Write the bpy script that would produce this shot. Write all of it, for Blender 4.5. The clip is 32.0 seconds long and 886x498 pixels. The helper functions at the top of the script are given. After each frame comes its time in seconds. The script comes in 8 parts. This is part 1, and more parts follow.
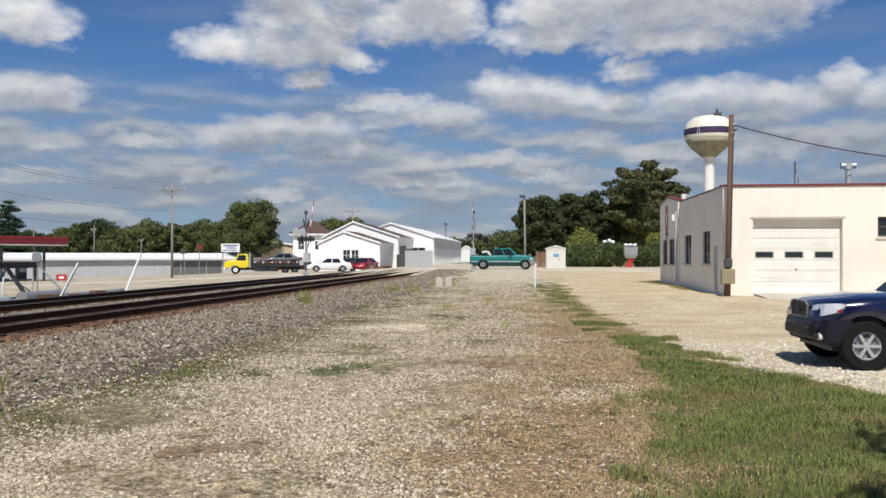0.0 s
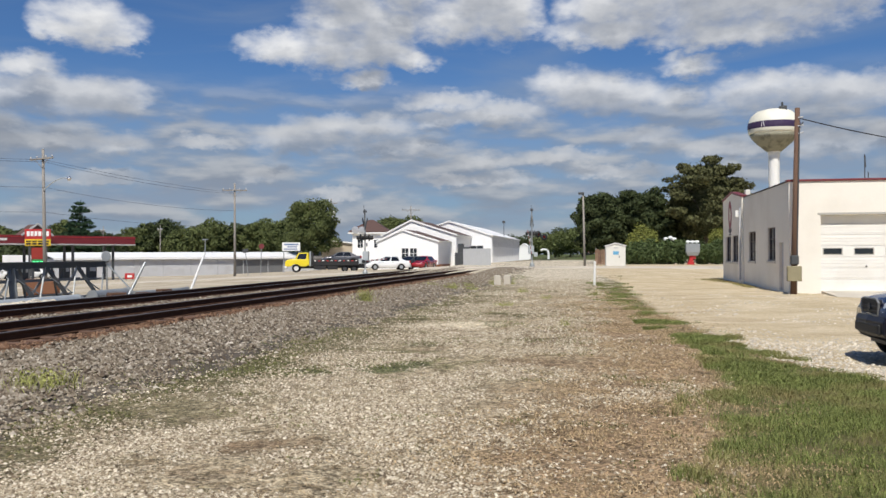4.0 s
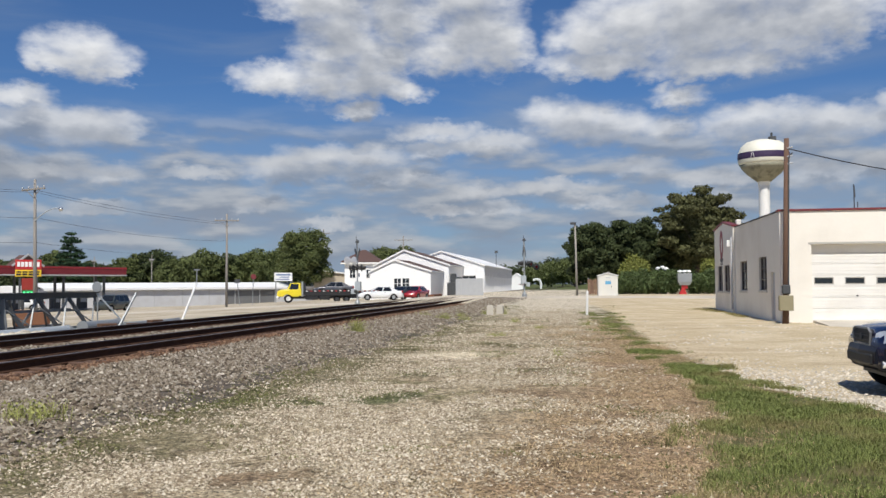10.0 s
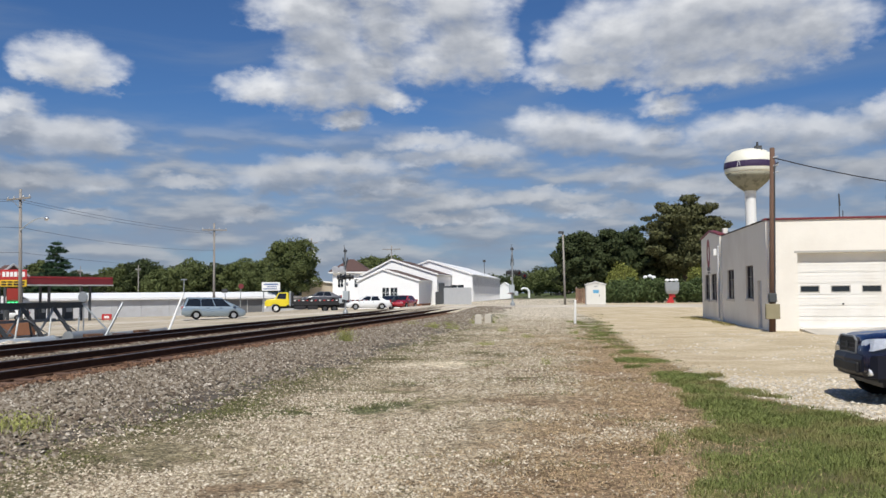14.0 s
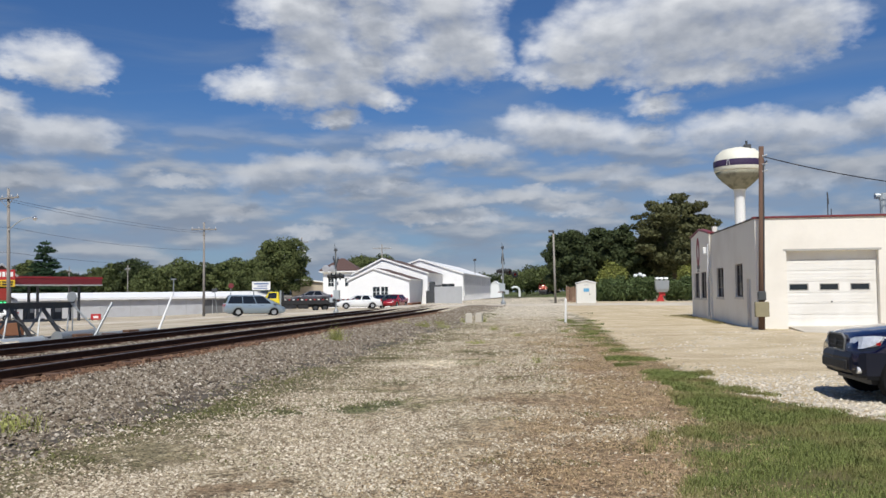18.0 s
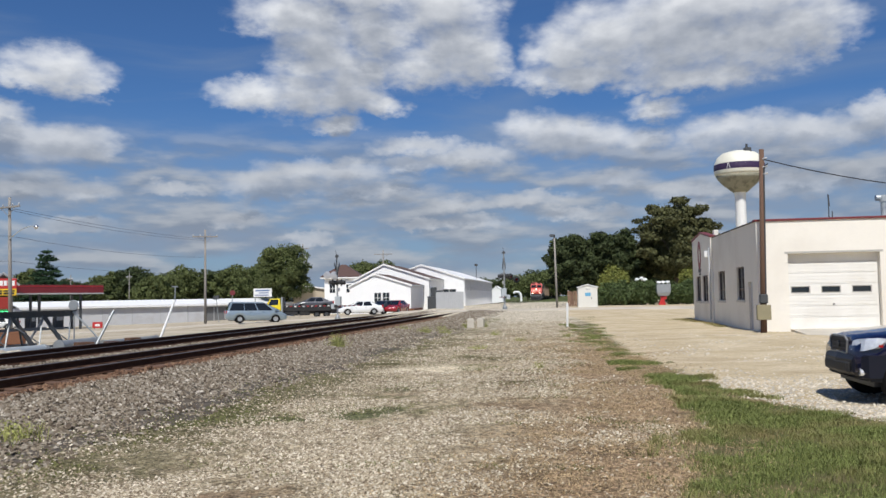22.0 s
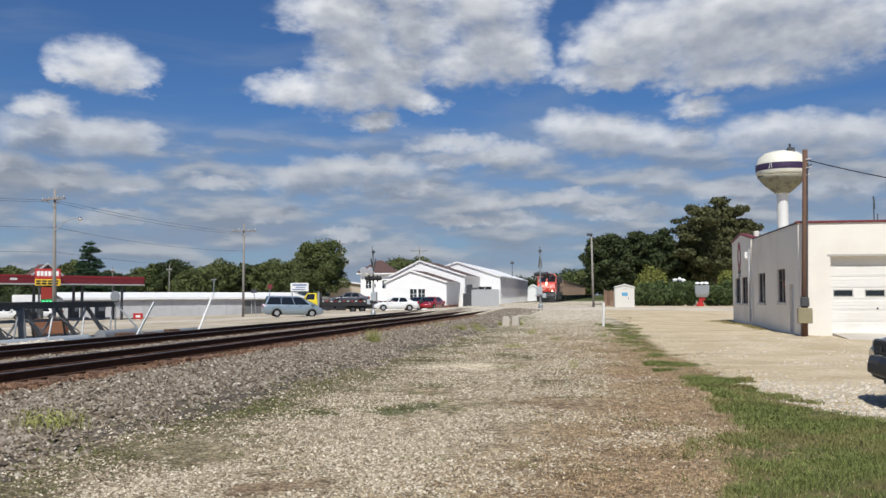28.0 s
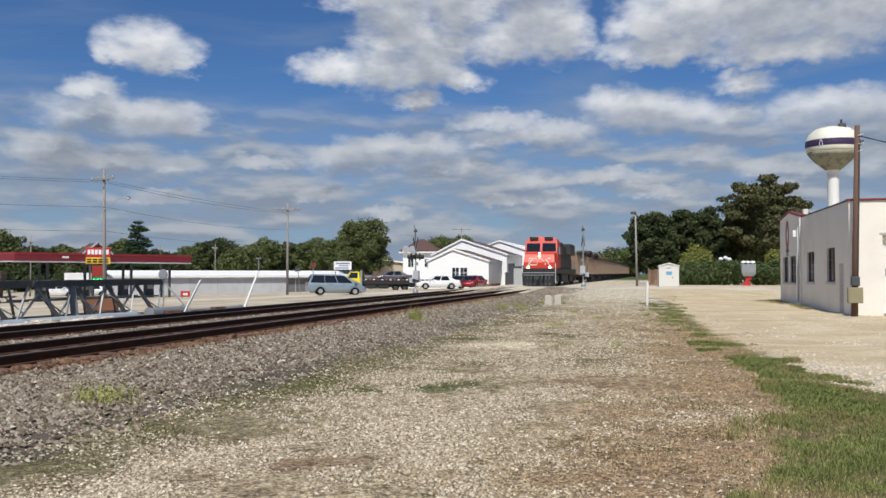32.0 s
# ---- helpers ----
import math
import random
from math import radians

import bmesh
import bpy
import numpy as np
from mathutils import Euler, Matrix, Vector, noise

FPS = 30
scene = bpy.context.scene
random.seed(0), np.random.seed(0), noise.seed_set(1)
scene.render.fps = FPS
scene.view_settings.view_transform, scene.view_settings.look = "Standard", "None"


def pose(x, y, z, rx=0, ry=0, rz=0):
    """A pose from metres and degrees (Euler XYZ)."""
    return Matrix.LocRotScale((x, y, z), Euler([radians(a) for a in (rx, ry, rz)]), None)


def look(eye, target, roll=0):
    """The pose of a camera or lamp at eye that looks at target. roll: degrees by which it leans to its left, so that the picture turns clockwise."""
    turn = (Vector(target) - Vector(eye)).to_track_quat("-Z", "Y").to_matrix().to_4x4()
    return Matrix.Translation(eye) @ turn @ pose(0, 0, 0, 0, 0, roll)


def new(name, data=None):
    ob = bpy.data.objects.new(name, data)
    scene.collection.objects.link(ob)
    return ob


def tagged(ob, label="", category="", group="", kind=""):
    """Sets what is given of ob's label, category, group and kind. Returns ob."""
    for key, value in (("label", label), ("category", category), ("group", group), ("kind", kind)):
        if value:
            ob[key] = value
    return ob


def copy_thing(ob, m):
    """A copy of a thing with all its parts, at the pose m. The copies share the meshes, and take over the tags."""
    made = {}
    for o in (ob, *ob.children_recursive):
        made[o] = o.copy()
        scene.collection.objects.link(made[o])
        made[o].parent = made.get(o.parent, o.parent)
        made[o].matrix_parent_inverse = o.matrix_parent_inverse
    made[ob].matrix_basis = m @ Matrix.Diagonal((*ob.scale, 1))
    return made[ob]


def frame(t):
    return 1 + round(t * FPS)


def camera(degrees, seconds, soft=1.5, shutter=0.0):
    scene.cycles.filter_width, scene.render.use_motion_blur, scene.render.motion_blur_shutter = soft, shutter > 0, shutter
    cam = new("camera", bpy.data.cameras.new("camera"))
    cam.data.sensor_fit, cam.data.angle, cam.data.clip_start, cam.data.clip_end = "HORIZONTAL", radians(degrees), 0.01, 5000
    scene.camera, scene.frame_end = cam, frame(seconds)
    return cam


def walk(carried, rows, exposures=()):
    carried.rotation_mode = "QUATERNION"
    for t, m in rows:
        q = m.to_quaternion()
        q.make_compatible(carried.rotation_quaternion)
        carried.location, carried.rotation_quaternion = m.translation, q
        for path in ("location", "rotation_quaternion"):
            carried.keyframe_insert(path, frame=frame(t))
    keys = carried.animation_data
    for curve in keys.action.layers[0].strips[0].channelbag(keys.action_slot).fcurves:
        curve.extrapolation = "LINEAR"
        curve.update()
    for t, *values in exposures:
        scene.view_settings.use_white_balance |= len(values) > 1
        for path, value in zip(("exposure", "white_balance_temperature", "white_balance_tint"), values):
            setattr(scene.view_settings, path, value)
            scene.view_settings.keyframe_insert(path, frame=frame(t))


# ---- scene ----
cam = camera(55.217, 32.0)
EYE = 1.75
walk(cam, [
    (0.0, pose(0, 0, EYE, 90.447, 0.024, 6.813)),
    (0.5, pose(0, 0, EYE, 90.480, 0.104, 7.332)),
    (1.0, pose(0, 0, EYE, 90.854, 0.181, 7.920)),
    (1.5, pose(0, 0, EYE, 90.949, 0.369, 8.536)),
    (2.0, pose(0, 0, EYE, 90.807, 0.366, 9.210)),
    (2.5, pose(0, 0, EYE, 90.636, 0.293, 9.750)),
    (3.0, pose(0, 0, EYE, 90.897, 0.296, 10.103)),
    (3.5, pose(0, 0, EYE, 90.297, 0.293, 10.793)),
    (5.5, pose(0, 0, EYE, 91.053, 0.068, 10.348)),
    (6.0, pose(0, 0, EYE, 91.580, 0.205, 10.208)),
    (6.5, pose(0, 0, EYE, 92.003, 0.282, 10.288)),
    (7.0, pose(0, 0, EYE, 92.246, 0.183, 10.466)),
    (7.5, pose(0, 0, EYE, 92.272, 0.257, 10.490)),
    (8.0, pose(0, 0, EYE, 92.340, 0.284, 10.443)),
    (8.5, pose(0, 0, EYE, 92.453, 0.262, 10.351)),
    (9.0, pose(0, 0, EYE, 92.476, 0.354, 10.206)),
    (9.5, pose(0, 0, EYE, 92.359, 0.459, 10.233)),
    (10.0, pose(0, 0, EYE, 92.350, 0.344, 10.232)),
    (10.5, pose(0, 0, EYE, 92.416, 0.360, 9.947)),
    (11.0, pose(0, 0, EYE, 92.533, 0.361, 9.865)),
    (11.5, pose(0, 0, EYE, 92.832, 0.396, 9.940)),
    (12.0, pose(0, 0, EYE, 93.098, 0.495, 9.809)),
    (12.5, pose(0, 0, EYE, 93.079, 0.514, 9.648)),
    (13.0, pose(0, 0, EYE, 93.113, 0.421, 9.606)),
    (13.5, pose(0, 0, EYE, 93.099, 0.396, 9.534)),
    (14.0, pose(0, 0, EYE, 92.965, 0.472, 9.436)),
    (14.5, pose(0, 0, EYE, 92.846, 0.523, 9.192)),
    (16.5, pose(0, 0, EYE, 92.754, 0.732, 8.782)),
    (17.0, pose(0, 0, EYE, 92.922, 0.740, 8.831)),
    (17.5, pose(0, 0, EYE, 92.928, 0.660, 8.819)),
    (18.0, pose(0, 0, EYE, 92.887, 0.624, 8.804)),
    (18.5, pose(0, 0, EYE, 93.021, 0.748, 8.702)),
    (19.0, pose(0, 0, EYE, 93.159, 0.901, 8.625)),
    (19.5, pose(0, 0, EYE, 93.317, 0.854, 8.659)),
    (20.0, pose(0, 0, EYE, 93.292, 0.889, 8.644)),
    (20.5, pose(0, 0, EYE, 93.237, 0.939, 8.734)),
    (21.0, pose(0, 0, EYE, 93.257, 0.988, 9.012)),
    (21.5, pose(0, 0, EYE, 93.040, 1.052, 8.909)),
    (22.0, pose(0, 0, EYE, 93.254, 1.078, 8.904)),
    (22.5, pose(0, 0, EYE, 93.258, 1.368, 10.260)),
    (23.0, pose(0, 0, EYE, 93.397, 2.062, 10.940)),
    (23.5, pose(0, 0, EYE, 93.685, 1.741, 11.226)),
    (24.0, pose(0, 0, EYE, 93.926, 1.221, 11.211)),
    (24.5, pose(0, 0, EYE, 94.109, 0.729, 11.079)),
    (25.0, pose(0, 0, EYE, 93.790, 0.371, 11.323)),
    (25.5, pose(0, 0, EYE, 92.890, 0.525, 11.478)),
    (27.5, pose(0, 0, EYE, 92.440, -0.100, 10.778)),
    (28.0, pose(0, 0, EYE, 93.084, 0.094, 11.301)),
    (28.5, pose(0, 0, EYE, 93.327, 0.220, 11.554)),
    (29.0, pose(0, 0, EYE, 93.351, 0.349, 11.837)),
    (29.5, pose(0, 0, EYE, 92.794, 0.396, 12.242)),
    (30.0, pose(0, 0, EYE, 92.492, 0.319, 12.476)),
    (30.5, pose(0, 0, EYE, 92.828, 0.002, 13.095)),
    (31.0, pose(0, 0, EYE, 92.620, 0.004, 13.857)),
    (31.5, pose(0, 0, EYE, 91.785, 0.295, 14.292)),
    (32.0, pose(0, 0, EYE, 91.643, 0.000, 14.147)),
], exposures=[(0.0, 0.06, 6430, 10), (10.0, 0.05, 6350, 10), (18.0, 0.0, 6220, 10), (25.0, 0.0, 6180, 10), (32.0, 0.02, 6280, 10)])

# ---- light ----
SUN_AZ, SUN_EL = 175.0, 53.0
# banks of cumulus: bearing, height, half-width and half-height in degrees
CLOUDS_LEFT = [(-33.2, 14.2, 2.9, 1.5), (-31.5, 13.8, 1.6, 0.9), (-34.8, 13.8, 1.9, 0.8), (-35.5, 9.7, 4.6, 1.4), (-32.6, 10.1, 2.8, 1.1), (-36.8, 11.4, 1.5, 0.9), (-31.2, 9.8, 1.5, 0.8), (-38.8, 7.6, 3.1, 1.0)]
CLOUDS_MIDDLE = [(-21.3, 13.5, 2.9, 1.1), (-18.1, 13.6, 3.2, 1.5), (-15.1, 13.3, 2.9, 1.1), (-12.8, 12.9, 1.5, 0.7), (-15.8, 11.6, 1.8, 0.6), (-17.0, 16.4, 3.1, 2.4), (-18.5, 18.5, 4.2, 1.5), (-14.9, 15.0, 2.7, 1.5), (-13.1, 17.5, 2.7, 1.7), (-10.4, 15.4, 2.9, 1.4), (-7.7, 16.5, 3.0, 2.5), (-8.5, 19.0, 3.8, 1.9), (-5.8, 15.7, 1.9, 1.6), (-14.3, 20.2, 5.7, 1.5)]
CLOUDS_RIGHT = [(-0.4, 16.0, 2.4, 1.8), (2.6, 16.6, 4.0, 2.5), (7.0, 16.6, 5.2, 3.2), (11.8, 16.1, 4.8, 2.5), (15.1, 16.2, 3.1, 1.8), (0.7, 14.5, 4.2, 1.0), (8.0, 13.9, 5.4, 1.0), (9.8, 18.3, 7.6, 1.9)]
CLOUDS_LOW = [(-2.0, 10.8, 2.9, 1.4), (1.0, 10.3, 4.0, 1.2), (4.3, 10.0, 2.7, 0.8), (5.6, 12.0, 1.8, 0.8), (11.0, 10.1, 4.0, 1.2), (9.1, 9.9, 2.3, 1.1), (15.6, 9.6, 3.2, 1.2), (18.5, 10.6, 1.5, 1.0), (21.6, 9.5, 3.4, 1.5), (-10.5, 10.2, 2.9, 0.7), (-10.8, 8.9, 2.1, 0.7), (-7.0, 9.4, 3.6, 0.8), (-16.6, 8.4, 4.4, 0.9), (-20.3, 7.6, 3.6, 1.0), (-13.5, 7.2, 4.2, 0.7)]
CLOUDS_FAR = [(3.2, 7.5, 2.1, 0.8), (14.2, 6.6, 3.2, 0.9), (7.4, 6.7, 2.3, 0.7), (17.0, 7.1, 1.9, 0.7), (-2.8, 6.5, 3.1, 0.5), (-7.8, 6.3, 2.1, 0.6), (-6.7, 5.0, 2.3, 0.5), (-9.9, 4.9, 2.5, 0.3), (-22.5, 5.3, 1.5, 0.6), (-32.6, 5.0, 2.3, 0.5), (-35.5, 7.1, 3.2, 0.8), (-32.1, 7.0, 2.1, 0.7), (-26.5, 7.3, 2.1, 0.5), (0.9, 5.4, 3.6, 0.5), (-18.1, 4.1, 1.9, 0.4)]


def sky_world():
    """Blue sky with broken cumulus: soft banks at set bearings, frayed by noise."""
    world = bpy.data.worlds.new("world")
    scene.world = world
    world.use_nodes = True
    nt = world.node_tree
    nt.nodes.clear()

    def density_group():
        g = bpy.data.node_groups.new("cloud_density", "ShaderNodeTree")
        g.interface.new_socket("bearing", in_out="INPUT", socket_type="NodeSocketFloat")
        g.interface.new_socket("height", in_out="INPUT", socket_type="NodeSocketFloat")
        g.interface.new_socket("density", in_out="OUTPUT", socket_type="NodeSocketFloat")
        gi, go = g.nodes.new("NodeGroupInput"), g.nodes.new("NodeGroupOutput")

        def m(op, a, b=None, c=None):
            n = g.nodes.new("ShaderNodeMath")
            n.operation = op
            for k, v in enumerate((a, b, c)):
                if v is None:
                    continue
                if isinstance(v, (int, float)):
                    n.inputs[k].default_value = v
                else:
                    g.links.new(v, n.inputs[k])
            return n.outputs[0]

        az, el = gi.outputs[0], gi.outputs[1]
        co = g.nodes.new("ShaderNodeCombineXYZ")
        g.links.new(az, co.inputs[0])
        g.links.new(m("MULTIPLY", el, 1.7), co.inputs[1])

        def noise_tex(scale, detail, rough):
            n = g.nodes.new("ShaderNodeTexNoise")
            n.inputs["Scale"].default_value = scale
            n.inputs["Detail"].default_value = detail
            n.inputs["Roughness"].default_value = rough
            g.links.new(co.outputs[0], n.inputs["Vector"])
            return n.outputs[0]

        waz = m("ADD", az, m("MULTIPLY", m("SUBTRACT", noise_tex(0.45, 3, 0.55), 0.5), 2.6))
        wel = m("ADD", el, m("MULTIPLY", m("SUBTRACT", noise_tex(0.6, 4, 0.6), 0.5), 1.7))
        at = g.nodes.new("ShaderNodeCombineXYZ")
        g.links.new(waz, at.inputs[0])
        g.links.new(wel, at.inputs[1])
        best = None
        for a, e, ra, re in CLOUDS_LEFT + CLOUDS_MIDDLE + CLOUDS_RIGHT + CLOUDS_LOW + CLOUDS_FAR:
            ka, ke = 1 / (ra * 1.1), 1 / (re * 1.12)
            v = g.nodes.new("ShaderNodeVectorMath")
            v.operation = "MULTIPLY_ADD"
            g.links.new(at.outputs[0], v.inputs[0])
            v.inputs[1].default_value = (ka, ke, 0)
            v.inputs[2].default_value = (-a * ka, -e * ke, 0)
            q = g.nodes.new("ShaderNodeVectorMath")
            q.operation = "DOT_PRODUCT"
            g.links.new(v.outputs[0], q.inputs[0])
            g.links.new(v.outputs[0], q.inputs[1])
            best = q.outputs["Value"] if best is None else m("SMOOTH_MIN", best, q.outputs["Value"], 0.22)
        best = m("MULTIPLY", m("SUBTRACT", 1.0, best), 1.3)
        best = m("MAXIMUM", best, -1.2)
        far = m("SUBTRACT", m("MULTIPLY", noise_tex(0.09, 2, 0.5), 2.6), 1.75)
        # away from the banks that are named, the same broken cover goes on
        side = m("SMOOTH_MIN", m("SUBTRACT", m("MULTIPLY", m("ABSOLUTE", m("ADD", az, 8.0)), 0.05), 1.9), 1.0, 0.3)
        best = m("MAXIMUM", best, m("ADD", far, m("MINIMUM", side, 0.0)))
        fray = m("ADD", m("MULTIPLY", m("SUBTRACT", noise_tex(0.4, 4, 0.5), 0.5), 2.0), m("MULTIPLY", m("SUBTRACT", noise_tex(1.2, 4, 0.5), 0.5), 0.55))
        g.links.new(m("ADD", best, fray), go.inputs[0])
        return g

    grp = density_group()
    tc = nt.nodes.new("ShaderNodeTexCoord")
    sep = nt.nodes.new("ShaderNodeSeparateXYZ")
    nt.links.new(tc.outputs["Generated"], sep.inputs[0])

    def m(op, a, b=None, c=None):
        n = nt.nodes.new("ShaderNodeMath")
        n.operation = op
        for k, v in enumerate((a, b, c)):
            if v is None:
                continue
            if isinstance(v, (int, float)):
                n.inputs[k].default_value = v
            else:
                nt.links.new(v, n.inputs[k])
        return n.outputs[0]

    az = m("MULTIPLY", m("ARCTAN2", sep.outputs[0], sep.outputs[1]), 57.2958)
    el = m("MULTIPLY", m("ARCSINE", sep.outputs[2]), 57.2958)

    def dens(el_socket):
        n = nt.nodes.new("ShaderNodeGroup")
        n.node_tree = grp
        nt.links.new(az, n.inputs[0])
        nt.links.new(el_socket, n.inputs[1])
        return n.outputs[0]

    def ramp(v, lo, hi):
        n = nt.nodes.new("ShaderNodeMapRange")
        n.interpolation_type = "SMOOTHSTEP"
        n.inputs["From Min"].default_value, n.inputs["From Max"].default_value = lo, hi
        nt.links.new(v, n.inputs["Value"])
        return n.outputs[0]

    d0 = dens(el)
    d1 = dens(m("ADD", el, 1.0))
    thin = m("SUBTRACT", 0.95, m("MULTIPLY", ramp(m("MULTIPLY", el, -1.0), -12.5, -8.5), 0.22))
    mask = m("MULTIPLY", ramp(d0, -0.5, 1.35), thin)
    d2 = dens(m("ADD", el, 2.2))
    haze = m("MULTIPLY", ramp(m("MULTIPLY", el, -1.0), -14.5, -6.0), 0.48)
    lump_co = nt.nodes.new("ShaderNodeCombineXYZ")
    nt.links.new(az, lump_co.inputs[0])
    nt.links.new(m("MULTIPLY", el, 1.5), lump_co.inputs[1])
    lump = nt.nodes.new("ShaderNodeTexNoise")
    lump.inputs["Scale"].default_value, lump.inputs["Detail"].default_value = 0.42, 4
    nt.links.new(lump_co.outputs[0], lump.inputs["Vector"])
    shade = m("ADD", m("MULTIPLY", ramp(d1, -0.1, 1.3), 0.44), m("ADD", haze, m("MULTIPLY", ramp(d2, -0.2, 1.4), 0.30)))
    shade = m("ADD", shade, m("MULTIPLY", m("SUBTRACT", lump.outputs[0], 0.5), 0.75))
    shade = m("MINIMUM", m("MAXIMUM", shade, 0.0), 1.0)
    # thin veil near the horizon
    band_co = nt.nodes.new("ShaderNodeCombineXYZ")
    nt.links.new(m("MULTIPLY", az, 0.10), band_co.inputs[0])
    nt.links.new(m("MULTIPLY", el, 0.42), band_co.inputs[1])
    band = nt.nodes.new("ShaderNodeTexNoise")
    band.inputs["Scale"].default_value, band.inputs["Detail"].default_value = 1.0, 6
    nt.links.new(band_co.outputs[0], band.inputs["Vector"])
    low = ramp(m("MULTIPLY", el, -1.0), -13.0, -4.0)
    veil = m("MULTIPLY", low, m("ADD", 0.55, m("MULTIPLY", ramp(band.outputs[0], 0.35, 0.65), 0.4)))

    # broken grey cloud banks low in the sky, lit from above
    def bank(lift):
        co = nt.nodes.new("ShaderNodeCombineXYZ")
        nt.links.new(m("MULTIPLY", az, 0.17), co.inputs[0])
        nt.links.new(m("MULTIPLY", m("ADD", el, lift), 0.62), co.inputs[1])
        n = nt.nodes.new("ShaderNodeTexNoise")
        n.inputs["Scale"].default_value, n.inputs["Detail"].default_value, n.inputs["Roughness"].default_value = 1.0, 5, 0.48
        nt.links.new(co.outputs[0], n.inputs["Vector"])
        return n.outputs[0]

    b0, b1 = bank(0.0), bank(0.55)
    bank_mask = m("MULTIPLY", m("MULTIPLY", ramp(m("MULTIPLY", el, -1.0), -12.5, -8.0), ramp(b0, 0.36, 0.62)), 0.85)
    bank_lit = ramp(m("SUBTRACT", b0, b1), -0.10, 0.16)
    # high thin streaks
    streak_co = nt.nodes.new("ShaderNodeCombineXYZ")
    nt.links.new(m("ADD", m("MULTIPLY", az, 0.06), m("MULTIPLY", el, -0.12)), streak_co.inputs[0])
    nt.links.new(m("MULTIPLY", el, 0.30), streak_co.inputs[1])
    streak = nt.nodes.new("ShaderNodeTexNoise")
    streak.inputs["Scale"].default_value, streak.inputs["Detail"].default_value, streak.inputs["Distortion"].default_value = 1.0, 6, 0.6
    nt.links.new(streak_co.outputs[0], streak.inputs["Vector"])
    veil = m("MAXIMUM", veil, m("MULTIPLY", ramp(streak.outputs[0], 0.44, 0.8), 0.5))
    sky = nt.nodes.new("ShaderNodeTexSky")
    sky.sky_type = "NISHITA"
    sky.sun_disc = False
    sky.sun_elevation, sky.sun_rotation = radians(SUN_EL), radians(SUN_AZ)
    sky.air_density, sky.dust_density, sky.ozone_density = 1.0, 0.2, 4.0
    bg_sky = nt.nodes.new("ShaderNodeBackground")
    tint = nt.nodes.new("ShaderNodeMix")
    tint.data_type, tint.blend_type = "RGBA", "MULTIPLY"
    tint.inputs[0].default_value = 1.0
    tint.inputs["B"].default_value = (0.58, 0.82, 1.12, 1)
    nt.links.new(sky.outputs[0], tint.inputs["A"])
    nt.links.new(tint.outputs["Result"], bg_sky.inputs[0])
    bg_sky.inputs[1].default_value = 0.066
    mixc = nt.nodes.new("ShaderNodeMix")
    mixc.data_type = "RGBA"
    nt.links.new(shade, mixc.inputs[0])
    mixc.inputs["A"].default_value = (0.83, 0.825, 0.815, 1)
    mixc.inputs["B"].default_value = (0.26, 0.285, 0.33, 1)
    bg_cloud = nt.nodes.new("ShaderNodeBackground")
    nt.links.new(mixc.outputs["Result"], bg_cloud.inputs[0])
    bg_veil = nt.nodes.new("ShaderNodeBackground")
    bg_veil.inputs[0].default_value = (0.245, 0.305, 0.40, 1)
    s1, s2 = nt.nodes.new("ShaderNodeMixShader"), nt.nodes.new("ShaderNodeMixShader")
    nt.links.new(veil, s1.inputs[0])
    nt.links.new(bg_sky.outputs[0], s1.inputs[1])
    nt.links.new(bg_veil.outputs[0], s1.inputs[2])
    nt.links.new(mask, s2.inputs[0])
    s3 = nt.nodes.new("ShaderNodeMixShader")
    bank_col = nt.nodes.new("ShaderNodeMix")
    bank_col.data_type = "RGBA"
    bank_col.inputs["A"].default_value, bank_col.inputs["B"].default_value = (0.24, 0.275, 0.335, 1), (0.45, 0.465, 0.485, 1)
    nt.links.new(bank_lit, bank_col.inputs[0])
    bg_bank = nt.nodes.new("ShaderNodeBackground")
    nt.links.new(bank_col.outputs["Result"], bg_bank.inputs[0])
    nt.links.new(bank_mask, s3.inputs[0])
    nt.links.new(s1.outputs[0], s3.inputs[1])
    nt.links.new(bg_bank.outputs[0], s3.inputs[2])
    nt.links.new(s3.outputs[0], s2.inputs[1])
    nt.links.new(bg_cloud.outputs[0], s2.inputs[2])
    out = nt.nodes.new("ShaderNodeOutputWorld")
    nt.links.new(s2.outputs[0], out.inputs[0])


sky_world()
sun_data = bpy.data.lights.new("sun", "SUN")
sun_data.energy, sun_data.angle, sun_data.color = 4.6, radians(0.53), (1.0, 0.94, 0.84)
sun = new("sun", sun_data)
_a, _e = radians(SUN_AZ), radians(SUN_EL)
sun.matrix_world = look((0, 0, 60), (-60 * math.sin(_a) * math.cos(_e), -60 * math.cos(_a) * math.cos(_e), 60 - 60 * math.sin(_e)))


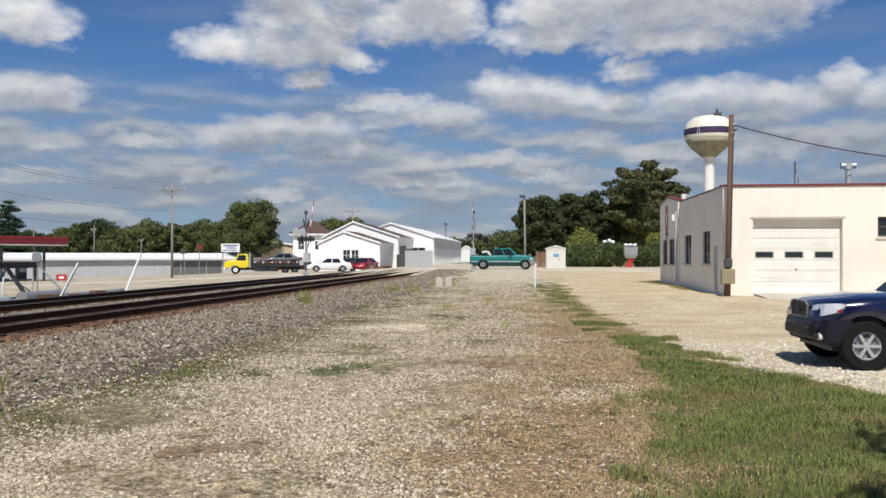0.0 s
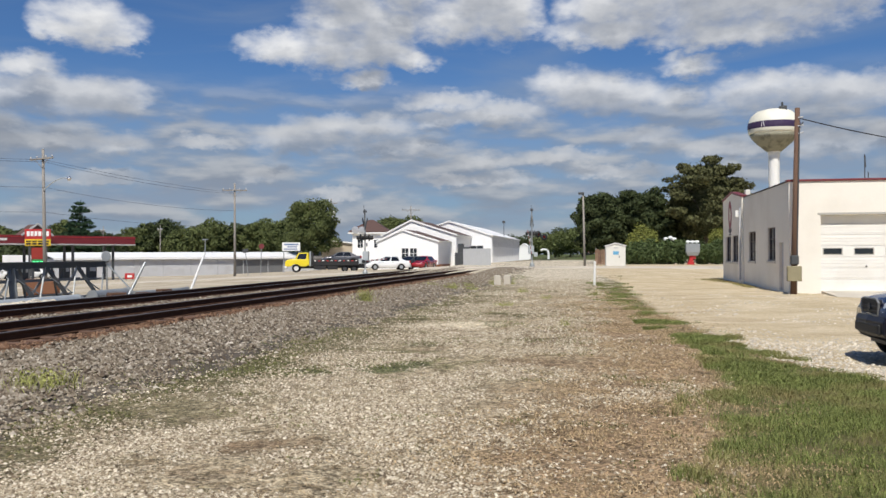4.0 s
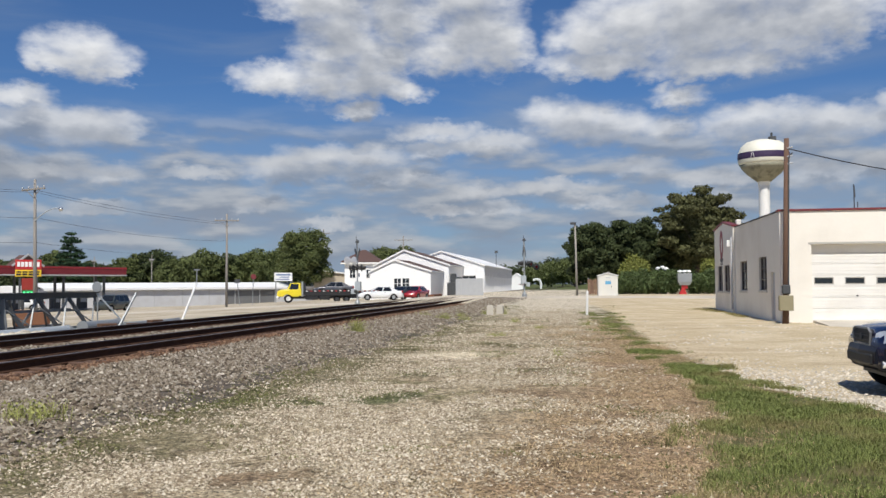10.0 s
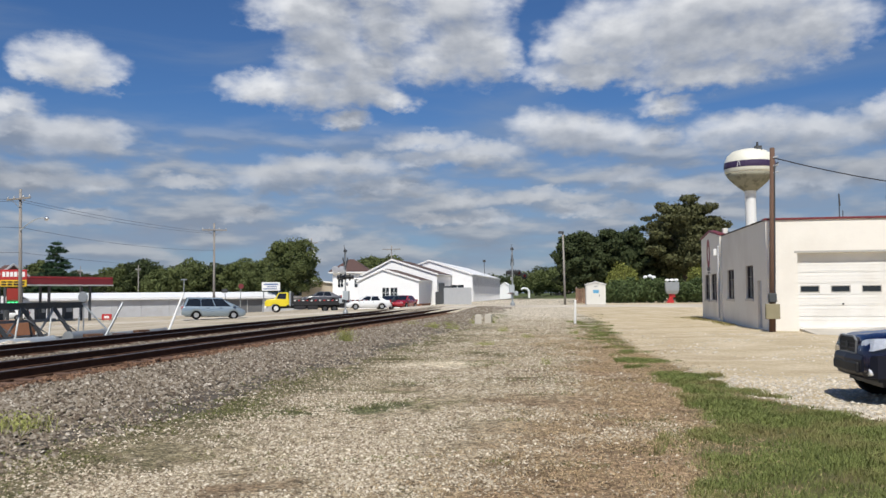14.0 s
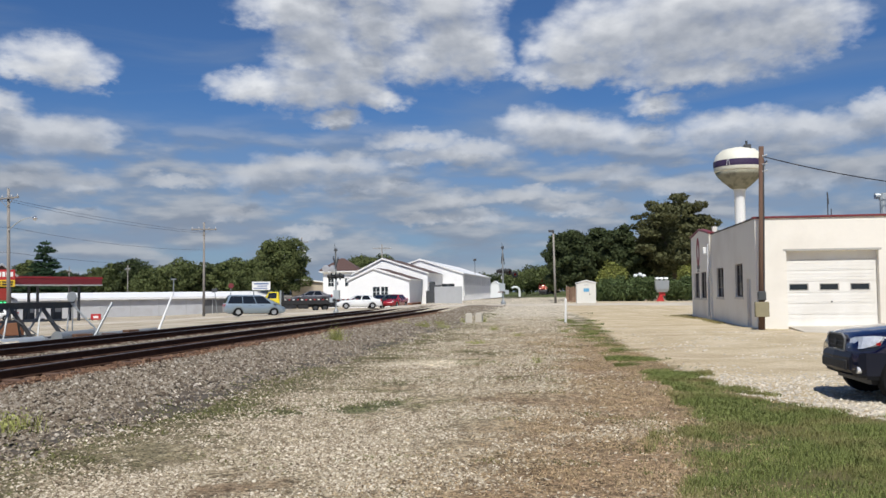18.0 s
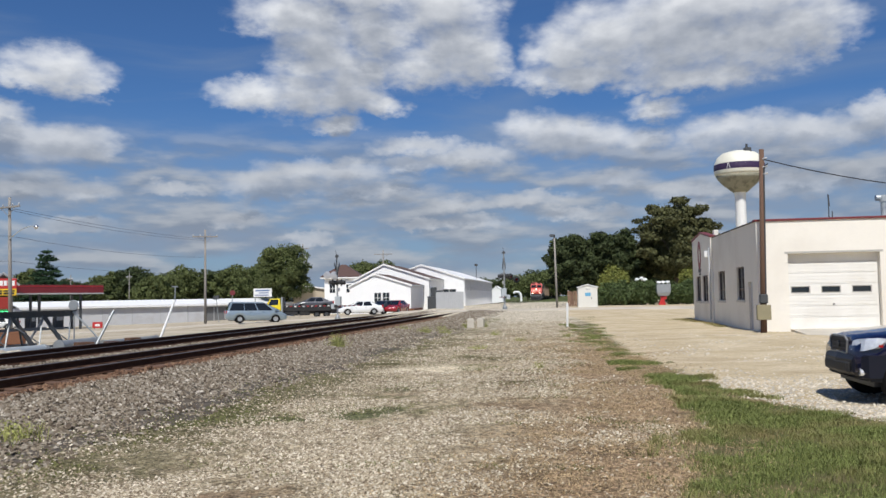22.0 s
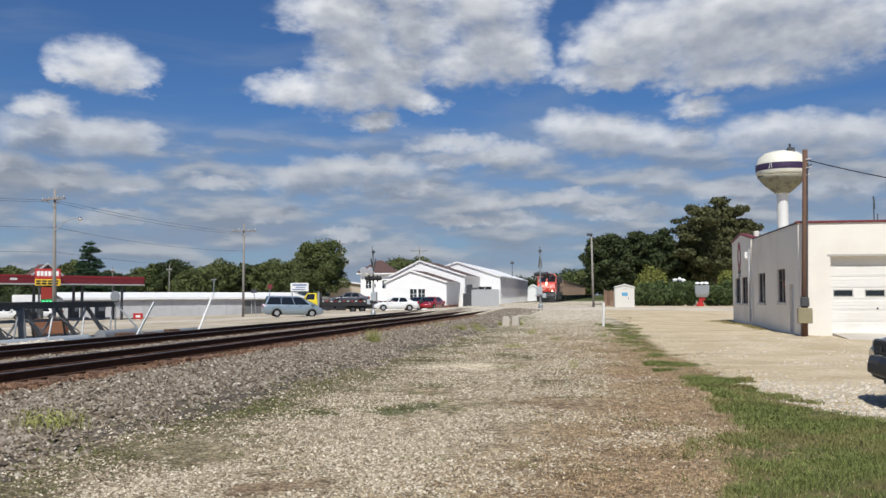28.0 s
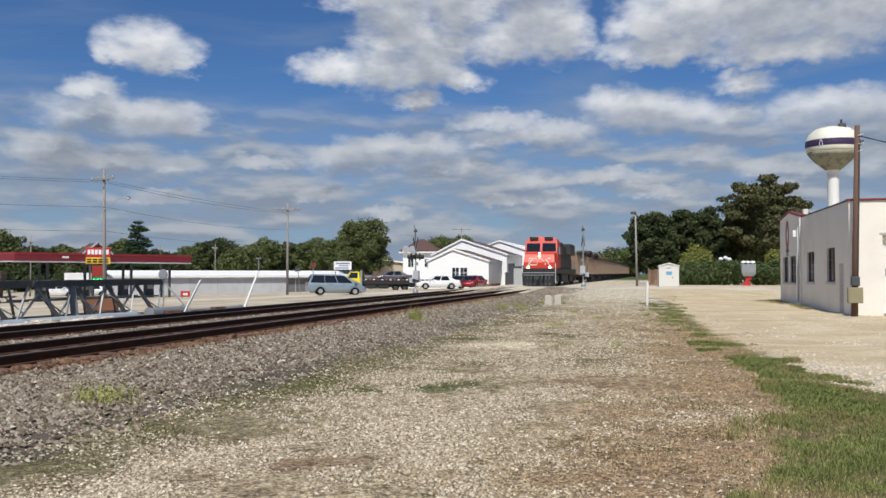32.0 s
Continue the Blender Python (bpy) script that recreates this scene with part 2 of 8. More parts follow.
# ---- materials ----
def mat(name, color, rough=0.6, metal=0.0, vary=0.12, scale=3.0, bump=0.0, bump_scale=40.0, dirt=None, dirt_amount=0.0,
        dirt_scale=0.8, obj_random=0.0, island=0.0, spec=0.5, coat=0.0, emit=0.0, stretch=None):
    """Painted, rough or bare surface: tint varied at two scales, stains of a second colour, fine relief."""
    m = bpy.data.materials.new(name)
    m.use_nodes = True
    nt = m.node_tree
    b = nt.nodes["Principled BSDF"]
    b.inputs["Roughness"].default_value, b.inputs["Metallic"].default_value = rough, metal
    b.inputs["Specular IOR Level"].default_value = spec
    b.inputs["Coat Weight"].default_value = coat
    b.inputs["Coat Roughness"].default_value = 0.05
    if emit:
        b.inputs["Emission Color"].default_value = (*color, 1)
        b.inputs["Emission Strength"].default_value = emit
    tc = nt.nodes.new("ShaderNodeTexCoord")
    src = tc.outputs["Object"]
    if stretch:
        mp = nt.nodes.new("ShaderNodeMapping")
        mp.inputs["Scale"].default_value = stretch
        nt.links.new(src, mp.inputs[0])
        src = mp.outputs[0]

    def noise_tex(sc, detail=4):
        n = nt.nodes.new("ShaderNodeTexNoise")
        n.inputs["Scale"].default_value, n.inputs["Detail"].default_value = sc, detail
        nt.links.new(src, n.inputs["Vector"])
        return n.outputs[0]

    def mathn(op, a, b2):
        n = nt.nodes.new("ShaderNodeMath")
        n.operation = op
        for k, v in enumerate((a, b2)):
            if isinstance(v, (int, float)):
                n.inputs[k].default_value = v
            else:
                nt.links.new(v, n.inputs[k])
        return n.outputs[0]

    val = mathn("ADD", mathn("MULTIPLY", mathn("SUBTRACT", noise_tex(scale), 0.5), vary * 2), 1.0)
    val = mathn("ADD", val, mathn("MULTIPLY", mathn("SUBTRACT", noise_tex(scale * 9, 6), 0.5), vary * 1.6))
    if obj_random:
        oi = nt.nodes.new("ShaderNodeObjectInfo")
        val = mathn("MULTIPLY", val, mathn("ADD", mathn("MULTIPLY", oi.outputs["Random"], obj_random), 1 - obj_random / 2))
    if island:
        ge = nt.nodes.new("ShaderNodeNewGeometry")
        val = mathn("MULTIPLY", val, mathn("ADD", mathn("MULTIPLY", ge.outputs["Random Per Island"], island), 1 - island / 2))
    base = nt.nodes.new("ShaderNodeVectorMath")
    base.operation = "SCALE"
    base.inputs[0].default_value = color
    nt.links.new(val, base.inputs["Scale"])
    col = base.outputs[0]
    if dirt:
        mr = nt.nodes.new("ShaderNodeMapRange")
        mr.inputs["From Min"].default_value, mr.inputs["From Max"].default_value = 0.48, 0.72
        nt.links.new(noise_tex(dirt_scale, 7), mr.inputs["Value"])
        mx = nt.nodes.new("ShaderNodeMix")
        mx.data_type = "RGBA"
        nt.links.new(mathn("MULTIPLY", mr.outputs[0], dirt_amount), mx.inputs[0])
        nt.links.new(col, mx.inputs["A"])
        mx.inputs["B"].default_value = (*dirt, 1)
        col = mx.outputs["Result"]
    nt.links.new(col, b.inputs["Base Color"])
    if bump:
        bp = nt.nodes.new("ShaderNodeBump")
        bp.inputs["Strength"].default_value, bp.inputs["Distance"].default_value = bump, 0.02
        nt.links.new(noise_tex(bump_scale, 6), bp.inputs["Height"])
        nt.links.new(bp.outputs[0], b.inputs["Normal"])
    return m


def glass_mat(name, tint=(0.02, 0.025, 0.03), rough=0.03):
    """Dark window glass: dim behind, with a real gloss."""
    m = bpy.data.materials.new(name)
    m.use_nodes = True
    b = m.node_tree.nodes["Principled BSDF"]
    b.inputs["Base Color"].default_value = (*tint, 1)
    b.inputs["Roughness"].default_value = rough
    b.inputs["Specular IOR Level"].default_value = 0.6
    return m


M = {}
M["white_wall"] = mat("white_wall", (0.80, 0.765, 0.69), 0.75, vary=0.04, scale=0.5, bump=0.25, bump_scale=9, dirt=(0.50, 0.44, 0.35), dirt_amount=0.3, dirt_scale=0.35)
M["white_siding"] = mat("white_siding", (0.86, 0.86, 0.85), 0.55, vary=0.04, scale=0.7)
M["white_metal"] = mat("white_metal", (0.85, 0.855, 0.86), 0.4, vary=0.04, scale=0.6, dirt=(0.5, 0.48, 0.45), dirt_amount=0.2)
M["white_paint"] = mat("white_paint", (0.80, 0.80, 0.78), 0.5, vary=0.05)
M["trim_red"] = mat("trim_red", (0.16, 0.025, 0.03), 0.55)
M["shingle"] = mat("shingle", (0.10, 0.065, 0.055), 0.9, vary=0.25, scale=6, bump=0.4)
M["roof_white"] = mat("roof_white", (0.84, 0.84, 0.83), 0.5, vary=0.05, scale=0.5)
M["grey_wall"] = mat("grey_wall", (0.50, 0.51, 0.53), 0.7, vary=0.05, scale=0.6, dirt=(0.3, 0.27, 0.24), dirt_amount=0.25)
M["grey_fence"] = mat("grey_fence", (0.45, 0.46, 0.47), 0.7, vary=0.08)
M["tan_wall"] = mat("tan_wall", (0.45, 0.39, 0.30), 0.8, vary=0.08)
M["glass"] = glass_mat("glass")
M["wood_pole"] = mat("wood_pole", (0.25, 0.232, 0.21), 0.9, vary=0.25, scale=2, bump=0.5, bump_scale=14, stretch=(8, 8, 0.6))
M["brown_pole"] = mat("brown_pole", (0.13, 0.075, 0.05), 0.9, vary=0.3, scale=2, bump=0.5, bump_scale=14, stretch=(8, 8, 0.6))
M["steel"] = mat("steel", (0.33, 0.35, 0.36), 0.5, metal=0.5, vary=0.15, scale=3, dirt=(0.2, 0.17, 0.14), dirt_amount=0.4)
M["dark_steel"] = mat("dark_steel", (0.07, 0.075, 0.08), 0.6, metal=0.3, vary=0.2)
M["galvanised"] = mat("galvanised", (0.46, 0.50, 0.52), 0.45, metal=0.35, vary=0.12, scale=4)
M["black"] = mat("black", (0.015, 0.015, 0.016), 0.6, vary=0.2)
M["rubber"] = mat("rubber", (0.012, 0.012, 0.012), 0.9, vary=0.2, bump=0.2, spec=0.15)
M["chrome"] = mat("chrome", (0.62, 0.63, 0.64), 0.2, metal=0.9, vary=0.05)
M["rail_side"] = mat("rail_side", (0.072, 0.038, 0.024), 0.95, vary=0.3, scale=5, bump=0.3, spec=0.1)
M["rail_head"] = mat("rail_head", (0.20, 0.165, 0.145), 0.42, metal=0.6, vary=0.2)
M["tie"] = mat("tie", (0.105, 0.057, 0.036), 0.95, vary=0.35, scale=3, bump=0.6, bump_scale=20, obj_random=0.5, dirt=(0.16, 0.12, 0.1), dirt_amount=0.5)


def stone_mat(name, stops, rough=0.9):
    """Loose stones: each one takes its tint from a run of natural colours, with a fine grain."""
    m = bpy.data.materials.new(name)
    m.use_nodes = True
    nt = m.node_tree
    b = nt.nodes["Principled BSDF"]
    b.inputs["Roughness"].default_value, b.inputs["Specular IOR Level"].default_value = rough, 0.25
    ge, tc = nt.nodes.new("ShaderNodeNewGeometry"), nt.nodes.new("ShaderNodeTexCoord")
    cr = nt.nodes.new("ShaderNodeValToRGB")
    while len(cr.color_ramp.elements) < len(stops):
        cr.color_ramp.elements.new(0.5)
    for e, (p, c) in zip(cr.color_ramp.elements, stops):
        e.position, e.color = p, (*c, 1)
    nt.links.new(ge.outputs["Random Per Island"], cr.inputs[0])
    n = nt.nodes.new("ShaderNodeTexNoise")
    n.inputs["Scale"].default_value, n.inputs["Detail"].default_value = 35.0, 5
    nt.links.new(tc.outputs["Object"], n.inputs["Vector"])
    mr = nt.nodes.new("ShaderNodeMapRange")
    mr.inputs["From Min"].default_value, mr.inputs["From Max"].default_value = 0.3, 0.7
    mr.inputs["To Min"].default_value, mr.inputs["To Max"].default_value = 0.75, 1.25
    nt.links.new(n.outputs[0], mr.inputs["Value"])
    sc = nt.nodes.new("ShaderNodeVectorMath")
    sc.operation = "SCALE"
    nt.links.new(cr.outputs[0], sc.inputs[0])
    nt.links.new(mr.outputs[0], sc.inputs["Scale"])
    nt.links.new(sc.outputs[0], b.inputs["Base Color"])
    return m


M["ballast_stone"] = stone_mat("ballast_stone", [(0.0, (0.07, 0.05, 0.036)), (0.35, (0.175, 0.14, 0.10)), (0.7, (0.26, 0.222, 0.17)), (0.94, (0.33, 0.295, 0.24)), (1.0, (0.54, 0.49, 0.41))])
M["lot_stone"] = mat("lot_stone", (0.58, 0.52, 0.42), 0.9, vary=0.12, island=0.7)
M["fence_brown"] = mat("fence_brown", (0.22, 0.135, 0.09), 0.9, vary=0.25, scale=2, obj_random=0.4)
M["rust_stone"] = stone_mat("rust_stone", [(0.0, (0.05, 0.028, 0.018)), (0.5, (0.14, 0.075, 0.042)), (1.0, (0.24, 0.15, 0.095))])
M["lime_stone"] = stone_mat("lime_stone", [(0.0, (0.13, 0.092, 0.06)), (0.3, (0.31, 0.25, 0.17)), (0.7, (0.49, 0.42, 0.305)), (1.0, (0.72, 0.65, 0.52))])
M["leaf"] = mat("leaf", (0.095, 0.115, 0.04), 0.7, vary=0.25, scale=0.4, island=0.45, spec=0.2)
M["leaf_dark"] = mat("leaf_dark", (0.05, 0.066, 0.026), 0.7, vary=0.25, scale=0.4, island=0.45, spec=0.2)
M["leaf_olive"] = mat("leaf_olive", (0.085, 0.088, 0.036), 0.7, vary=0.3, scale=0.5, island=0.6, spec=0.2)
M["leaf_light"] = mat("leaf_light", (0.20, 0.215, 0.05), 0.7, vary=0.2, scale=0.4, island=0.8, spec=0.25)
M["needle"] = mat("needle", (0.028, 0.055, 0.026), 0.8, vary=0.2, island=0.8, spec=0.2)
M["bark"] = mat("bark", (0.075, 0.06, 0.048), 0.95, vary=0.3, scale=3, bump=0.6)
M["grass_blade"] = mat("grass_blade", (0.175, 0.205, 0.062), 0.75, vary=0.3, scale=0.6, island=1.0, spec=0.2, dirt=(0.31, 0.24, 0.115), dirt_amount=1.0, dirt_scale=0.8)
M["weed"] = mat("weed", (0.30, 0.31, 0.10), 0.8, vary=0.2, island=0.8, spec=0.2)
M["canopy_red"] = mat("canopy_red", (0.19, 0.02, 0.028), 0.45, vary=0.06)
M["sign_red"] = mat("sign_red", (0.45, 0.03, 0.03), 0.4)
M["sign_yellow"] = mat("sign_yellow", (0.75, 0.50, 0.03), 0.4)
M["brick_rust"] = mat("brick_rust", (0.19, 0.085, 0.045), 0.9, vary=0.3, scale=2)
M["asphalt"] = mat("asphalt", (0.57, 0.51, 0.42), 0.95, vary=0.12, scale=0.6, bump=0.3, dirt=(0.32, 0.28, 0.22), dirt_amount=0.7, dirt_scale=0.25)
M["concrete"] = mat("concrete", (0.50, 0.46, 0.39), 0.9, vary=0.1, scale=0.5, bump=0.2, dirt=(0.3, 0.26, 0.21), dirt_amount=0.4)
M["navy_paint"] = mat("navy_paint", (0.002, 0.004, 0.034), 0.22, metal=0.0, vary=0.03, coat=1.0)
M["teal_paint"] = mat("teal_paint", (0.012, 0.16, 0.15), 0.25, vary=0.03, coat=0.8)
M["van_paint"] = mat("van_paint", (0.27, 0.335, 0.385), 0.28, metal=0.35, vary=0.03, coat=0.8)
M["suv_paint"] = mat("suv_paint", (0.035, 0.045, 0.045), 0.3, vary=0.03, coat=0.6)
M["white_car"] = mat("white_car", (0.76, 0.77, 0.77), 0.25, vary=0.03, coat=0.8)
M["red_car"] = mat("red_car", (0.30, 0.012, 0.02), 0.25, vary=0.03, coat=0.8)
M["truck_yellow"] = mat("truck_yellow", (0.75, 0.60, 0.02), 0.35, vary=0.03, coat=0.6)
M["train_red"] = mat("train_red", (0.53, 0.042, 0.022), 0.45, vary=0.06, dirt=(0.2, 0.05, 0.03), dirt_amount=0.3)
M["coal_car"] = mat("coal_car", (0.24, 0.175, 0.125), 0.85, vary=0.2, scale=0.8, dirt=(0.13, 0.08, 0.06), dirt_amount=0.6)
M["lamp_on"] = mat("lamp_on", (1.0, 0.80, 0.52), 0.4, emit=5.0)
M["lens_red"] = mat("lens_red", (0.25, 0.01, 0.01), 0.2)
M["tank_white"] = mat("tank_white", (0.78, 0.76, 0.65), 0.45, vary=0.05, scale=0.15, dirt=(0.52, 0.5, 0.40), dirt_amount=0.5, dirt_scale=0.25, stretch=(1, 1, 0.3))
# the tank's underside: shade painted in as a dark base, plus mildew streaks
M["tank_bowl_shaded"] = mat("tank_bowl_shaded", (0.30, 0.29, 0.22), 0.7, vary=0.2, scale=0.6, dirt=(0.10, 0.095, 0.07), dirt_amount=0.9, dirt_scale=0.55, stretch=(2.2, 2.2, 0.25))
M["tank_band"] = mat("tank_band", (0.045, 0.025, 0.075), 0.5)
M["shed_white"] = mat("shed_white", (0.66, 0.65, 0.60), 0.7, vary=0.06)
M["blue_patch"] = mat("blue_patch", (0.12, 0.35, 0.55), 0.5)


# ---- mesh helpers ----
def part(name, bm, material, parent=None, label="", smooth=False):
    me = bpy.data.meshes.new(name)
    bm.normal_update()
    bm.to_mesh(me)
    bm.free()
    me.materials.append(material)
    if smooth:
        for p in me.polygons:
            p.use_smooth = True
    ob = new(name, me)
    ob.parent = parent
    if label:
        ob["label"] = label
    return ob


def raw_part(name, verts, faces, material, parent=None, label=""):
    me = bpy.data.meshes.new(name)
    me.from_pydata(verts, [], faces)
    me.materials.append(material)
    ob = new(name, me)
    ob.parent = parent
    if label:
        ob["label"] = label
    return ob


def thing(name, label, category, group="", m=None, kind=""):
    e = new(name)
    e.empty_display_size = 0.3
    if m is not None:
        e.matrix_world = m
    return tagged(e, label, category, group, kind)


def B():
    return bmesh.new()


def box(bm, x0, x1, y0, y1, z0, z1, bev=0.0):
    vs = [bm.verts.new((x, y, z)) for z in (z0, z1) for x, y in ((x0, y0), (x1, y0), (x1, y1), (x0, y1))]
    fs = [bm.faces.new([vs[i] for i in q]) for q in
          ((3, 2, 1, 0), (4, 5, 6, 7), (0, 1, 5, 4), (1, 2, 6, 5), (2, 3, 7, 6), (3, 0, 4, 7))]
    if bev:
        ed = list({e for f in fs for e in f.edges})
        bmesh.ops.bevel(bm, geom=ed, offset=bev, segments=1, affect="EDGES")
    return bm


def tube(bm, p0, p1, r0, r1=None, n=10, cap=True):
    p0, p1 = Vector(p0), Vector(p1)
    r1 = r0 if r1 is None else r1
    d = (p1 - p0).normalized()
    u = d.orthogonal().normalized()
    v = d.cross(u)
    a = [bm.verts.new(p0 + r0 * (math.cos(2 * math.pi * i / n) * u + math.sin(2 * math.pi * i / n) * v)) for i in range(n)]
    b = [bm.verts.new(p1 + r1 * (math.cos(2 * math.pi * i / n) * u + math.sin(2 * math.pi * i / n) * v)) for i in range(n)]
    for i in range(n):
        bm.faces.new((a[i], a[(i + 1) % n], b[(i + 1) % n], b[i]))
    if cap:
        bm.faces.new(a[::-1])
        bm.faces.new(b)
    return bm


def bar(bm, p0, p1, w, h):
    """A straight bar of rectangular section between two points."""
    p0, p1 = Vector(p0), Vector(p1)
    d = (p1 - p0).normalized()
    u = d.cross(Vector((0, 0, 1)))
    u = u.normalized() if u.length > 1e-3 else Vector((1, 0, 0))
    v = u.cross(d)
    q = [[bm.verts.new(p + sx * u * w / 2 + sy * v * h / 2) for sx, sy in ((-1, -1), (1, -1), (1, 1), (-1, 1))] for p in (p0, p1)]
    for i in range(4):
        bm.faces.new((q[0][i], q[0][(i + 1) % 4], q[1][(i + 1) % 4], q[1][i]))
    bm.faces.new(q[0][::-1])
    bm.faces.new(q[1])
    return bm


def loft(bm, rings, cap=True):
    rs = [[bm.verts.new(p) for p in r] for r in rings]
    n = len(rs[0])
    for a, b in zip(rs, rs[1:]):
        for i in range(n):
            bm.faces.new((a[i], a[(i + 1) % n], b[(i + 1) % n], b[i]))
    if cap:
        bm.faces.new(rs[0][::-1])
        bm.faces.new(rs[-1])
    bmesh.ops.recalc_face_normals(bm, faces=bm.faces)
    return bm


def lathe(bm, prof, axis="z", n=24, at=(0, 0, 0)):
    """Turn (radius, height) pairs about an axis."""
    rings = []
    for r, h in prof:
        ring = []
        for i in range(n):
            c, s = r * math.cos(2 * math.pi * i / n), r * math.sin(2 * math.pi * i / n)
            p = {"z": (c, s, h), "y": (c, h, s), "x": (h, c, s)}[axis]
            ring.append((p[0] + at[0], p[1] + at[1], p[2] + at[2]))
        rings.append(ring)
    return loft(bm, rings)


def prism(bm, pts, axis, a, b):
    """A flat outline pushed from a to b along an axis; pts are in the other two axes, in order."""
    def at(p, h):
        return {"x": (h, p[0], p[1]), "y": (p[0], h, p[1]), "z": (p[0], p[1], h)}[axis]
    lo, hi = [bm.verts.new(at(p, a)) for p in pts], [bm.verts.new(at(p, b)) for p in pts]
    n = len(pts)
    fs = [bm.faces.new((lo[i], lo[(i + 1) % n], hi[(i + 1) % n], hi[i])) for i in range(n)]
    fs += [bm.faces.new(lo[::-1]), bm.faces.new(hi)]
    bmesh.ops.recalc_face_normals(bm, faces=fs)
    return bm


def S(v, a, b):
    t = min(1.0, max(0.0, (v - a) / (b - a)))
    return t * t * (3 - 2 * t)


RAIL_TOP = 0.47


def ground_z(x, y):
    """The lie of the land: level by the camera, up to the crossing, falling away beyond the tracks."""
    e0 = 40 + 22 * S(x, 2, 8)
    h = 0.5 * S(y, e0, 75) * (1 - 0.95 * S(-x, 15.5, 19)) * (1 - 0.2 * S(y, 100, 160))
    low = -min(1.2, max(0.0, (-23 - x) * 0.036)) * S(y, 15, 40)
    return h + low


# ---- ground ----
def ground_material():
    m = bpy.data.materials.new("ground")
    m.use_nodes = True
    nt = m.node_tree
    b = nt.nodes["Principled BSDF"]
    b.inputs["Roughness"].default_value = 0.95
    b.inputs["Specular IOR Level"].default_value = 0.15
    tc = nt.nodes.new("ShaderNodeTexCoord")
    sep = nt.nodes.new("ShaderNodeSeparateXYZ")
    nt.links.new(tc.outputs["Object"], sep.inputs[0])
    X, Y = sep.outputs[0], sep.outputs[1]

    def mt(op, a, b2=0.0, c=0.0):
        n = nt.nodes.new("ShaderNodeMath")
        n.operation = op
        for k, v in enumerate((a, b2, c)):
            if isinstance(v, (int, float)):
                n.inputs[k].default_value = v
            else:
                nt.links.new(v, n.inputs[k])
        return n.outputs[0]

    def noise_tex(sc, detail=5, rough=0.55):
        n = nt.nodes.new("ShaderNodeTexNoise")
        n.inputs["Scale"].default_value, n.inputs["Detail"].default_value, n.inputs["Roughness"].default_value = sc, detail, rough
        nt.links.new(tc.outputs["Object"], n.inputs["Vector"])
        return n.outputs[0]

    def sstep(v, lo, hi):
        n = nt.nodes.new("ShaderNodeMapRange")
        n.interpolation_type = "SMOOTHSTEP"
        n.inputs["From Min"].default_value, n.inputs["From Max"].default_value = lo, hi
        nt.links.new(v, n.inputs["Value"])
        return n.outputs[0]

    def mix(f, a, c):
        n = nt.nodes.new("ShaderNodeMix")
        n.data_type = "RGBA"
        nt.links.new(f, n.inputs[0])
        for k, v in (("A", a), ("B", c)):
            if isinstance(v, tuple):
                n.inputs[k].default_value = (*v, 1)
            else:
                nt.links.new(v, n.inputs[k])
        return n.outputs["Result"]

    def curve(v, lo, hi, pts):
        """A piecewise line through pts (from, to) of the value v."""
        out = None
        for (a0, b0), (a1, b1) in zip(pts, pts[1:]):
            seg = nt.nodes.new("ShaderNodeMapRange")
            seg.inputs["From Min"].default_value, seg.inputs["From Max"].default_value = a0, a1
            seg.inputs["To Min"].default_value, seg.inputs["To Max"].default_value = 0.0, b1 - b0
            nt.links.new(v, seg.inputs["Value"])
            out = seg.outputs[0] if out is None else mt("ADD", out, seg.outputs[0])
        return mt("ADD", out, pts[0][1])

    vor = nt.nodes.new("ShaderNodeTexVoronoi")
    vor.inputs["Scale"].default_value = 38.0
    nt.links.new(tc.outputs["Object"], vor.inputs["Vector"])
    cell = nt.nodes.new("ShaderNodeSeparateColor")
    nt.links.new(vor.outputs["Color"], cell.inputs[0])
    pebble = mt("ADD", mt("MULTIPLY", cell.outputs[0], 0.75), 0.62)
    vor2 = nt.nodes.new("ShaderNodeTexVoronoi")
    vor2.inputs["Scale"].default_value = 9.0
    nt.links.new(tc.outputs["Object"], vor2.inputs["Vector"])
    cell2 = nt.nodes.new("ShaderNodeSeparateColor")
    nt.links.new(vor2.outputs["Color"], cell2.inputs[0])
    pebble = mt("MULTIPLY", pebble, mt("ADD", mt("MULTIPLY", cell2.outputs[1], 0.35), 0.82))

    def grainy(c, amount):
        n = nt.nodes.new("ShaderNodeVectorMath")
        n.operation = "SCALE"
        nt.links.new(c, n.inputs[0])
        nt.links.new(mt("ADD", mt("MULTIPLY", mt("SUBTRACT", pebble, 1.0), amount), 1.0), n.inputs["Scale"])
        return n.outputs[0]

    wob = mt("MULTIPLY", mt("SUBTRACT", noise_tex(0.9, 5), 0.5), 1.6)
    fine = noise_tex(9.0, 8, 0.75)
    mid = noise_tex(2.2, 6, 0.65)
    big = noise_tex(0.35, 4)
    # limestone yard
    lime = mix(sstep(mid, 0.35, 0.65), (0.165, 0.127, 0.077), (0.36, 0.29, 0.186))
    lime = mix(sstep(fine, 0.42, 0.62), lime, (0.48, 0.41, 0.285))
    lime = mix(mt("MULTIPLY", sstep(noise_tex(0.75, 6, 0.7), 0.53, 0.66), 0.8), lime, (0.125, 0.12, 0.05))
    # brown soil beside the grass
    edge_l = curve(Y, 0, 60, [(2, 0.4), (9, 1.15), (14, 1.8), (19, 1.5), (26, 0.9), (32, 0.1), (46, -0.6), (60, -0.8)])
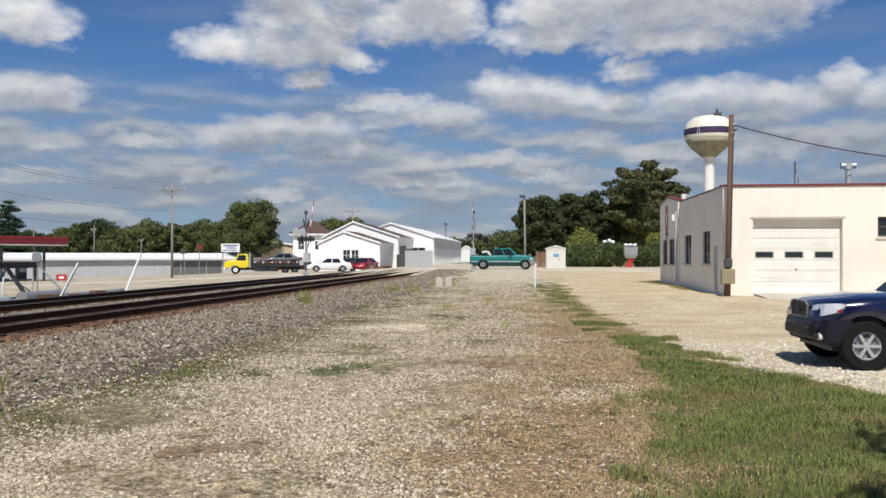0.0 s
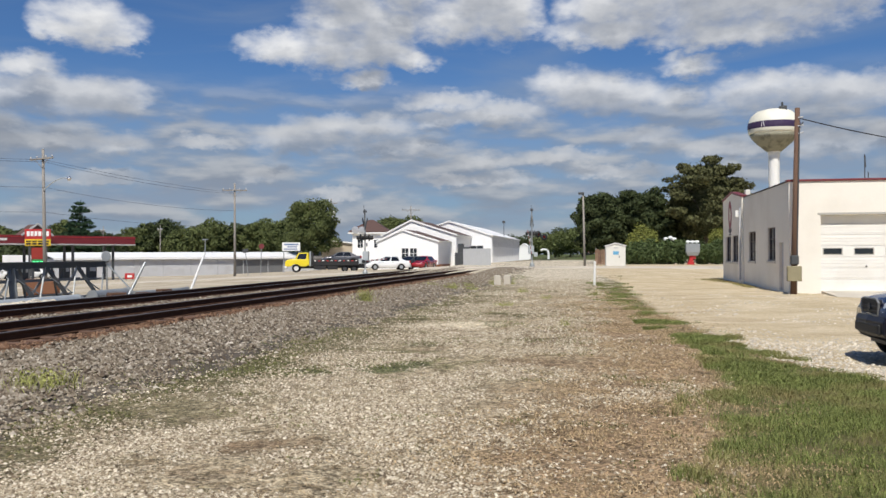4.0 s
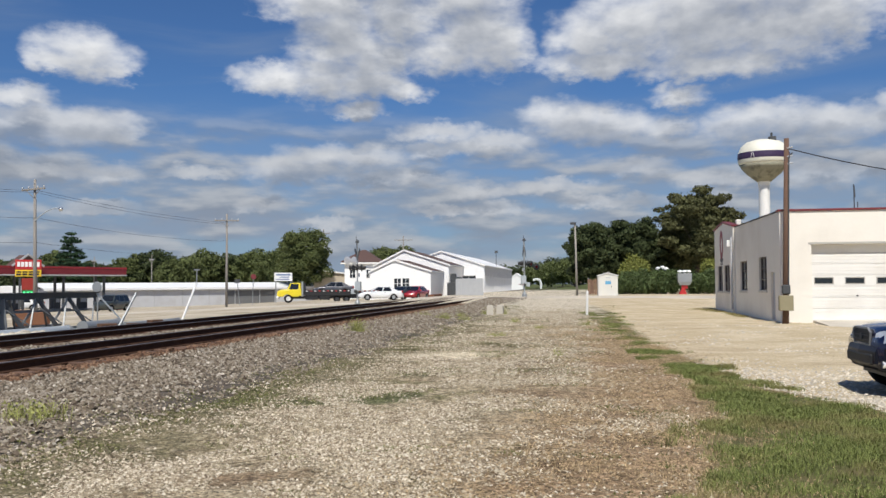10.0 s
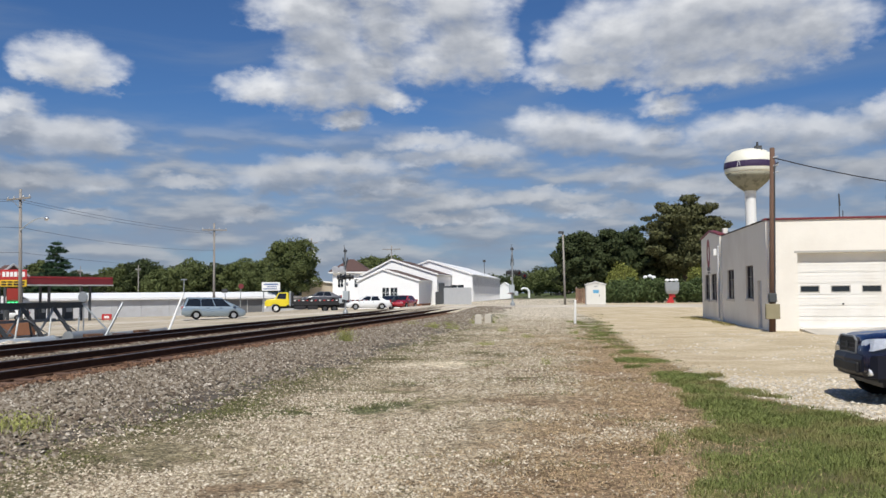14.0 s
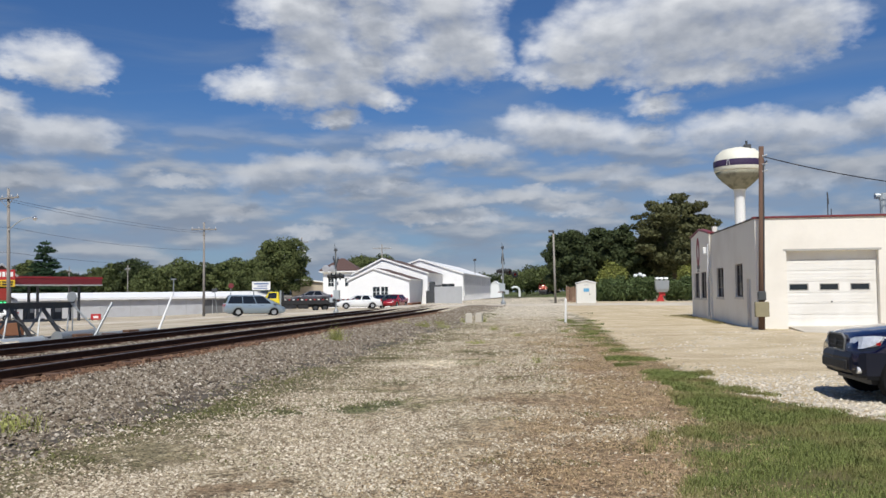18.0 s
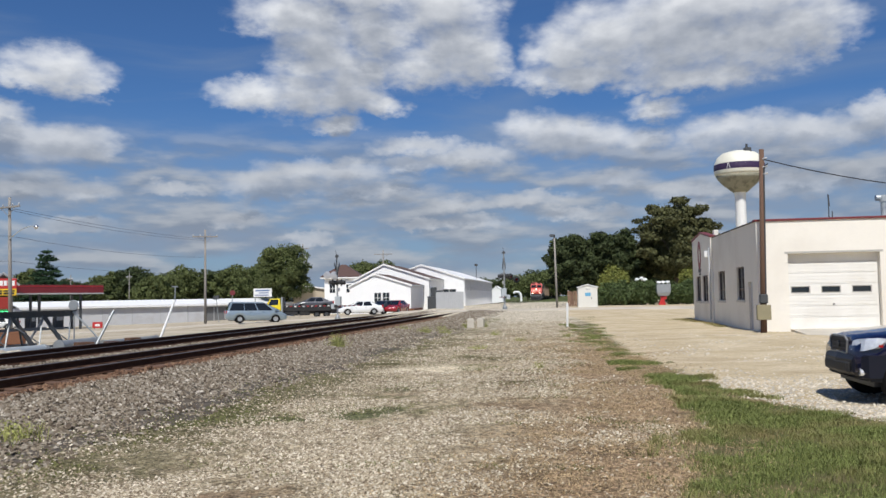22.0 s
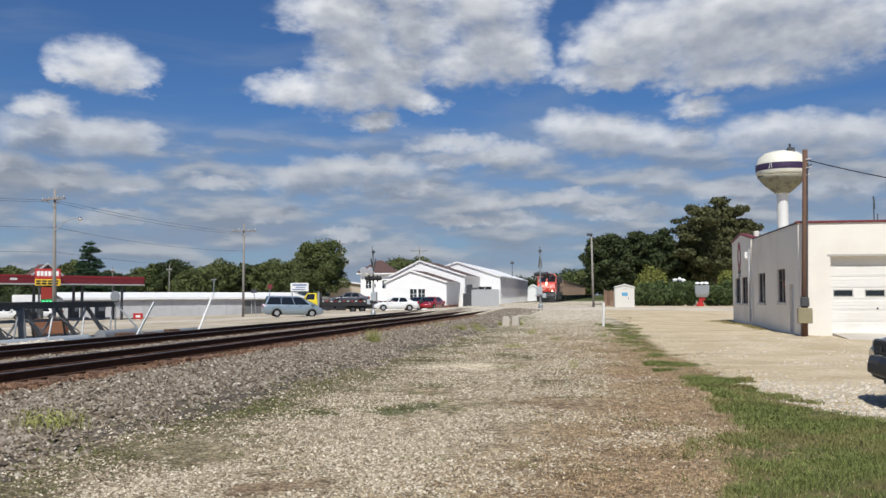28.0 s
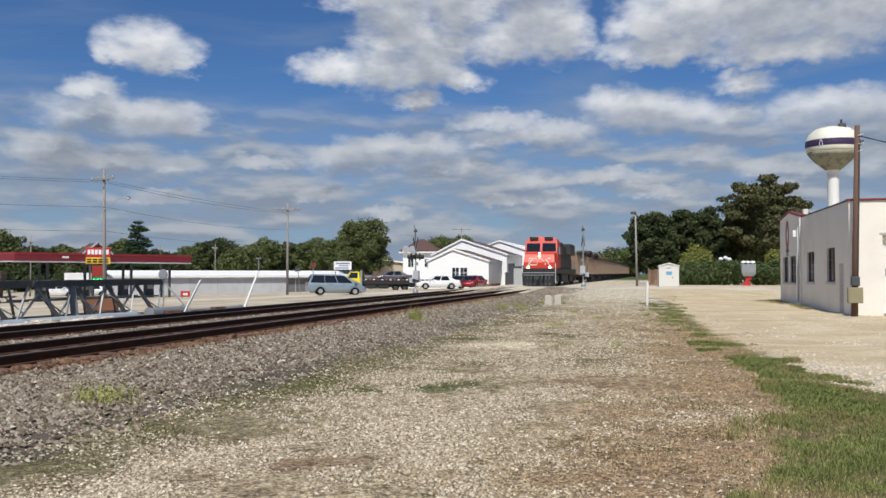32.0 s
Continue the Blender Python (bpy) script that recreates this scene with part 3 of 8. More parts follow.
    edge_r = curve(Y, 0, 60, [(2, 14.0), (8, 9.0), (11, 4.4), (14.5, 2.8), (18, 2.4), (25, 1.6), (34, 1.2), (49, 0.9), (60, -0.6)])
    xw = mt("ADD", X, wob)
    xw2 = mt("ADD", X, mt("MULTIPLY", wob, 0.5))
    soil = mt("MULTIPLY", sstep(mt("SUBTRACT", xw, edge_l), -3.3, -1.2), sstep(mt("MULTIPLY", Y, -1.0), -40, -20))
    soil = mt("MULTIPLY", soil, sstep(mt("ADD", mid, mt("MULTIPLY", soil, 0.14)), 0.40, 0.60))
    worn = mt("MULTIPLY", sstep(noise_tex(0.5, 5, 0.6), 0.5, 0.68), 0.7)
    lime = mix(worn, lime, (0.19, 0.125, 0.075))
    # mossy seam along the ballast's foot
    seam = mt("MULTIPLY", sstep(xw, -7.4, -6.4), sstep(mt("MULTIPLY", xw, -1.0), 3.4, 5.2))
    lime = mix(mt("MULTIPLY", mt("MULTIPLY", seam, sstep(mid, 0.30, 0.52)), 0.85), lime, (0.105, 0.095, 0.045))
    # paler, dustier gravel towards the crossing
    lime = mix(mt("MULTIPLY", sstep(Y, 36, 58), 0.8), lime, mix(sstep(mid, 0.36, 0.62), (0.50, 0.44, 0.335), (0.66, 0.59, 0.47)))
    # a pale bare patch, and patches of low green and dark earth
    for cx, cy, rx, ry, c in ((-3.7, 20.4, 1.3, 1.3, (0.62, 0.54, 0.39)), (-3.4, 13.0, 0.8, 0.9, (0.07, 0.085, 0.03)), (-4.4, 12.1, 0.7, 0.6, (0.08, 0.09, 0.035)), (-5.7, 12.6, 0.9, 1.5, (0.10, 0.10, 0.04)),
                              (-3.3, 16.6, 0.8, 1.0, (0.10, 0.095, 0.045)), (-1.2, 17.9, 0.9, 2.0, (0.10, 0.07, 0.04)), (-0.4, 7.8, 0.8, 0.6, (0.10, 0.062, 0.036)), (-2.2, 24.5, 1.4, 1.4, (0.11, 0.10, 0.045)), (-5.0, 23.0, 0.6, 1.6, (0.11, 0.10, 0.045))):
        dx = mt("DIVIDE", mt("SUBTRACT", xw2, cx), rx)
        dy = mt("DIVIDE", mt("SUBTRACT", mt("ADD", Y, wob), cy), ry)
        rr = mt("ADD", mt("MULTIPLY", dx, dx), mt("MULTIPLY", dy, dy))
        spot = sstep(mt("SUBTRACT", mt("MULTIPLY", mid, 1.6), rr), -0.35, 0.45)
        lime = mix(mt("MULTIPLY", spot, 0.85), lime, c)
    col = mix(soil, lime, mix(sstep(fine, 0.35, 0.65), (0.20, 0.136, 0.08), (0.40, 0.285, 0.175)))
    damp = mt("MULTIPLY", mt("MULTIPLY", soil, sstep(noise_tex(0.8, 5, 0.65), 0.52, 0.64)), 0.75)
    col = mix(damp, col, (0.115, 0.078, 0.047))
    # the lot
    lot = mix(sstep(noise_tex(0.5, 6, 0.65), 0.35, 0.68), (0.49, 0.395, 0.25), (0.62, 0.525, 0.37))
    lot = mix(mt("MULTIPLY", sstep(fine, 0.5, 0.7), 0.3), lot, (0.66, 0.585, 0.46))
    mp = nt.nodes.new("ShaderNodeMapping")
    mp.inputs["Scale"].default_value = (0.22, 0.75, 1.0)
    nt.links.new(tc.outputs["Object"], mp.inputs[0])
    drift = nt.nodes.new("ShaderNodeTexNoise")
    drift.inputs["Scale"].default_value, drift.inputs["Detail"].default_value = 0.8, 3
    nt.links.new(mp.outputs[0], drift.inputs["Vector"])
    lot = mix(mt("MULTIPLY", sstep(drift.outputs[0], 0.54, 0.70), 0.45), lot, (0.36, 0.27, 0.17))
    lot_f = sstep(mt("SUBTRACT", xw2, edge_r), -0.3, 0.3)
    col = mix(lot_f, grainy(col, 1.5), grainy(lot, 0.35))
    # grass strip
    gr = mix(sstep(mid, 0.35, 0.65), (0.085, 0.09, 0.035), (0.15, 0.125, 0.06))
    gr = mix(sstep(noise_tex(0.7, 5, 0.6), 0.55, 0.72), gr, (0.21, 0.165, 0.09))
    g_f = mt("MULTIPLY", sstep(mt("SUBTRACT", xw2, edge_l), -0.25, 0.25), mt("SUBTRACT", 1.0, lot_f))
    g_f = mt("MULTIPLY", g_f, sstep(mt("MULTIPLY", Y, -1.0), -60, -48))
    # past the pickup the strip breaks up into patches
    g_f = mt("MULTIPLY", g_f, mt("MAXIMUM", sstep(mt("MULTIPLY", Y, -1.0), -24, -16), sstep(noise_tex(0.45, 4, 0.6), 0.47, 0.58)))
    col = mix(g_f, col, gr)
    # beyond the tracks: pale worn paving, then open fields
    pave = mix(sstep(big, 0.35, 0.65), (0.40, 0.34, 0.25), (0.54, 0.475, 0.37))
    pave = mix(mt("MULTIPLY", sstep(noise_tex(0.25, 6, 0.7), 0.55, 0.7), 0.6), pave, (0.22, 0.20, 0.12))
    col = mix(sstep(mt("MULTIPLY", X, -1.0), 16.5, 18), col, pave)
    field = mix(sstep(big, 0.4, 0.6), (0.06, 0.085, 0.025), (0.12, 0.13, 0.05))
    far = nt.nodes.new("ShaderNodeVectorMath")
    far.operation = "LENGTH"
    nt.links.new(tc.outputs["Object"], far.inputs[0])
    col = mix(sstep(far.outputs["Value"], 150, 190), col, field)
    nt.links.new(col, b.inputs["Base Color"])
    bp = nt.nodes.new("ShaderNodeBump")
    bp.inputs["Strength"].default_value, bp.inputs["Distance"].default_value = 0.6, 0.035
    nt.links.new(mt("ADD", mt("ADD", fine, mt("MULTIPLY", mid, 0.6)), mt("MULTIPLY", vor.outputs["Distance"], -0.9)), bp.inputs["Height"])
    nt.links.new(bp.outputs[0], b.inputs["Normal"])
    return m


def axis_steps(marks):
    out = []
    for (a, b, s) in marks:
        n = max(1, round((b - a) / s))
        out += [a + (b - a) * i / n for i in range(n)]
    return out + [marks[-1][1]]


def bumps(x, y):
    near = 1 - S(math.hypot(x, y), 35, 60)
    if near <= 0:
        return 0.0
    return near * (0.05 * noise.noise((x * 0.45, y * 0.45, 1.0)) + 0.022 * noise.noise((x * 1.9, y * 1.9, 4.0)) + 0.010 * noise.noise((x * 5, y * 5, 9.0)))


def build_ground():
    xs = axis_steps([(-2500, -300, 400), (-300, -60, 20), (-60, -24, 3), (-24, -9, 0.75), (-9, 9, 0.22), (9, 30, 1.0), (30, 300, 20), (300, 2500, 400)])
    ys = axis_steps([(-2500, -300, 400), (-300, -10, 30), (-10, 2, 1.0), (2, 40, 0.25), (40, 110, 1.0), (110, 400, 20), (400, 2500, 300)])
    verts = []
    for y in ys:
        for x in xs:
            verts.append((x, y, ground_z(x, y) + bumps(x, y)))
    n = len(xs)
    faces = [(j * n + i, j * n + i + 1, (j + 1) * n + i + 1, (j + 1) * n + i) for j in range(len(ys) - 1) for i in range(n - 1)]
    g = raw_part("ground", verts, faces, ground_material())
    for p in g.data.polygons:
        p.use_smooth = True
    tagged(g, "pale limestone gravel yard with dirt and patchy grass", "ground", kind="structure")


build_ground()


def road_strip(name, label, pts, half, material, lift=0.03):
    """A flat road along a line, with a real edge."""
    verts, faces = [], []
    line = []
    for (x0, y0), (x1, y1) in zip(pts, pts[1:]):
        k = max(1, int(math.hypot(x1 - x0, y1 - y0) / 1.5))
        line += [(x0 + (x1 - x0) * i / k, y0 + (y1 - y0) * i / k) for i in range(k)]
    line.append(pts[-1])
    for i, (x, y) in enumerate(line):
        a, b = line[max(0, i - 1)], line[min(len(line) - 1, i + 1)]
        d = Vector((b[0] - a[0], b[1] - a[1])).normalized()
        nx, ny = -d.y, d.x
        for s in (-1, -0.5, 0, 0.5, 1):
            px, py = x + nx * half * s, y + ny * half * s
            verts.append((px, py, ground_z(px, py) + lift))
        for s in (-1, 1):
            px, py = x + nx * half * s, y + ny * half * s
            verts.append((px, py, ground_z(px, py) - 0.2))
    for i in range(len(line) - 1):
        o, p = i * 7, (i + 1) * 7
        for k in range(4):
            faces.append((o + k, p + k, p + k + 1, o + k + 1))
        faces.append((o + 5, p + 5, p, o))
        faces.append((o + 4, p + 4, p + 6, o + 6))
    return tagged(raw_part(name, verts, faces, material), label, "road", kind="structure")


road_strip("road", "worn pale asphalt street over the level crossing", [(60, 76), (8, 75.5), (-6, 75), (-19, 74), (-34, 66), (-60, 46), (-90, 22)], 4.0, M["asphalt"])

# ---- railway ----
TRACKS = (-10.62, -14.5)
Y0, Y1 = -40.0, 700.0


def bed_profile():
    """Cross-section of the ballast bed, from the near toe to the far toe."""
    return [(-5.6, -0.06), (-6.4, 0.04), (-7.4, 0.12), (-8.5, 0.19), (-9.0, 0.25), (-9.35, 0.26), (-9.7, 0.23), (-11.7, 0.20), (-12.1, 0.25), (-12.5, 0.31), (-13.0, 0.31), (-13.5, 0.22), (-15.5, 0.17), (-16.1, 0.24), (-16.8, 0.2), (-18.4, -0.1)]


def bed_z(x, y, z=None):
    """Height of the ballast's surface."""
    if z is None:
        z = -1.0
        for (x0, z0), (x1, z1) in zip(bed_profile(), bed_profile()[1:]):
            if x1 <= x <= x0:
                z = z0 + (z1 - z0) * (x0 - x) / (x0 - x1)
    j = 0.05 * noise.noise((x * 3.1, y * 3.1, 2)) + 0.035 * noise.noise((x * 8, y * 8, 5)) if y < 70 else 0
    out = max(0.0, ground_z(x, y)) if x > -9 else 0
    return max(z + j, z * 0.4 + out * 0.75 + j * 0.3)


def build_bed():
    prof = bed_profile()
    fine_x = []
    for (x0, z0), (x1, z1) in zip(prof, prof[1:]):
        k = max(1, round((x0 - x1) / 0.16))
        fine_x += [(x0 + (x1 - x0) * i / k, z0 + (z1 - z0) * i / k) for i in range(k)]
    fine_x.append(prof[-1])
    ys = axis_steps([(Y0, 3, 2.0), (3, 34, 0.2), (34, 70, 1.0), (70, Y1, 10)])
    verts = []
    for y in ys:
        for x, z in fine_x:
            verts.append((x, y, bed_z(x, y, z)))
    n = len(fine_x)
    faces = [(j * n + i + 1, j * n + i, (j + 1) * n + i, (j + 1) * n + i + 1) for j in range(len(ys) - 1) for i in range(n - 1)]
    ob = raw_part("ballast_bed", verts, faces, mat("ballast", (0.085, 0.071, 0.056), 0.95, vary=0.35, scale=2.0, bump=1.0, bump_scale=22,
                                                 dirt=(0.10, 0.075, 0.05), dirt_amount=0.5, dirt_scale=0.6))
    tagged(ob, "grey crushed-stone ballast bed under the railway tracks", "ballast", kind="structure")


build_bed()


def rail_section():
    """Half-outline of a flat-bottomed rail, (across, up)."""
    half = [(0.070, 0.0), (0.070, 0.012), (0.012, 0.030), (0.009, 0.115), (0.034, 0.128), (0.036, 0.160)]
    return half + [(-x, z) for x, z in half[::-1]]


def build_tracks():
    tie_me = bpy.data.meshes.new("tie")
    bm = B()
    box(bm, -1.3, 1.3, -0.115, 0.115, -0.16, 0.0, 0.012)
    bm.to_mesh(tie_me)
    bm.free()
    tie_me.materials.append(M["tie"])
    for c, label in zip(TRACKS, ("main railway track on weathered wooden ties", "second railway track on weathered wooden ties")):
        tr = thing("railway_track", label, "railway track", "railway tracks", kind="structure")
        for s in (-0.7525, 0.7525):
            bm = B()
            prism(bm, [(c + s + x, RAIL_TOP - 0.172 + z) for x, z in rail_section()], "y", Y0, Y1)
            r = part("rail", bm, M["rail_side"], tr, "rust-brown steel rail")
            bm = B()
            prism(bm, [(c + s + x, z) for x, z in ((-0.035, RAIL_TOP - 0.016), (0.035, RAIL_TOP - 0.016), (0.028, RAIL_TOP), (-0.028, RAIL_TOP))], "y", Y0, Y1)
            part("rail_head", bm, M["rail_head"], r, "worn bright running surface")
        rnd = random.Random(int(-c * 10))
        for i in range(130):
            y = 4.0 + i * 0.53
            t = new("tie", tie_me)
            t.parent = tr
            t.matrix_world = pose(c + rnd.uniform(-0.06, 0.06), y + rnd.uniform(-0.03, 0.03), 0.300 + rnd.uniform(-0.012, 0.012), 0, rnd.uniform(-0.4, 0.4), rnd.uniform(-1.2, 1.2))


build_tracks()


# ---- vegetation ----
def leaf_mesh(lobes, count, size, seed, flat=0.5):
    """Many small bent leaves, thick near the lobes' outsides."""
    r = np.random.default_rng(seed)
    vol = np.array([l[3] * l[4] * l[5] for l in lobes], float)
    pick = r.choice(len(lobes), count, p=vol / vol.sum())
    L = np.array(lobes, float)[pick]
    d = r.normal(size=(count, 3))
    d /= np.linalg.norm(d, axis=1)[:, None]
    rad = r.uniform(0.35, 1.0, count) ** 0.55 * (1 + 0.25 * r.random(count) ** 4)
    # clumps: bearings that bulge
    k = r.normal(size=(40, 3))
    k /= np.linalg.norm(k, axis=1)[:, None]
    bulge = (np.maximum(0, d @ k.T - 0.86) / 0.14).max(1)
    rad *= 0.80 + 0.24 * bulge
    p = L[:, :3] + d * L[:, 3:] * rad[:, None]
    s = size * r.uniform(0.6, 1.4, count)
    u = r.normal(size=(count, 3))
    u /= np.linalg.norm(u, axis=1)[:, None]
    v = np.cross(u, d + 0.6 * r.normal(size=(count, 3)))
    v /= np.linalg.norm(v, axis=1)[:, None] + 1e-9
    a = p - u * s[:, None]
    b = p + v * (s * 0.55)[:, None]
    c = p + u * s[:, None]
    e = p - v * (s * 0.55)[:, None]
    verts = np.stack([a, b, c, e], 1).reshape(-1, 3)
    faces = np.arange(count * 4).reshape(-1, 4)
    return verts.tolist(), faces.tolist()


def limbs(bm, h, r, spread, seed, base=0.35, n=6):
    rnd = random.Random(seed)
    pts = [Vector((0, 0, -0.3))]
    for i in range(1, 5):
        pts.append(Vector((rnd.uniform(-0.15, 0.15) * i * 0.4, rnd.uniform(-0.15, 0.15) * i * 0.4, h * 0.19 * i)))
    for i, (a, b) in enumerate(zip(pts, pts[1:])):
        tube(bm, a, b, r * (1 - 0.2 * i), r * (0.8 - 0.2 * i), 8)
    for i in range(n):
        a = pts[1].lerp(pts[3], rnd.random())
        t = rnd.uniform(0, 6.28)
        e = a + Vector((math.cos(t) * spread * 0.7, math.sin(t) * spread * 0.7, h * rnd.uniform(0.12, 0.32)))
        mid = a.lerp(e, 0.5) + Vector((0, 0, h * 0.03))
        tube(bm, a, mid, r * 0.4, r * 0.26, 6)
        tube(bm, mid, e, r * 0.26, r * 0.08, 6)


def tree(x, y, h, w, seed, material, label, count=5000, size=0.3, low=0.18, airy=False, group="trees"):
    z = ground_z(x, y)
    e = thing("tree", label, "tree", group, pose(x, y, z))
    bm = B()
    limbs(bm, h, max(0.16, h * 0.028), w, seed)
    part("trunk", bm, M["bark"], e)
    rnd = random.Random(seed)
    if airy:
        # spreading boughs in flat layers, with gaps of sky between them
        lobes = [(0, 0, h * 0.54, w * 0.62, w * 0.62, h * 0.30)]
        n = 84
        for i in range(n):
            u = 1 - 2 * (i + 0.5) / n
            t = i * 2.4 + rnd.uniform(-0.6, 0.6)
            q = rnd.uniform(0.62, 1.0)
            c = math.sqrt(1 - u * u) * w * q
            k = rnd.uniform(0.12, 0.23)
            lobes.append((math.cos(t) * c, math.sin(t) * c, h * 0.56 + u * h * 0.40 * q, w * k * 1.15, w * k * 1.15, w * k * 0.55))
    else:
        # a dim core, and clumps of leaves set over an uneven crown
        lobes = [(0, 0, h * 0.56, w * 0.66, w * 0.66, h * 0.32)]
        n = 46
        for i in range(n):
            u = 1 - 2 * (i + 0.5) / n
            t = i * 2.4 + rnd.uniform(-0.5, 0.5)
            q = rnd.uniform(0.66, 0.92)
            c = math.sqrt(1 - u * u) * w * q
            zz = h * (0.54 + low * 0.1) + u * h * (0.42 - low * 0.2) * q
            k = rnd.uniform(0.17, 0.30)
            lobes.append((math.cos(t) * c, math.sin(t) * c, zz, w * k, w * k, w * k * 0.72))
    v, f = leaf_mesh(lobes, round(count * 1.35), size * 0.84, seed)
    raw_part("crown", v, f, material, e)
    return e


def by_bearing(a, d):
    """The place at a bearing (degrees, clockwise from the track's line) and distance."""
    return d * math.sin(radians(a)), d * math.cos(radians(a))


# ---- garage ----
GX, GY = 7.72, 38.0


def window_unit(parent, name, x0, x1, y0, y1, z0, z1, facing, bars=1, deep=0.12):
    """A window in a wall's opening: frame, sill, pane and glazing bars. facing: 'x' (looks to -x) or 'y' (looks to -y)."""
    w = thing(name, "", "")
    w.parent = parent
    bm = B()
    t = 0.06
    if facing == "y":
        for a, b, c, d in ((x0, x1, z0, z0 + t), (x0, x1, z1 - t, z1), (x0, x0 + t, z0 + t, z1 - t), (x1 - t, x1, z0 + t, z1 - t)):
            box(bm, a, b, y0 + deep * 0.4, y0 + deep, c, d)
        for i in range(1, bars + 1):
            zz = z0 + (z1 - z0) * i / (bars + 1)
            box(bm, x0 + t, x1 - t, y0 + deep * 0.5, y0 + deep * 0.9, zz - 0.02, zz + 0.02)
        box(bm, (x0 + x1) / 2 - 0.02, (x0 + x1) / 2 + 0.02, y0 + deep * 0.5, y0 + deep * 0.9, z0 + t, z1 - t)
    else:
        for a, b, c, d in ((y0, y1, z0, z0 + t), (y0, y1, z1 - t, z1), (y0, y0 + t, z0 + t, z1 - t), (y1 - t, y1, z0 + t, z1 - t)):
            box(bm, x0 + deep * 0.4, x0 + deep, a, b, c, d)
        for i in range(1, bars + 1):
            zz = z0 + (z1 - z0) * i / (bars + 1)
            box(bm, x0 + deep * 0.5, x0 + deep * 0.9, y0 + t, y1 - t, zz - 0.02, zz + 0.02)
        box(bm, x0 + deep * 0.5, x0 + deep * 0.9, (y0 + y1) / 2 - 0.02, (y0 + y1) / 2 + 0.02, z0 + t, z1 - t)
    part("window_frame", bm, M["frame_brown"], w)
    bm = B()
    if facing == "y":
        box(bm, x0 + 0.02, x1 - 0.02, y0 + deep * 0.65, y0 + deep * 0.75, z0 + 0.02, z1 - 0.02)
    else:
        box(bm, x0 + deep * 0.65, x0 + deep * 0.75, y0 + 0.02, y1 - 0.02, z0 + 0.02, z1 - 0.02)
    part("pane", bm, M["glass"], w)
    bm = B()
    if facing == "y":
        box(bm, x0 - 0.08, x1 + 0.08, y0 - 0.06, y0 + 0.10, z0 - 0.12, z0 - 0.002, 0.01)
    else:
        box(bm, x0 - 0.06, x0 + 0.10, y0 - 0.08, y1 + 0.08, z0 - 0.12, z0 - 0.002, 0.01)
    part("window_sill", bm, M["sill"], w)
    return w


M["frame_brown"] = mat("frame_brown", (0.10, 0.075, 0.065), 0.6)
M["sill"] = mat("sill", (0.58, 0.55, 0.50), 0.8)


def wall_with_holes(bm, axis, at, thick, u0, u1, z0, z1, holes):
    """A wall slab in the plane axis = at, thickness going inwards, with rectangular openings (u0, u1, z0, z1)."""
    us = sorted({u0, u1, *[h[0] for h in holes], *[h[1] for h in holes]})
    zs = sorted({z0, z1, *[h[2] for h in holes], *[h[3] for h in holes]})
    for ua, ub in zip(us, us[1:]):
        run = None
        for za, zb in zip(zs, zs[1:]):
            um, zm = (ua + ub) / 2, (za + zb) / 2
            solid = not any(h[0] < um < h[1] and h[2] < zm < h[3] for h in holes)
            if solid:
                run = (run[0] if run else za, zb)
            if run and (not solid or zb == zs[-1]):
                if axis == "y":
                    box(bm, ua, ub, at, at + thick, run[0], run[1])
                else:
                    box(bm, at, at + thick, ua, ub, run[0], run[1])
                run = None
    bmesh.ops.remove_doubles(bm, verts=bm.verts, dist=0.0005)
    return bm


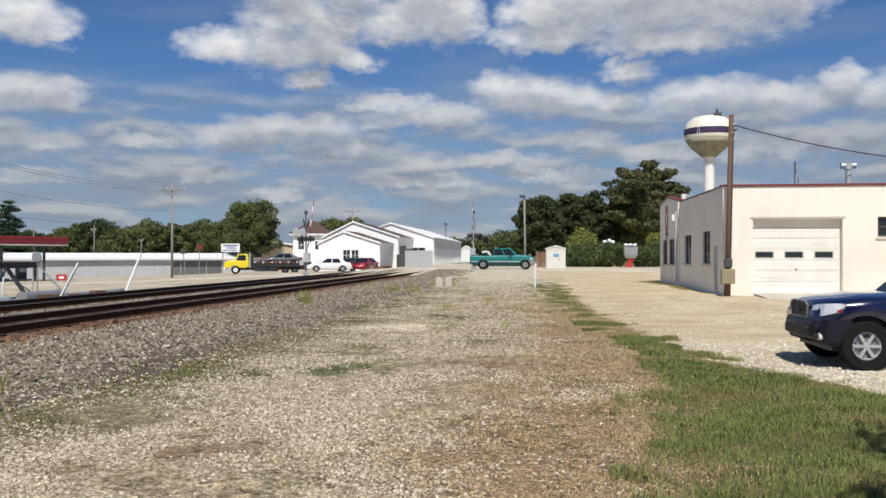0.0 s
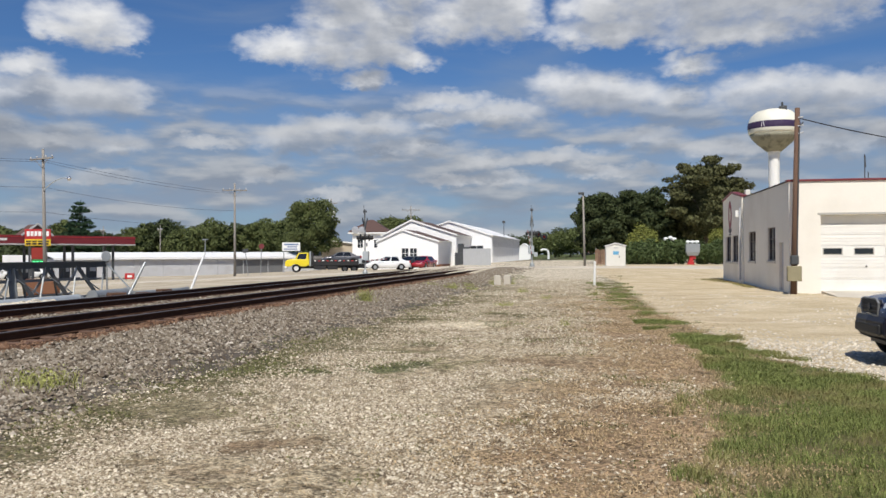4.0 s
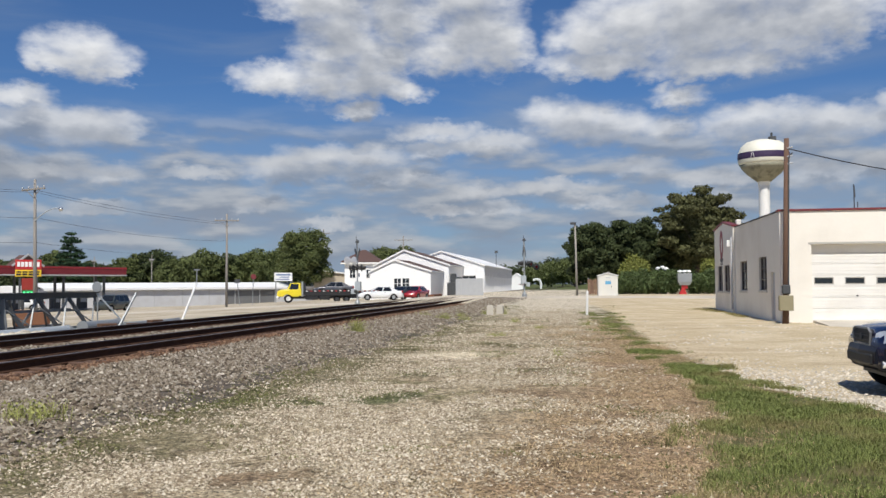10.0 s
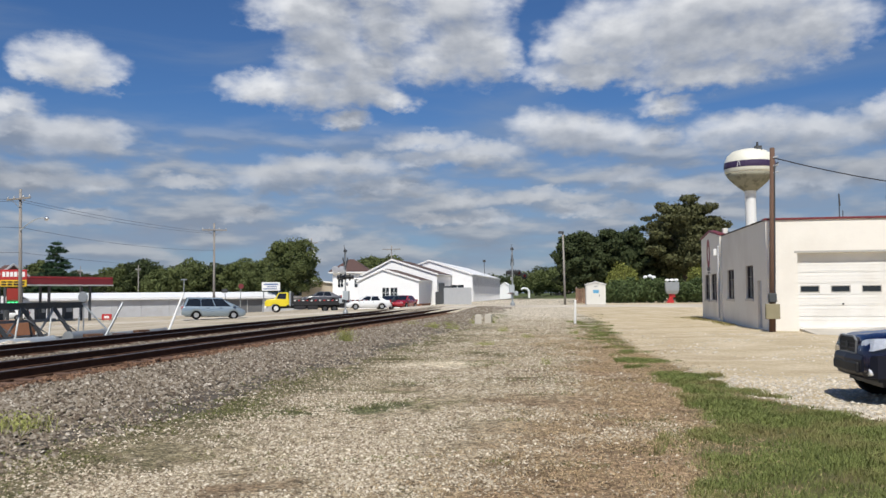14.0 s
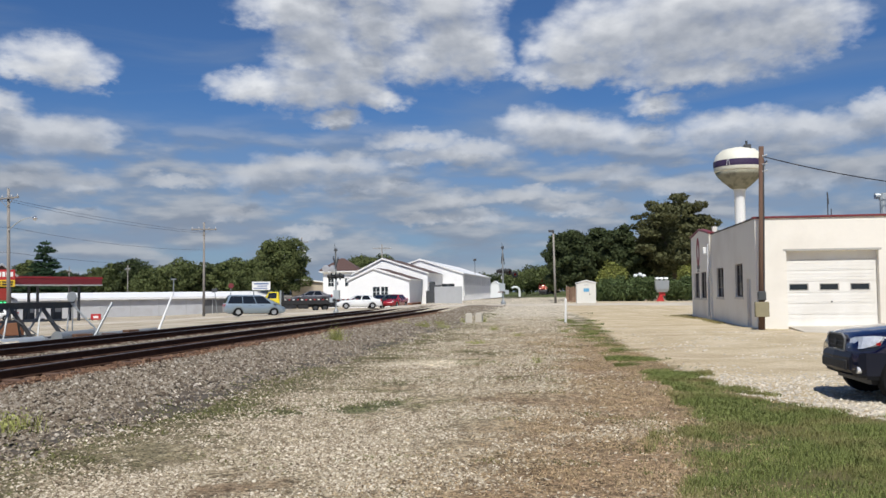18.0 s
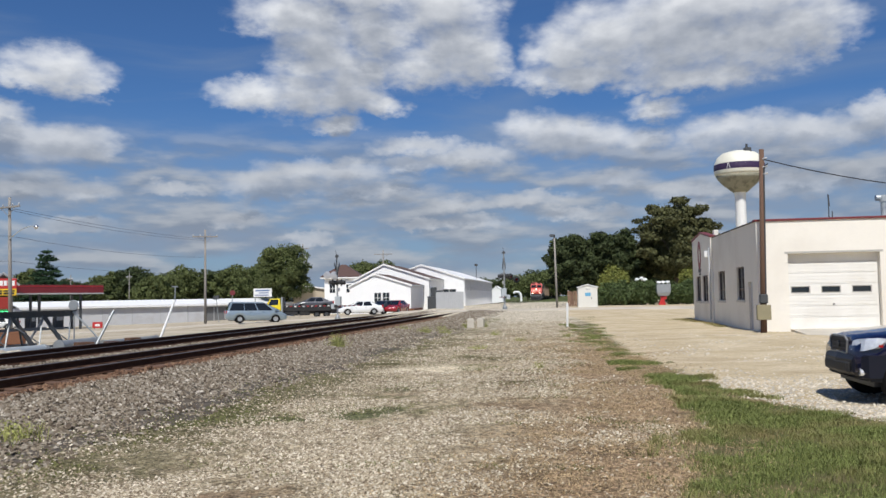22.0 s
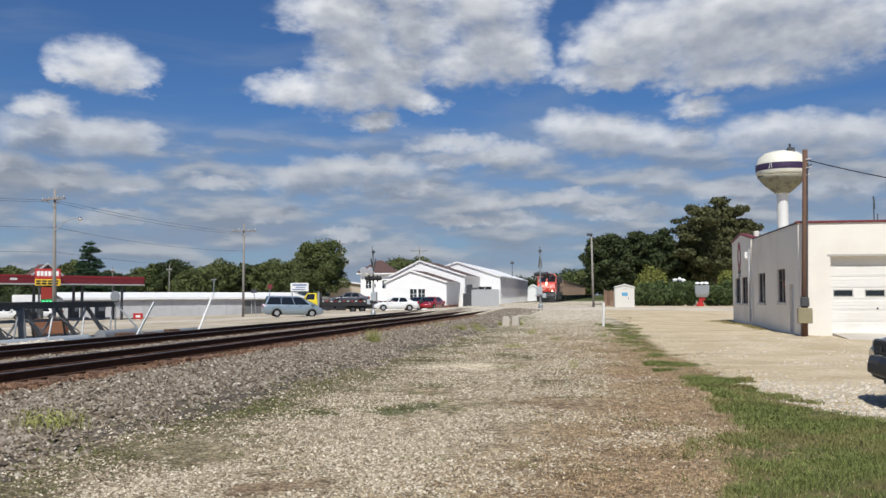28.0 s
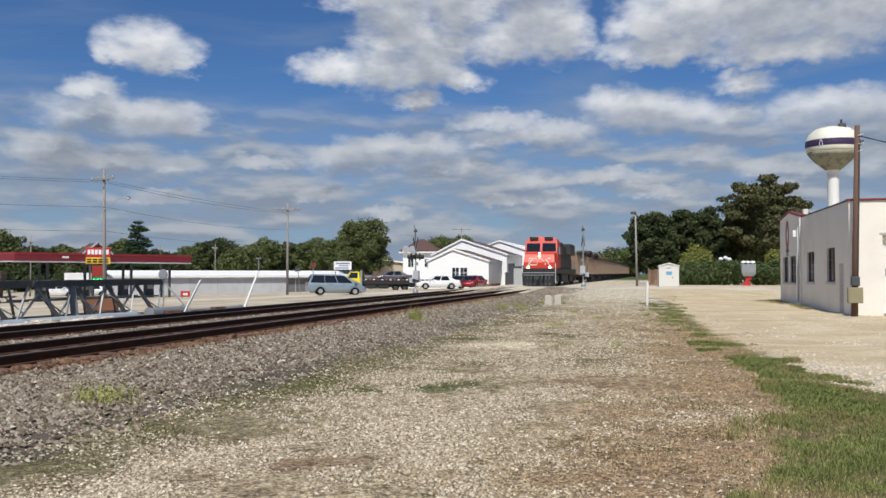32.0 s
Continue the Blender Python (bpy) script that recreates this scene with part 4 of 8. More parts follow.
def build_garage():
    g = thing("garage", "whitewashed masonry service garage with dark red roof edge", "garage", m=pose(GX, GY, 0))
    W, D1, D2 = 22.3, 11.7, 19.2
    H1, H2 = 4.74, 4.95
    door = (1.26, 4.96, 0.14, 3.32)
    bm = B()
    wall_with_holes(bm, "y", 0, 0.4, 0, W, -0.6, H1, [door, (6.38, 8.88, 2.55, 3.40)])
    part("front_wall", bm, M["white_wall"], g)
    # side wall, rising a little to the rear
    holes = [(2.92, 4.75, 1.36, 2.92), (8.03, 10.15, 1.30, 2.86), (1.13, 2.05, 0.06, 2.18)]
    bm = B()
    wall_with_holes(bm, "x", 0, 0.3, 0.4, D1, -0.6, H1, holes)
    part("side_wall", bm, M["white_wall"], g)
    holes2 = [(13.1, 15.3, 1.2, 2.75), (15.9, 17.9, 1.2, 2.75)]
    bm = B()
    wall_with_holes(bm, "x", -0.12, 0.3, D1, D2, -0.6, 4.80, holes2)
    prism(bm, [(D1, 4.80), (D2, 4.80), (D2, 5.02), ((D1 + D2) / 2, 5.30), (D1, 4.86)], "x", -0.12, 0.18)
    part("rear_side_wall", bm, M["white_wall"], g)
    bm = B()
    box(bm, 0.3, W, D2 - 0.3, D2, -0.6, 5.0)
    box(bm, W - 0.3, W, 0.3, D2 - 0.3, -0.6, 4.7)
    part("rear_wall", bm, M["white_wall"], g)
    bm = B()
    prism(bm, [(0.2, 4.58), (D1, 4.62), (D1, 4.70), (0.2, 4.66)], "x", 0.2, W - 0.2)
    prism(bm, [(D1, 4.5), (D2 - 0.1, 4.5), (D2 - 0.1, 4.92), ((D1 + D2) / 2, 5.2), (D1, 4.78)], "x", 0.18, W - 0.3)
    part("roof", bm, M["roof_dark"], g)
    bm = B()
    box(bm, -0.07, W + 0.05, -0.07, 0.43, H1 + 0.002, H1 + 0.09, 0.012)
    part("roof_edge", bm, M["trim_red"], g, "dark red metal roof edge")
    bm = B()
    prism(bm, [(0.433, H1 + 0.002), (D1, H1 + 0.075), (D1, H1 + 0.125), (0.433, H1 + 0.06)], "x", -0.04, 0.3)
    part("side_edge", bm, M["roof_dark"], g, "thin dark side roof edge")
    bm = B()
    prism(bm, [(0.43, H1 - 0.02), (D1, H1 - 0.02), (D1, H1 + 0.073), (0.43, H1 + 0.001)], "x", 0.004, 0.29)
    part("side_gable", bm, M["white_wall"], g)
    bm = B()
    prism(bm, [(D1 - 0.05, 4.87), ((D1 + D2) / 2, 5.31), (D2 + 0.05, 5.03), (D2 + 0.05, 5.12), ((D1 + D2) / 2, 5.41), (D1 - 0.05, 4.96)], "x", -0.19, 0.22)
    part("roof_edge", bm, M["trim_red"], g, "dark red metal roof edge")
    # garage door
    dr = thing("garage_door", "", "")
    dr.parent = g
    dr["label"] = "white sectional garage door with three small windows"
    n = 6
    x0, x1 = door[0] + 0.0, door[1]
    top = 2.96
    ph = (top - 0.14) / n
    for i in range(n):
        za, zb = 0.14 + ph * i, 0.14 + ph * (i + 1)
        bm = B()
        holes3 = []
        if za < 1.7 < zb:
            holes3 = [(x0 + a, x0 + a + 0.80, za + 0.08, zb - 0.08) for a in (0.14, 1.38, 2.62)]
        wall_with_holes(bm, "y", 0.31, 0.05, x0 + 0.01, x1 - 0.01, za + 0.006, zb - 0.006, holes3)
        for k in range(1, 4):
            zz = za + ph * k / 4
            if not holes3:
                box(bm, x0 + 0.03, x1 - 0.03, 0.302, 0.31, zz - 0.045, zz + 0.03)
        part("panel", bm, M["door_white"], dr)
        for h in holes3:
            bm = B()
            box(bm, h[0] + 0.04, h[1] - 0.04, 0.33, 0.34, h[2] + 0.04, h[3] - 0.04)
            part("pane", bm, M["glass"], dr, "small dark door window")
            bm = B()
            for a, b, c, d in ((h[0], h[1], h[2], h[2] + 0.04), (h[0], h[1], h[3] - 0.04, h[3]), (h[0], h[0] + 0.04, h[2] + 0.04, h[3] - 0.04), (h[1] - 0.04, h[1], h[2] + 0.04, h[3] - 0.04)):
                box(bm, a, b, 0.30, 0.345, c, d)
            part("pane_frame", bm, M["header_grey"], dr)
    bm = B()
    box(bm, x0, x1, 0.30, 0.38, top + 0.004, door[3] - 0.002, 0.005)
    part("door_header", bm, M["door_white"], dr)
    bm = B()
    box(bm, x0 - 0.12, x1 + 0.12, -0.012, -0.002, door[3] + 0.004, door[3] + 0.09)
    part("lintel", bm, M["header_grey"], g, "thin grey lintel edge over the door")
    bm = B()
    tube(bm, (3.12, 0.27, 1.15), (3.12, 0.31, 1.15), 0.035, n=8)
    part("door_lock", bm, M["black"], dr)
    bm = B()
    prism(bm, [(-3.6, -0.05), (0.3, 0.13), (0.3, -0.3), (-3.6, -0.3)], "x", 1.27, 4.95)
    part("apron", bm, M["concrete"], g, "worn concrete ramp before the door")
    # windows
    window_unit(g, "window", 6.38, 8.88, 0, 0, 2.55, 3.40, "y", 1, 0.2)
    for h in holes[:2]:
        window_unit(g, "window", 0, 0, h[0], h[1], h[2], h[3], "x", 2, 0.2)
    for h in holes2:
        window_unit(g, "window", -0.12, 0, h[0], h[1], h[2], h[3], "x", 2, 0.2)
    md = thing("door", "", "")
    md.parent = g
    bm = B()
    box(bm, 0.10, 0.15, 1.15, 2.03, 0.07, 2.16, 0.008)
    part("door_leaf", bm, M["grey_wall"], md, "grey painted steel side door")
    bm = B()
    tube(bm, (0.10, 1.25, 1.05), (0.03, 1.25, 1.05), 0.02, n=8)
    box(bm, 0.02, 0.04, 1.23, 1.37, 1.03, 1.07)
    part("door_handle", bm, M["chrome"], md)
    # vents and fittings on the roof
    ch = B()
    box(ch, 0.20, 0.46, 12.4, 12.8, 4.6, 5.32, 0.02)
    part("chimney", ch, M["white_wall"], g)
    fl = B()
    tube(fl, (6.05, 2.5, 4.5), (6.05, 2.5, 5.62), 0.13, n=14)
    c = part("flue", fl, M["galvanised"], g, "galvanised roof flue with cap")
    cp = B()
    lathe(cp, [(0.02, 5.66), (0.17, 5.66), (0.17, 5.96), (0.02, 5.98)], n=14, at=(6.05, 2.5, 0))
    tube(cp, (5.72, 2.5, 5.84), (6.38, 2.5, 5.84), 0.13, n=12)
    part("cap", cp, M["galvanised"], c)
    an = B()
    tube(an, (3.34, 1.2, 4.5), (3.34, 1.2, 5.95), 0.022, n=6)
    bar(an, (3.34, 1.2, 5.9), (3.37, 1.2, 5.4), 0.05, 0.05)
    tube(an, (3.48, 1.2, 4.5), (3.48, 1.2, 5.2), 0.02, n=6)
    part("antenna", an, M["dark_steel"], g)
    lp = B()
    box(lp, -0.40, -0.125, 12.1, 12.4, 3.75, 4.12, 0.02)
    part("wall_lamp", lp, M["white_paint"], g)
    pipe = B()
    tube(pipe, (-0.18, 11.95, 0.2), (-0.18, 11.95, 4.3), 0.05, n=8)
    part("downpipe", pipe, M["grey_wall"], g)
    # painted emblem: a tall red ring on the rear gable
    em = B()
    for i in range(28):
        a, b = 2 * math.pi * i / 28, 2 * math.pi * (i + 1) / 28
        q = []
        for k, t in ((1.0, a), (1.0, b), (0.58, b), (0.58, a)):
            q.append((16.1 + 0.60 * k * math.cos(t), 4.02 + 0.88 * k * math.sin(t)))
        prism(em, q, "x", -0.145, -0.121)
    part("emblem", em, M["faded_red"], g, "faded red oval wall emblem")
    em = B()
    prism(em, [(16.1 + 0.60 * math.cos(i * 0.6283), 3.10 + 0.16 * math.sin(i * 0.6283)) for i in range(10)], "x", -0.144, -0.121)
    box(em, -0.144, -0.121, 15.7, 16.5, 2.80, 2.90)
    part("lettering", em, M["dark_steel"], g, "dark base of the painted emblem")


M["faded_red"] = mat("faded_red", (0.30, 0.085, 0.085), 0.7, vary=0.3, scale=2)
M["roof_dark"] = mat("roof_dark", (0.08, 0.075, 0.07), 0.9, vary=0.2)
M["header_grey"] = mat("header_grey", (0.40, 0.385, 0.35), 0.7, vary=0.1)
M["door_white"] = mat("door_white", (0.78, 0.765, 0.72), 0.5, vary=0.04, dirt=(0.55, 0.5, 0.42), dirt_amount=0.25)
build_garage()


# ---- poles and wires ----
def wire(name, label, p0, p1, sag, r=0.018, n=24):
    c = bpy.data.curves.new(name, "CURVE")
    c.dimensions = "3D"
    c.bevel_depth, c.bevel_resolution = r, 1
    sp = c.splines.new("POLY")
    sp.points.add(n)
    for i in range(n + 1):
        t = i / n
        p = Vector(p0).lerp(Vector(p1), t)
        p.z -= sag * 4 * t * (1 - t)
        sp.points[i].co = (*p, 1)
    c.materials.append(M["black"])
    return tagged(new(name, c), label, "cable", "overhead cables")


def service_pole():
    x, y = 7.76, 37.45
    p = thing("service_pole", "dark brown wooden service pole with meter box beside the garage", "utility pole", m=pose(x, y, 0))
    bm = B()
    tube(bm, (0, 0, -0.6), (0.22, 0.05, 7.78), 0.135, 0.10, 12)
    part("shaft", bm, M["brown_pole"], p, smooth=True)
    bm = B()
    box(bm, -0.30, 0.26, -0.42, -0.18, 0.55, 1.18, 0.02)
    part("meter_box", bm, mat("box_tan", (0.26, 0.23, 0.14), 0.7), p, "tan meter box")
    bm = B()
    box(bm, -0.16, 0.16, -0.38, -0.17, 1.24, 1.62, 0.03)
    part("meter", bm, M["dark_steel"], p)
    bm = B()
    tube(bm, (0.14, -0.10, 1.6), (0.27, -0.06, 7.0), 0.03, n=8)
    tube(bm, (0.27, -0.06, 7.0), (0.42, -0.1, 7.15), 0.03, n=8)
    part("conduit", bm, M["dark_steel"], p)
    for z in (7.35, 7.0, 6.7):
        bm = B()
        tube(bm, (0.22, -0.05, z), (0.42, -0.10, z + 0.04), 0.025, 0.035, 8)
        part("insulator", bm, M["grey_fence"], p)
    wire("service_cable", "black service cable sagging from the pole", (x + 0.25, y, 7.35), (36, 48.0, 8.6), 1.9, 0.022)


service_pole()


def utility_pole(x, y, h, label, arm=2.4, lean=0.0, yaw=20.0, light=False, r=0.15):
    z = ground_z(x, y)
    p = thing("utility_pole", label, "utility pole", "street poles", pose(x, y, z, 0, lean, yaw))
    bm = B()
    tube(bm, (0, 0, -0.6), (0, 0, h), r, r * 0.62, 12)
    part("shaft", bm, M["wood_pole"], p, smooth=True)
    bm = B()
    box(bm, -arm / 2, arm / 2, -0.20, -0.09, h - 0.78, h - 0.66, 0.01)
    bar(bm, (-arm * 0.28, -0.14, h - 0.78), (0, -0.12, h - 1.35), 0.03, 0.03)
    bar(bm, (arm * 0.28, -0.14, h - 0.78), (0, -0.12, h - 1.35), 0.03, 0.03)
    part("crossarm", bm, M["wood_pole"], p)
    for u in (-0.46, -0.2, 0.2, 0.46):
        bm = B()
        lathe(bm, [(0.015, h - 0.66), (0.05, h - 0.62), (0.055, h - 0.54), (0.02, h - 0.49)], n=8, at=(arm * u, -0.145, 0))
        part("insulator", bm, M["grey_fence"], p)
    if light:
        bm = B()
        prev = None
        for i in range(9):
            t = i / 8
            q = Vector((0.1 + 2.55 * t, -0.1, h - 3.0 + 0.75 * math.sin(t * 1.9)))
            if prev is not None:
                tube(bm, prev, q, 0.04, n=8)
            prev = q
        part("lamp_arm", bm, M["galvanised"], p)
        bm = B()
        lathe(bm, [(0.03, 0.16), (0.14, 0.08), (0.17, 0.0), (0.10, -0.14), (0.02, -0.17)], n=12, at=(2.75, -0.1, h - 2.33))
        part("lamp_head", bm, M["chrome"], p, "bright metal street lamp head")
    return p


POLE1, POLE2 = by_bearing(-35.9, 68.0), by_bearing(-24.55, 90.0)
utility_pole(*POLE1, 10.1, "grey wooden utility pole with a street lamp arm", light=True, yaw=-15, lean=-1.2, arm=2.4)
utility_pole(*POLE2, 9.6, "grey wooden utility pole with one crossarm", arm=2.5, yaw=24)

TP = utility_pole(*by_bearing(-18.25, 138), 11.4, "grey wooden pole with a white transformer can", arm=2.0, yaw=15)
bm = B()
lathe(bm, [(0.05, 8.6), (0.24, 8.65), (0.26, 9.5), (0.1, 9.6)], n=12, at=(0.36, -0.1, 0))
part("transformer", bm, M["white_paint"], TP, "white transformer can")
utility_pole(*by_bearing(-12.9, 150), 10.6, "grey wooden utility pole behind the white house", arm=3.2, yaw=12)
utility_pole(*by_bearing(-29.2, 140), 7.6, "thin wooden pole behind the long building", arm=0.8, yaw=12, r=0.09)
utility_pole(*by_bearing(-32.6, 140), 7.4, "thin wooden pole behind the long building", arm=0.8, yaw=12, r=0.09)
utility_pole(*by_bearing(-40.1, 120), 7.6, "thin pale pole behind the filling station", arm=0.5, yaw=40, r=0.10)
z1, z2 = ground_z(*POLE1), ground_z(*POLE2)
FARL = by_bearing(-62, 75)
for dz, s in ((9.3, 0.25), (9.15, 0.35), (7.3, 0.4), (5.5, 0.3)):
    wire("power_cable", "thin black overhead power cable", (POLE1[0], POLE1[1], z1 + dz), (POLE2[0], POLE2[1], z2 + dz * 0.93), s, 0.011)
    wire("power_cable", "thin black overhead power cable", (FARL[0], FARL[1], z1 + dz + 1.5), (POLE1[0], POLE1[1], z1 + dz), 0.5, 0.011)


M["pole_grey"] = mat("pole_grey", (0.27, 0.25, 0.22), 0.85, vary=0.2, scale=2, stretch=(8, 8, 0.6))


def yard_light():
    x, y = by_bearing(-1.25, 84)
    z = ground_z(x, y)
    p = thing("yard_light", "tall grey wooden light pole with a flood lamp", "street lamp", m=pose(x, y, z))
    bm = B()
    tube(bm, (0, 0, -0.4), (-0.12, 0, 7.0), 0.12, 0.085, 10)
    part("shaft", bm, M["pole_grey"], p, smooth=True)
    bm = B()
    box(bm, -0.58, -0.02, -0.2, 0.2, 6.98, 7.22, 0.05)
    part("lamp_head", bm, M["dark_steel"], p)


yard_light()


# ---- water tower ----
def build_tower():
    x, y = by_bearing(10.64, 150.0)
    t = thing("water_tower", "cream pedestal water tower with a dark purple band", "water tower", m=pose(x, y, 0))
    bm = B()
    lathe(bm, [(2.0, -0.5), (1.5, 1.5), (0.87, 6), (0.87, 17.6), (0.98, 18.3), (1.3, 18.7)], n=28)
    part("pedestal", bm, M["white_paint"], t, smooth=True)
    bm = B()
    lathe(bm, [(3.86, 21.2), (4.02, 21.6), (4.1, 22.4), (4.02, 23.2), (3.6, 24.2), (2.7, 24.95), (1.4, 25.3), (0.1, 25.4)], n=36)
    tk = part("tank", bm, M["tank_white"], t, smooth=True)
    # lower bowl, its underside shade held in a darker colour
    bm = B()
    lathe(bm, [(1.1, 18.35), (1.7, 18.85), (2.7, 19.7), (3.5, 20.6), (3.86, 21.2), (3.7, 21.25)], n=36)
    part("bowl", bm, M["tank_bowl_shaded"], tk, "underside of the tank, painted dark for its shade, with mildew streaks", smooth=True)
    bm = B()
    lathe(bm, [(4.075, 22.0), (4.125, 22.4), (4.085, 23.05), (4.05, 23.05), (4.05, 22.0)], n=36)
    part("band", bm, M["tank_band"], tk, "dark purple painted band")
    # one light letter and a plain bar on the band
    bm = B()
    for u, w in ((-38, 4), (-31, 4)):
        a = radians(-90 + u)
        c = Vector((4.16 * math.cos(a), 4.16 * math.sin(a), 22.5))
        bar(bm, c - Vector((0.0, 0, 0.45)), c + Vector((0.16 if u < -35 else -0.16, 0, 0.5)), 0.14, 0.05)
    part("lettering", bm, M["white_paint"], tk)
    bm = B()
    box(bm, 0.5, 1.6, -2.4, -1.4, 24.6, 25.55, 0.05)
    tube(bm, (0.95, -1.9, 25.5), (0.95, -1.9, 26.2), 0.18, n=8)
    part("roof_hatch", bm, M["dark_steel"], t)


build_tower()


# ---- things at the crossing ----
M["gloss_silver"] = mat("gloss_silver", (0.55, 0.55, 0.56), 0.3, metal=0.5, vary=0.3, scale=3)


def signal(x, y, yaw, label, side_lamps, side_face, shine, mast=5.15):
    """Crossing signal: mast, crossed boards, two pairs of hooded lamps, bell, box and number board."""
    z = ground_z(x, y)
    s = thing("crossing_signal", label, "railway signal", "crossing signals", pose(x, y, z, 0, 0, yaw))
    bm = B()
    lathe(bm, [(0.22, -0.2), (0.22, 0.25), (0.09, 0.45), (0.07, 0.5)], n=12)
    part("base", bm, M["steel"], s)
    bm = B()
    tube(bm, (0, 0, 0.3), (0, 0, mast), 0.075, 0.06, 10)
    part("mast", bm, M["steel"], s)
    bm = B()
    lathe(bm, [(0.02, mast + 0.25), (0.14, mast + 0.15), (0.16, mast), (0.02, mast - 0.02)], n=10)
    part("bell", bm, M["dark_steel"], s)
    for a in (48, -48):
        bm = B()
        d = Vector((math.cos(radians(a)), 0, math.sin(radians(a)))) * 0.62
        c = Vector((0, -0.1 if a > 0 else 0.1, 4.2))
        bar(bm, c - d, c + d, 0.03, 0.22)
        part("crossboard", bm, M["dark_steel"], s)
    for yy in (-0.16, 0.16):
        bm = B()
        box(bm, -0.75, 0.75, yy - 0.03, yy + 0.03, 3.05, 3.11)
        part("lamp_bar", bm, M["dark_steel"], s)
        for u in (-0.62, 0.62):
            bm = B()
            sg = -1 if yy < 0 else 1
            lathe(bm, [(0.02, yy), (0.30, yy + sg * 0.02), (0.30, yy + sg * 0.04), (0.17, yy + sg * 0.06), (0.17, yy + sg * 0.34), (0.15, yy + sg * 0.34), (0.14, yy + sg * 0.10), (0.01, yy + sg * 0.09)], "y", 14, (u, 0, 3.08))
            l = part("signal_lamp", bm, M["black"], s)
            bm = B()
            lathe(bm, [(0.01, yy + sg * 0.13), (0.135, yy + sg * 0.115), (0.135, yy + sg * 0.105), (0.01, yy + sg * 0.10)], "y", 12, (u, 0, 3.08))
            part("lens", bm, M["lens_red"], l)
    for u, zz in side_lamps:
        sd = -1 if side_face < 0 else 1
        bm = B()
        lathe(bm, [(0.02, sd * 0.10), (0.31, sd * 0.12), (0.31, sd * 0.14), (0.16, sd * 0.16), (0.16, sd * 0.42), (0.14, sd * 0.42), (0.13, sd * 0.2), (0.01, sd * 0.19)], "x", 16, (0, u, zz))
        l = part("signal_lamp", bm, M["gloss_silver"] if shine else M["black"], s)
        bm = B()
        lathe(bm, [(0.01, sd * 0.22), (0.13, sd * 0.205), (0.13, sd * 0.198), (0.01, sd * 0.195)], "x", 12, (0, u, zz))
        part("lens", bm, M["lens_red"], l)
    bm = B()
    box(bm, -0.28, 0.28, -0.14, -0.10, 2.35, 2.65)
    part("track_board", bm, M["white_paint"], s)
    bm = B()
    box(bm, -0.22, 0.22, -0.3, 0.16, 1.2, 1.95, 0.02)
    part("relay_box", bm, M["galvanised"], s)
    bm = B()
    for i in range(4):
        tube(bm, (-0.12 - 0.02 * i, 0, mast - 0.1 - 0.3 * i), (-0.34 + 0.05 * i, 0, mast + 0.55 - 0.1 * i), 0.018, n=6)
    part("bracket", bm, M["dark_steel"], s)
    bm = B()
    box(bm, -0.16, 0.16, 0.18, 0.5, 0.95, 1.35, 0.02)
    part("gate_machine", bm, M["galvanised"], s)
    return s


def gate_arm(sig, length, along):
    """Striped arm that turns about the mast; its own space has the arm along +x."""
    g = new("gate_arm")
    g.parent = sig
    n = 9
    for i in range(n):
        a, b = 0.25 + (length - 0.25) * i / n, 0.25 + (length - 0.25) * (i + 1) / n
        bm = B()
        box(bm, a, b, -0.02, 0.02, -0.06 + 0.02 * i / n, 0.06 - 0.02 * i / n)
        part("stripe", bm, M["white_paint"] if i % 2 else M["faded_red"], g)
    bm = B()
    box(bm, -0.7, 0.25, -0.05, 0.05, -0.12, 0.12, 0.02)
    part("counterweight", bm, M["dark_steel"], g)
    return g


LSIG, RSIG = by_bearing(-16.0, 70), by_bearing(-4.75, 78)
LEFT_SIGNAL = signal(*LSIG, 90, "galvanised crossing signal mast with black hooded lamps", ((0.30, 3.70), (0.88, 3.72)), 1, True)
RIGHT_SIGNAL = signal(*RSIG, -78, "galvanised crossing signal mast with black hooded lamps across the road", ((0.55, 3.0), (1.1, 2.75)), 1, False)


def shed():
    x, y = by_bearing(0.78, 82.5)
    z = ground_z(x, y)
    s = thing("equipment_shed", "small weathered white equipment shed beside the crossing", "shed", m=pose(x, y, z, 0, 0, 2))
    bm = B()
    box(bm, -0.92, 0.92, 0, 2.2, -0.2, 1.92, 0.01)
    prism(bm, [(-0.92, 1.92), (0.92, 1.92), (0.0, 2.16)], "y", 0.02, 2.18)
    part("body", bm, M["shed_white"], s)
    bm = B()
    prism(bm, [(-1.0, 1.90), (0, 2.17), (1.0, 1.90), (1.0, 1.97), (0, 2.25), (-1.0, 1.97)], "y", -0.08, 2.28)
    part("roof", bm, M["white_paint"], s)
    bm = B()
    box(bm, -0.42, 0.42, -0.03, 0.012, 0.0, 1.65, 0.008)
    d = part("door", bm, M["shed_white"], s)
    bm = B()
    box(bm, 0.30, 0.36, -0.07, -0.03, 0.8, 0.95)
    part("handle", bm, M["dark_steel"], d)
    bm = B()
    box(bm, -0.25, 0.28, -0.042, -0.03, 1.1, 1.42)
    part("notice", bm, M["blue_patch"], s, "faded blue notice")
    bm = B()
    for k in range(5):
        box(bm, -0.16 + 0.14 * (k % 3), -0.06 + 0.14 * (k % 3), -0.045, -0.02, 1.72 - 0.0 * k, 1.79)
    part("vent", bm, M["grey_wall"], s)
    bm = B()
    box(bm, -1.15, 1.15, -0.25, 2.45, -0.4, 0.03)
    part("slab", bm, M["concrete"], s)


shed()


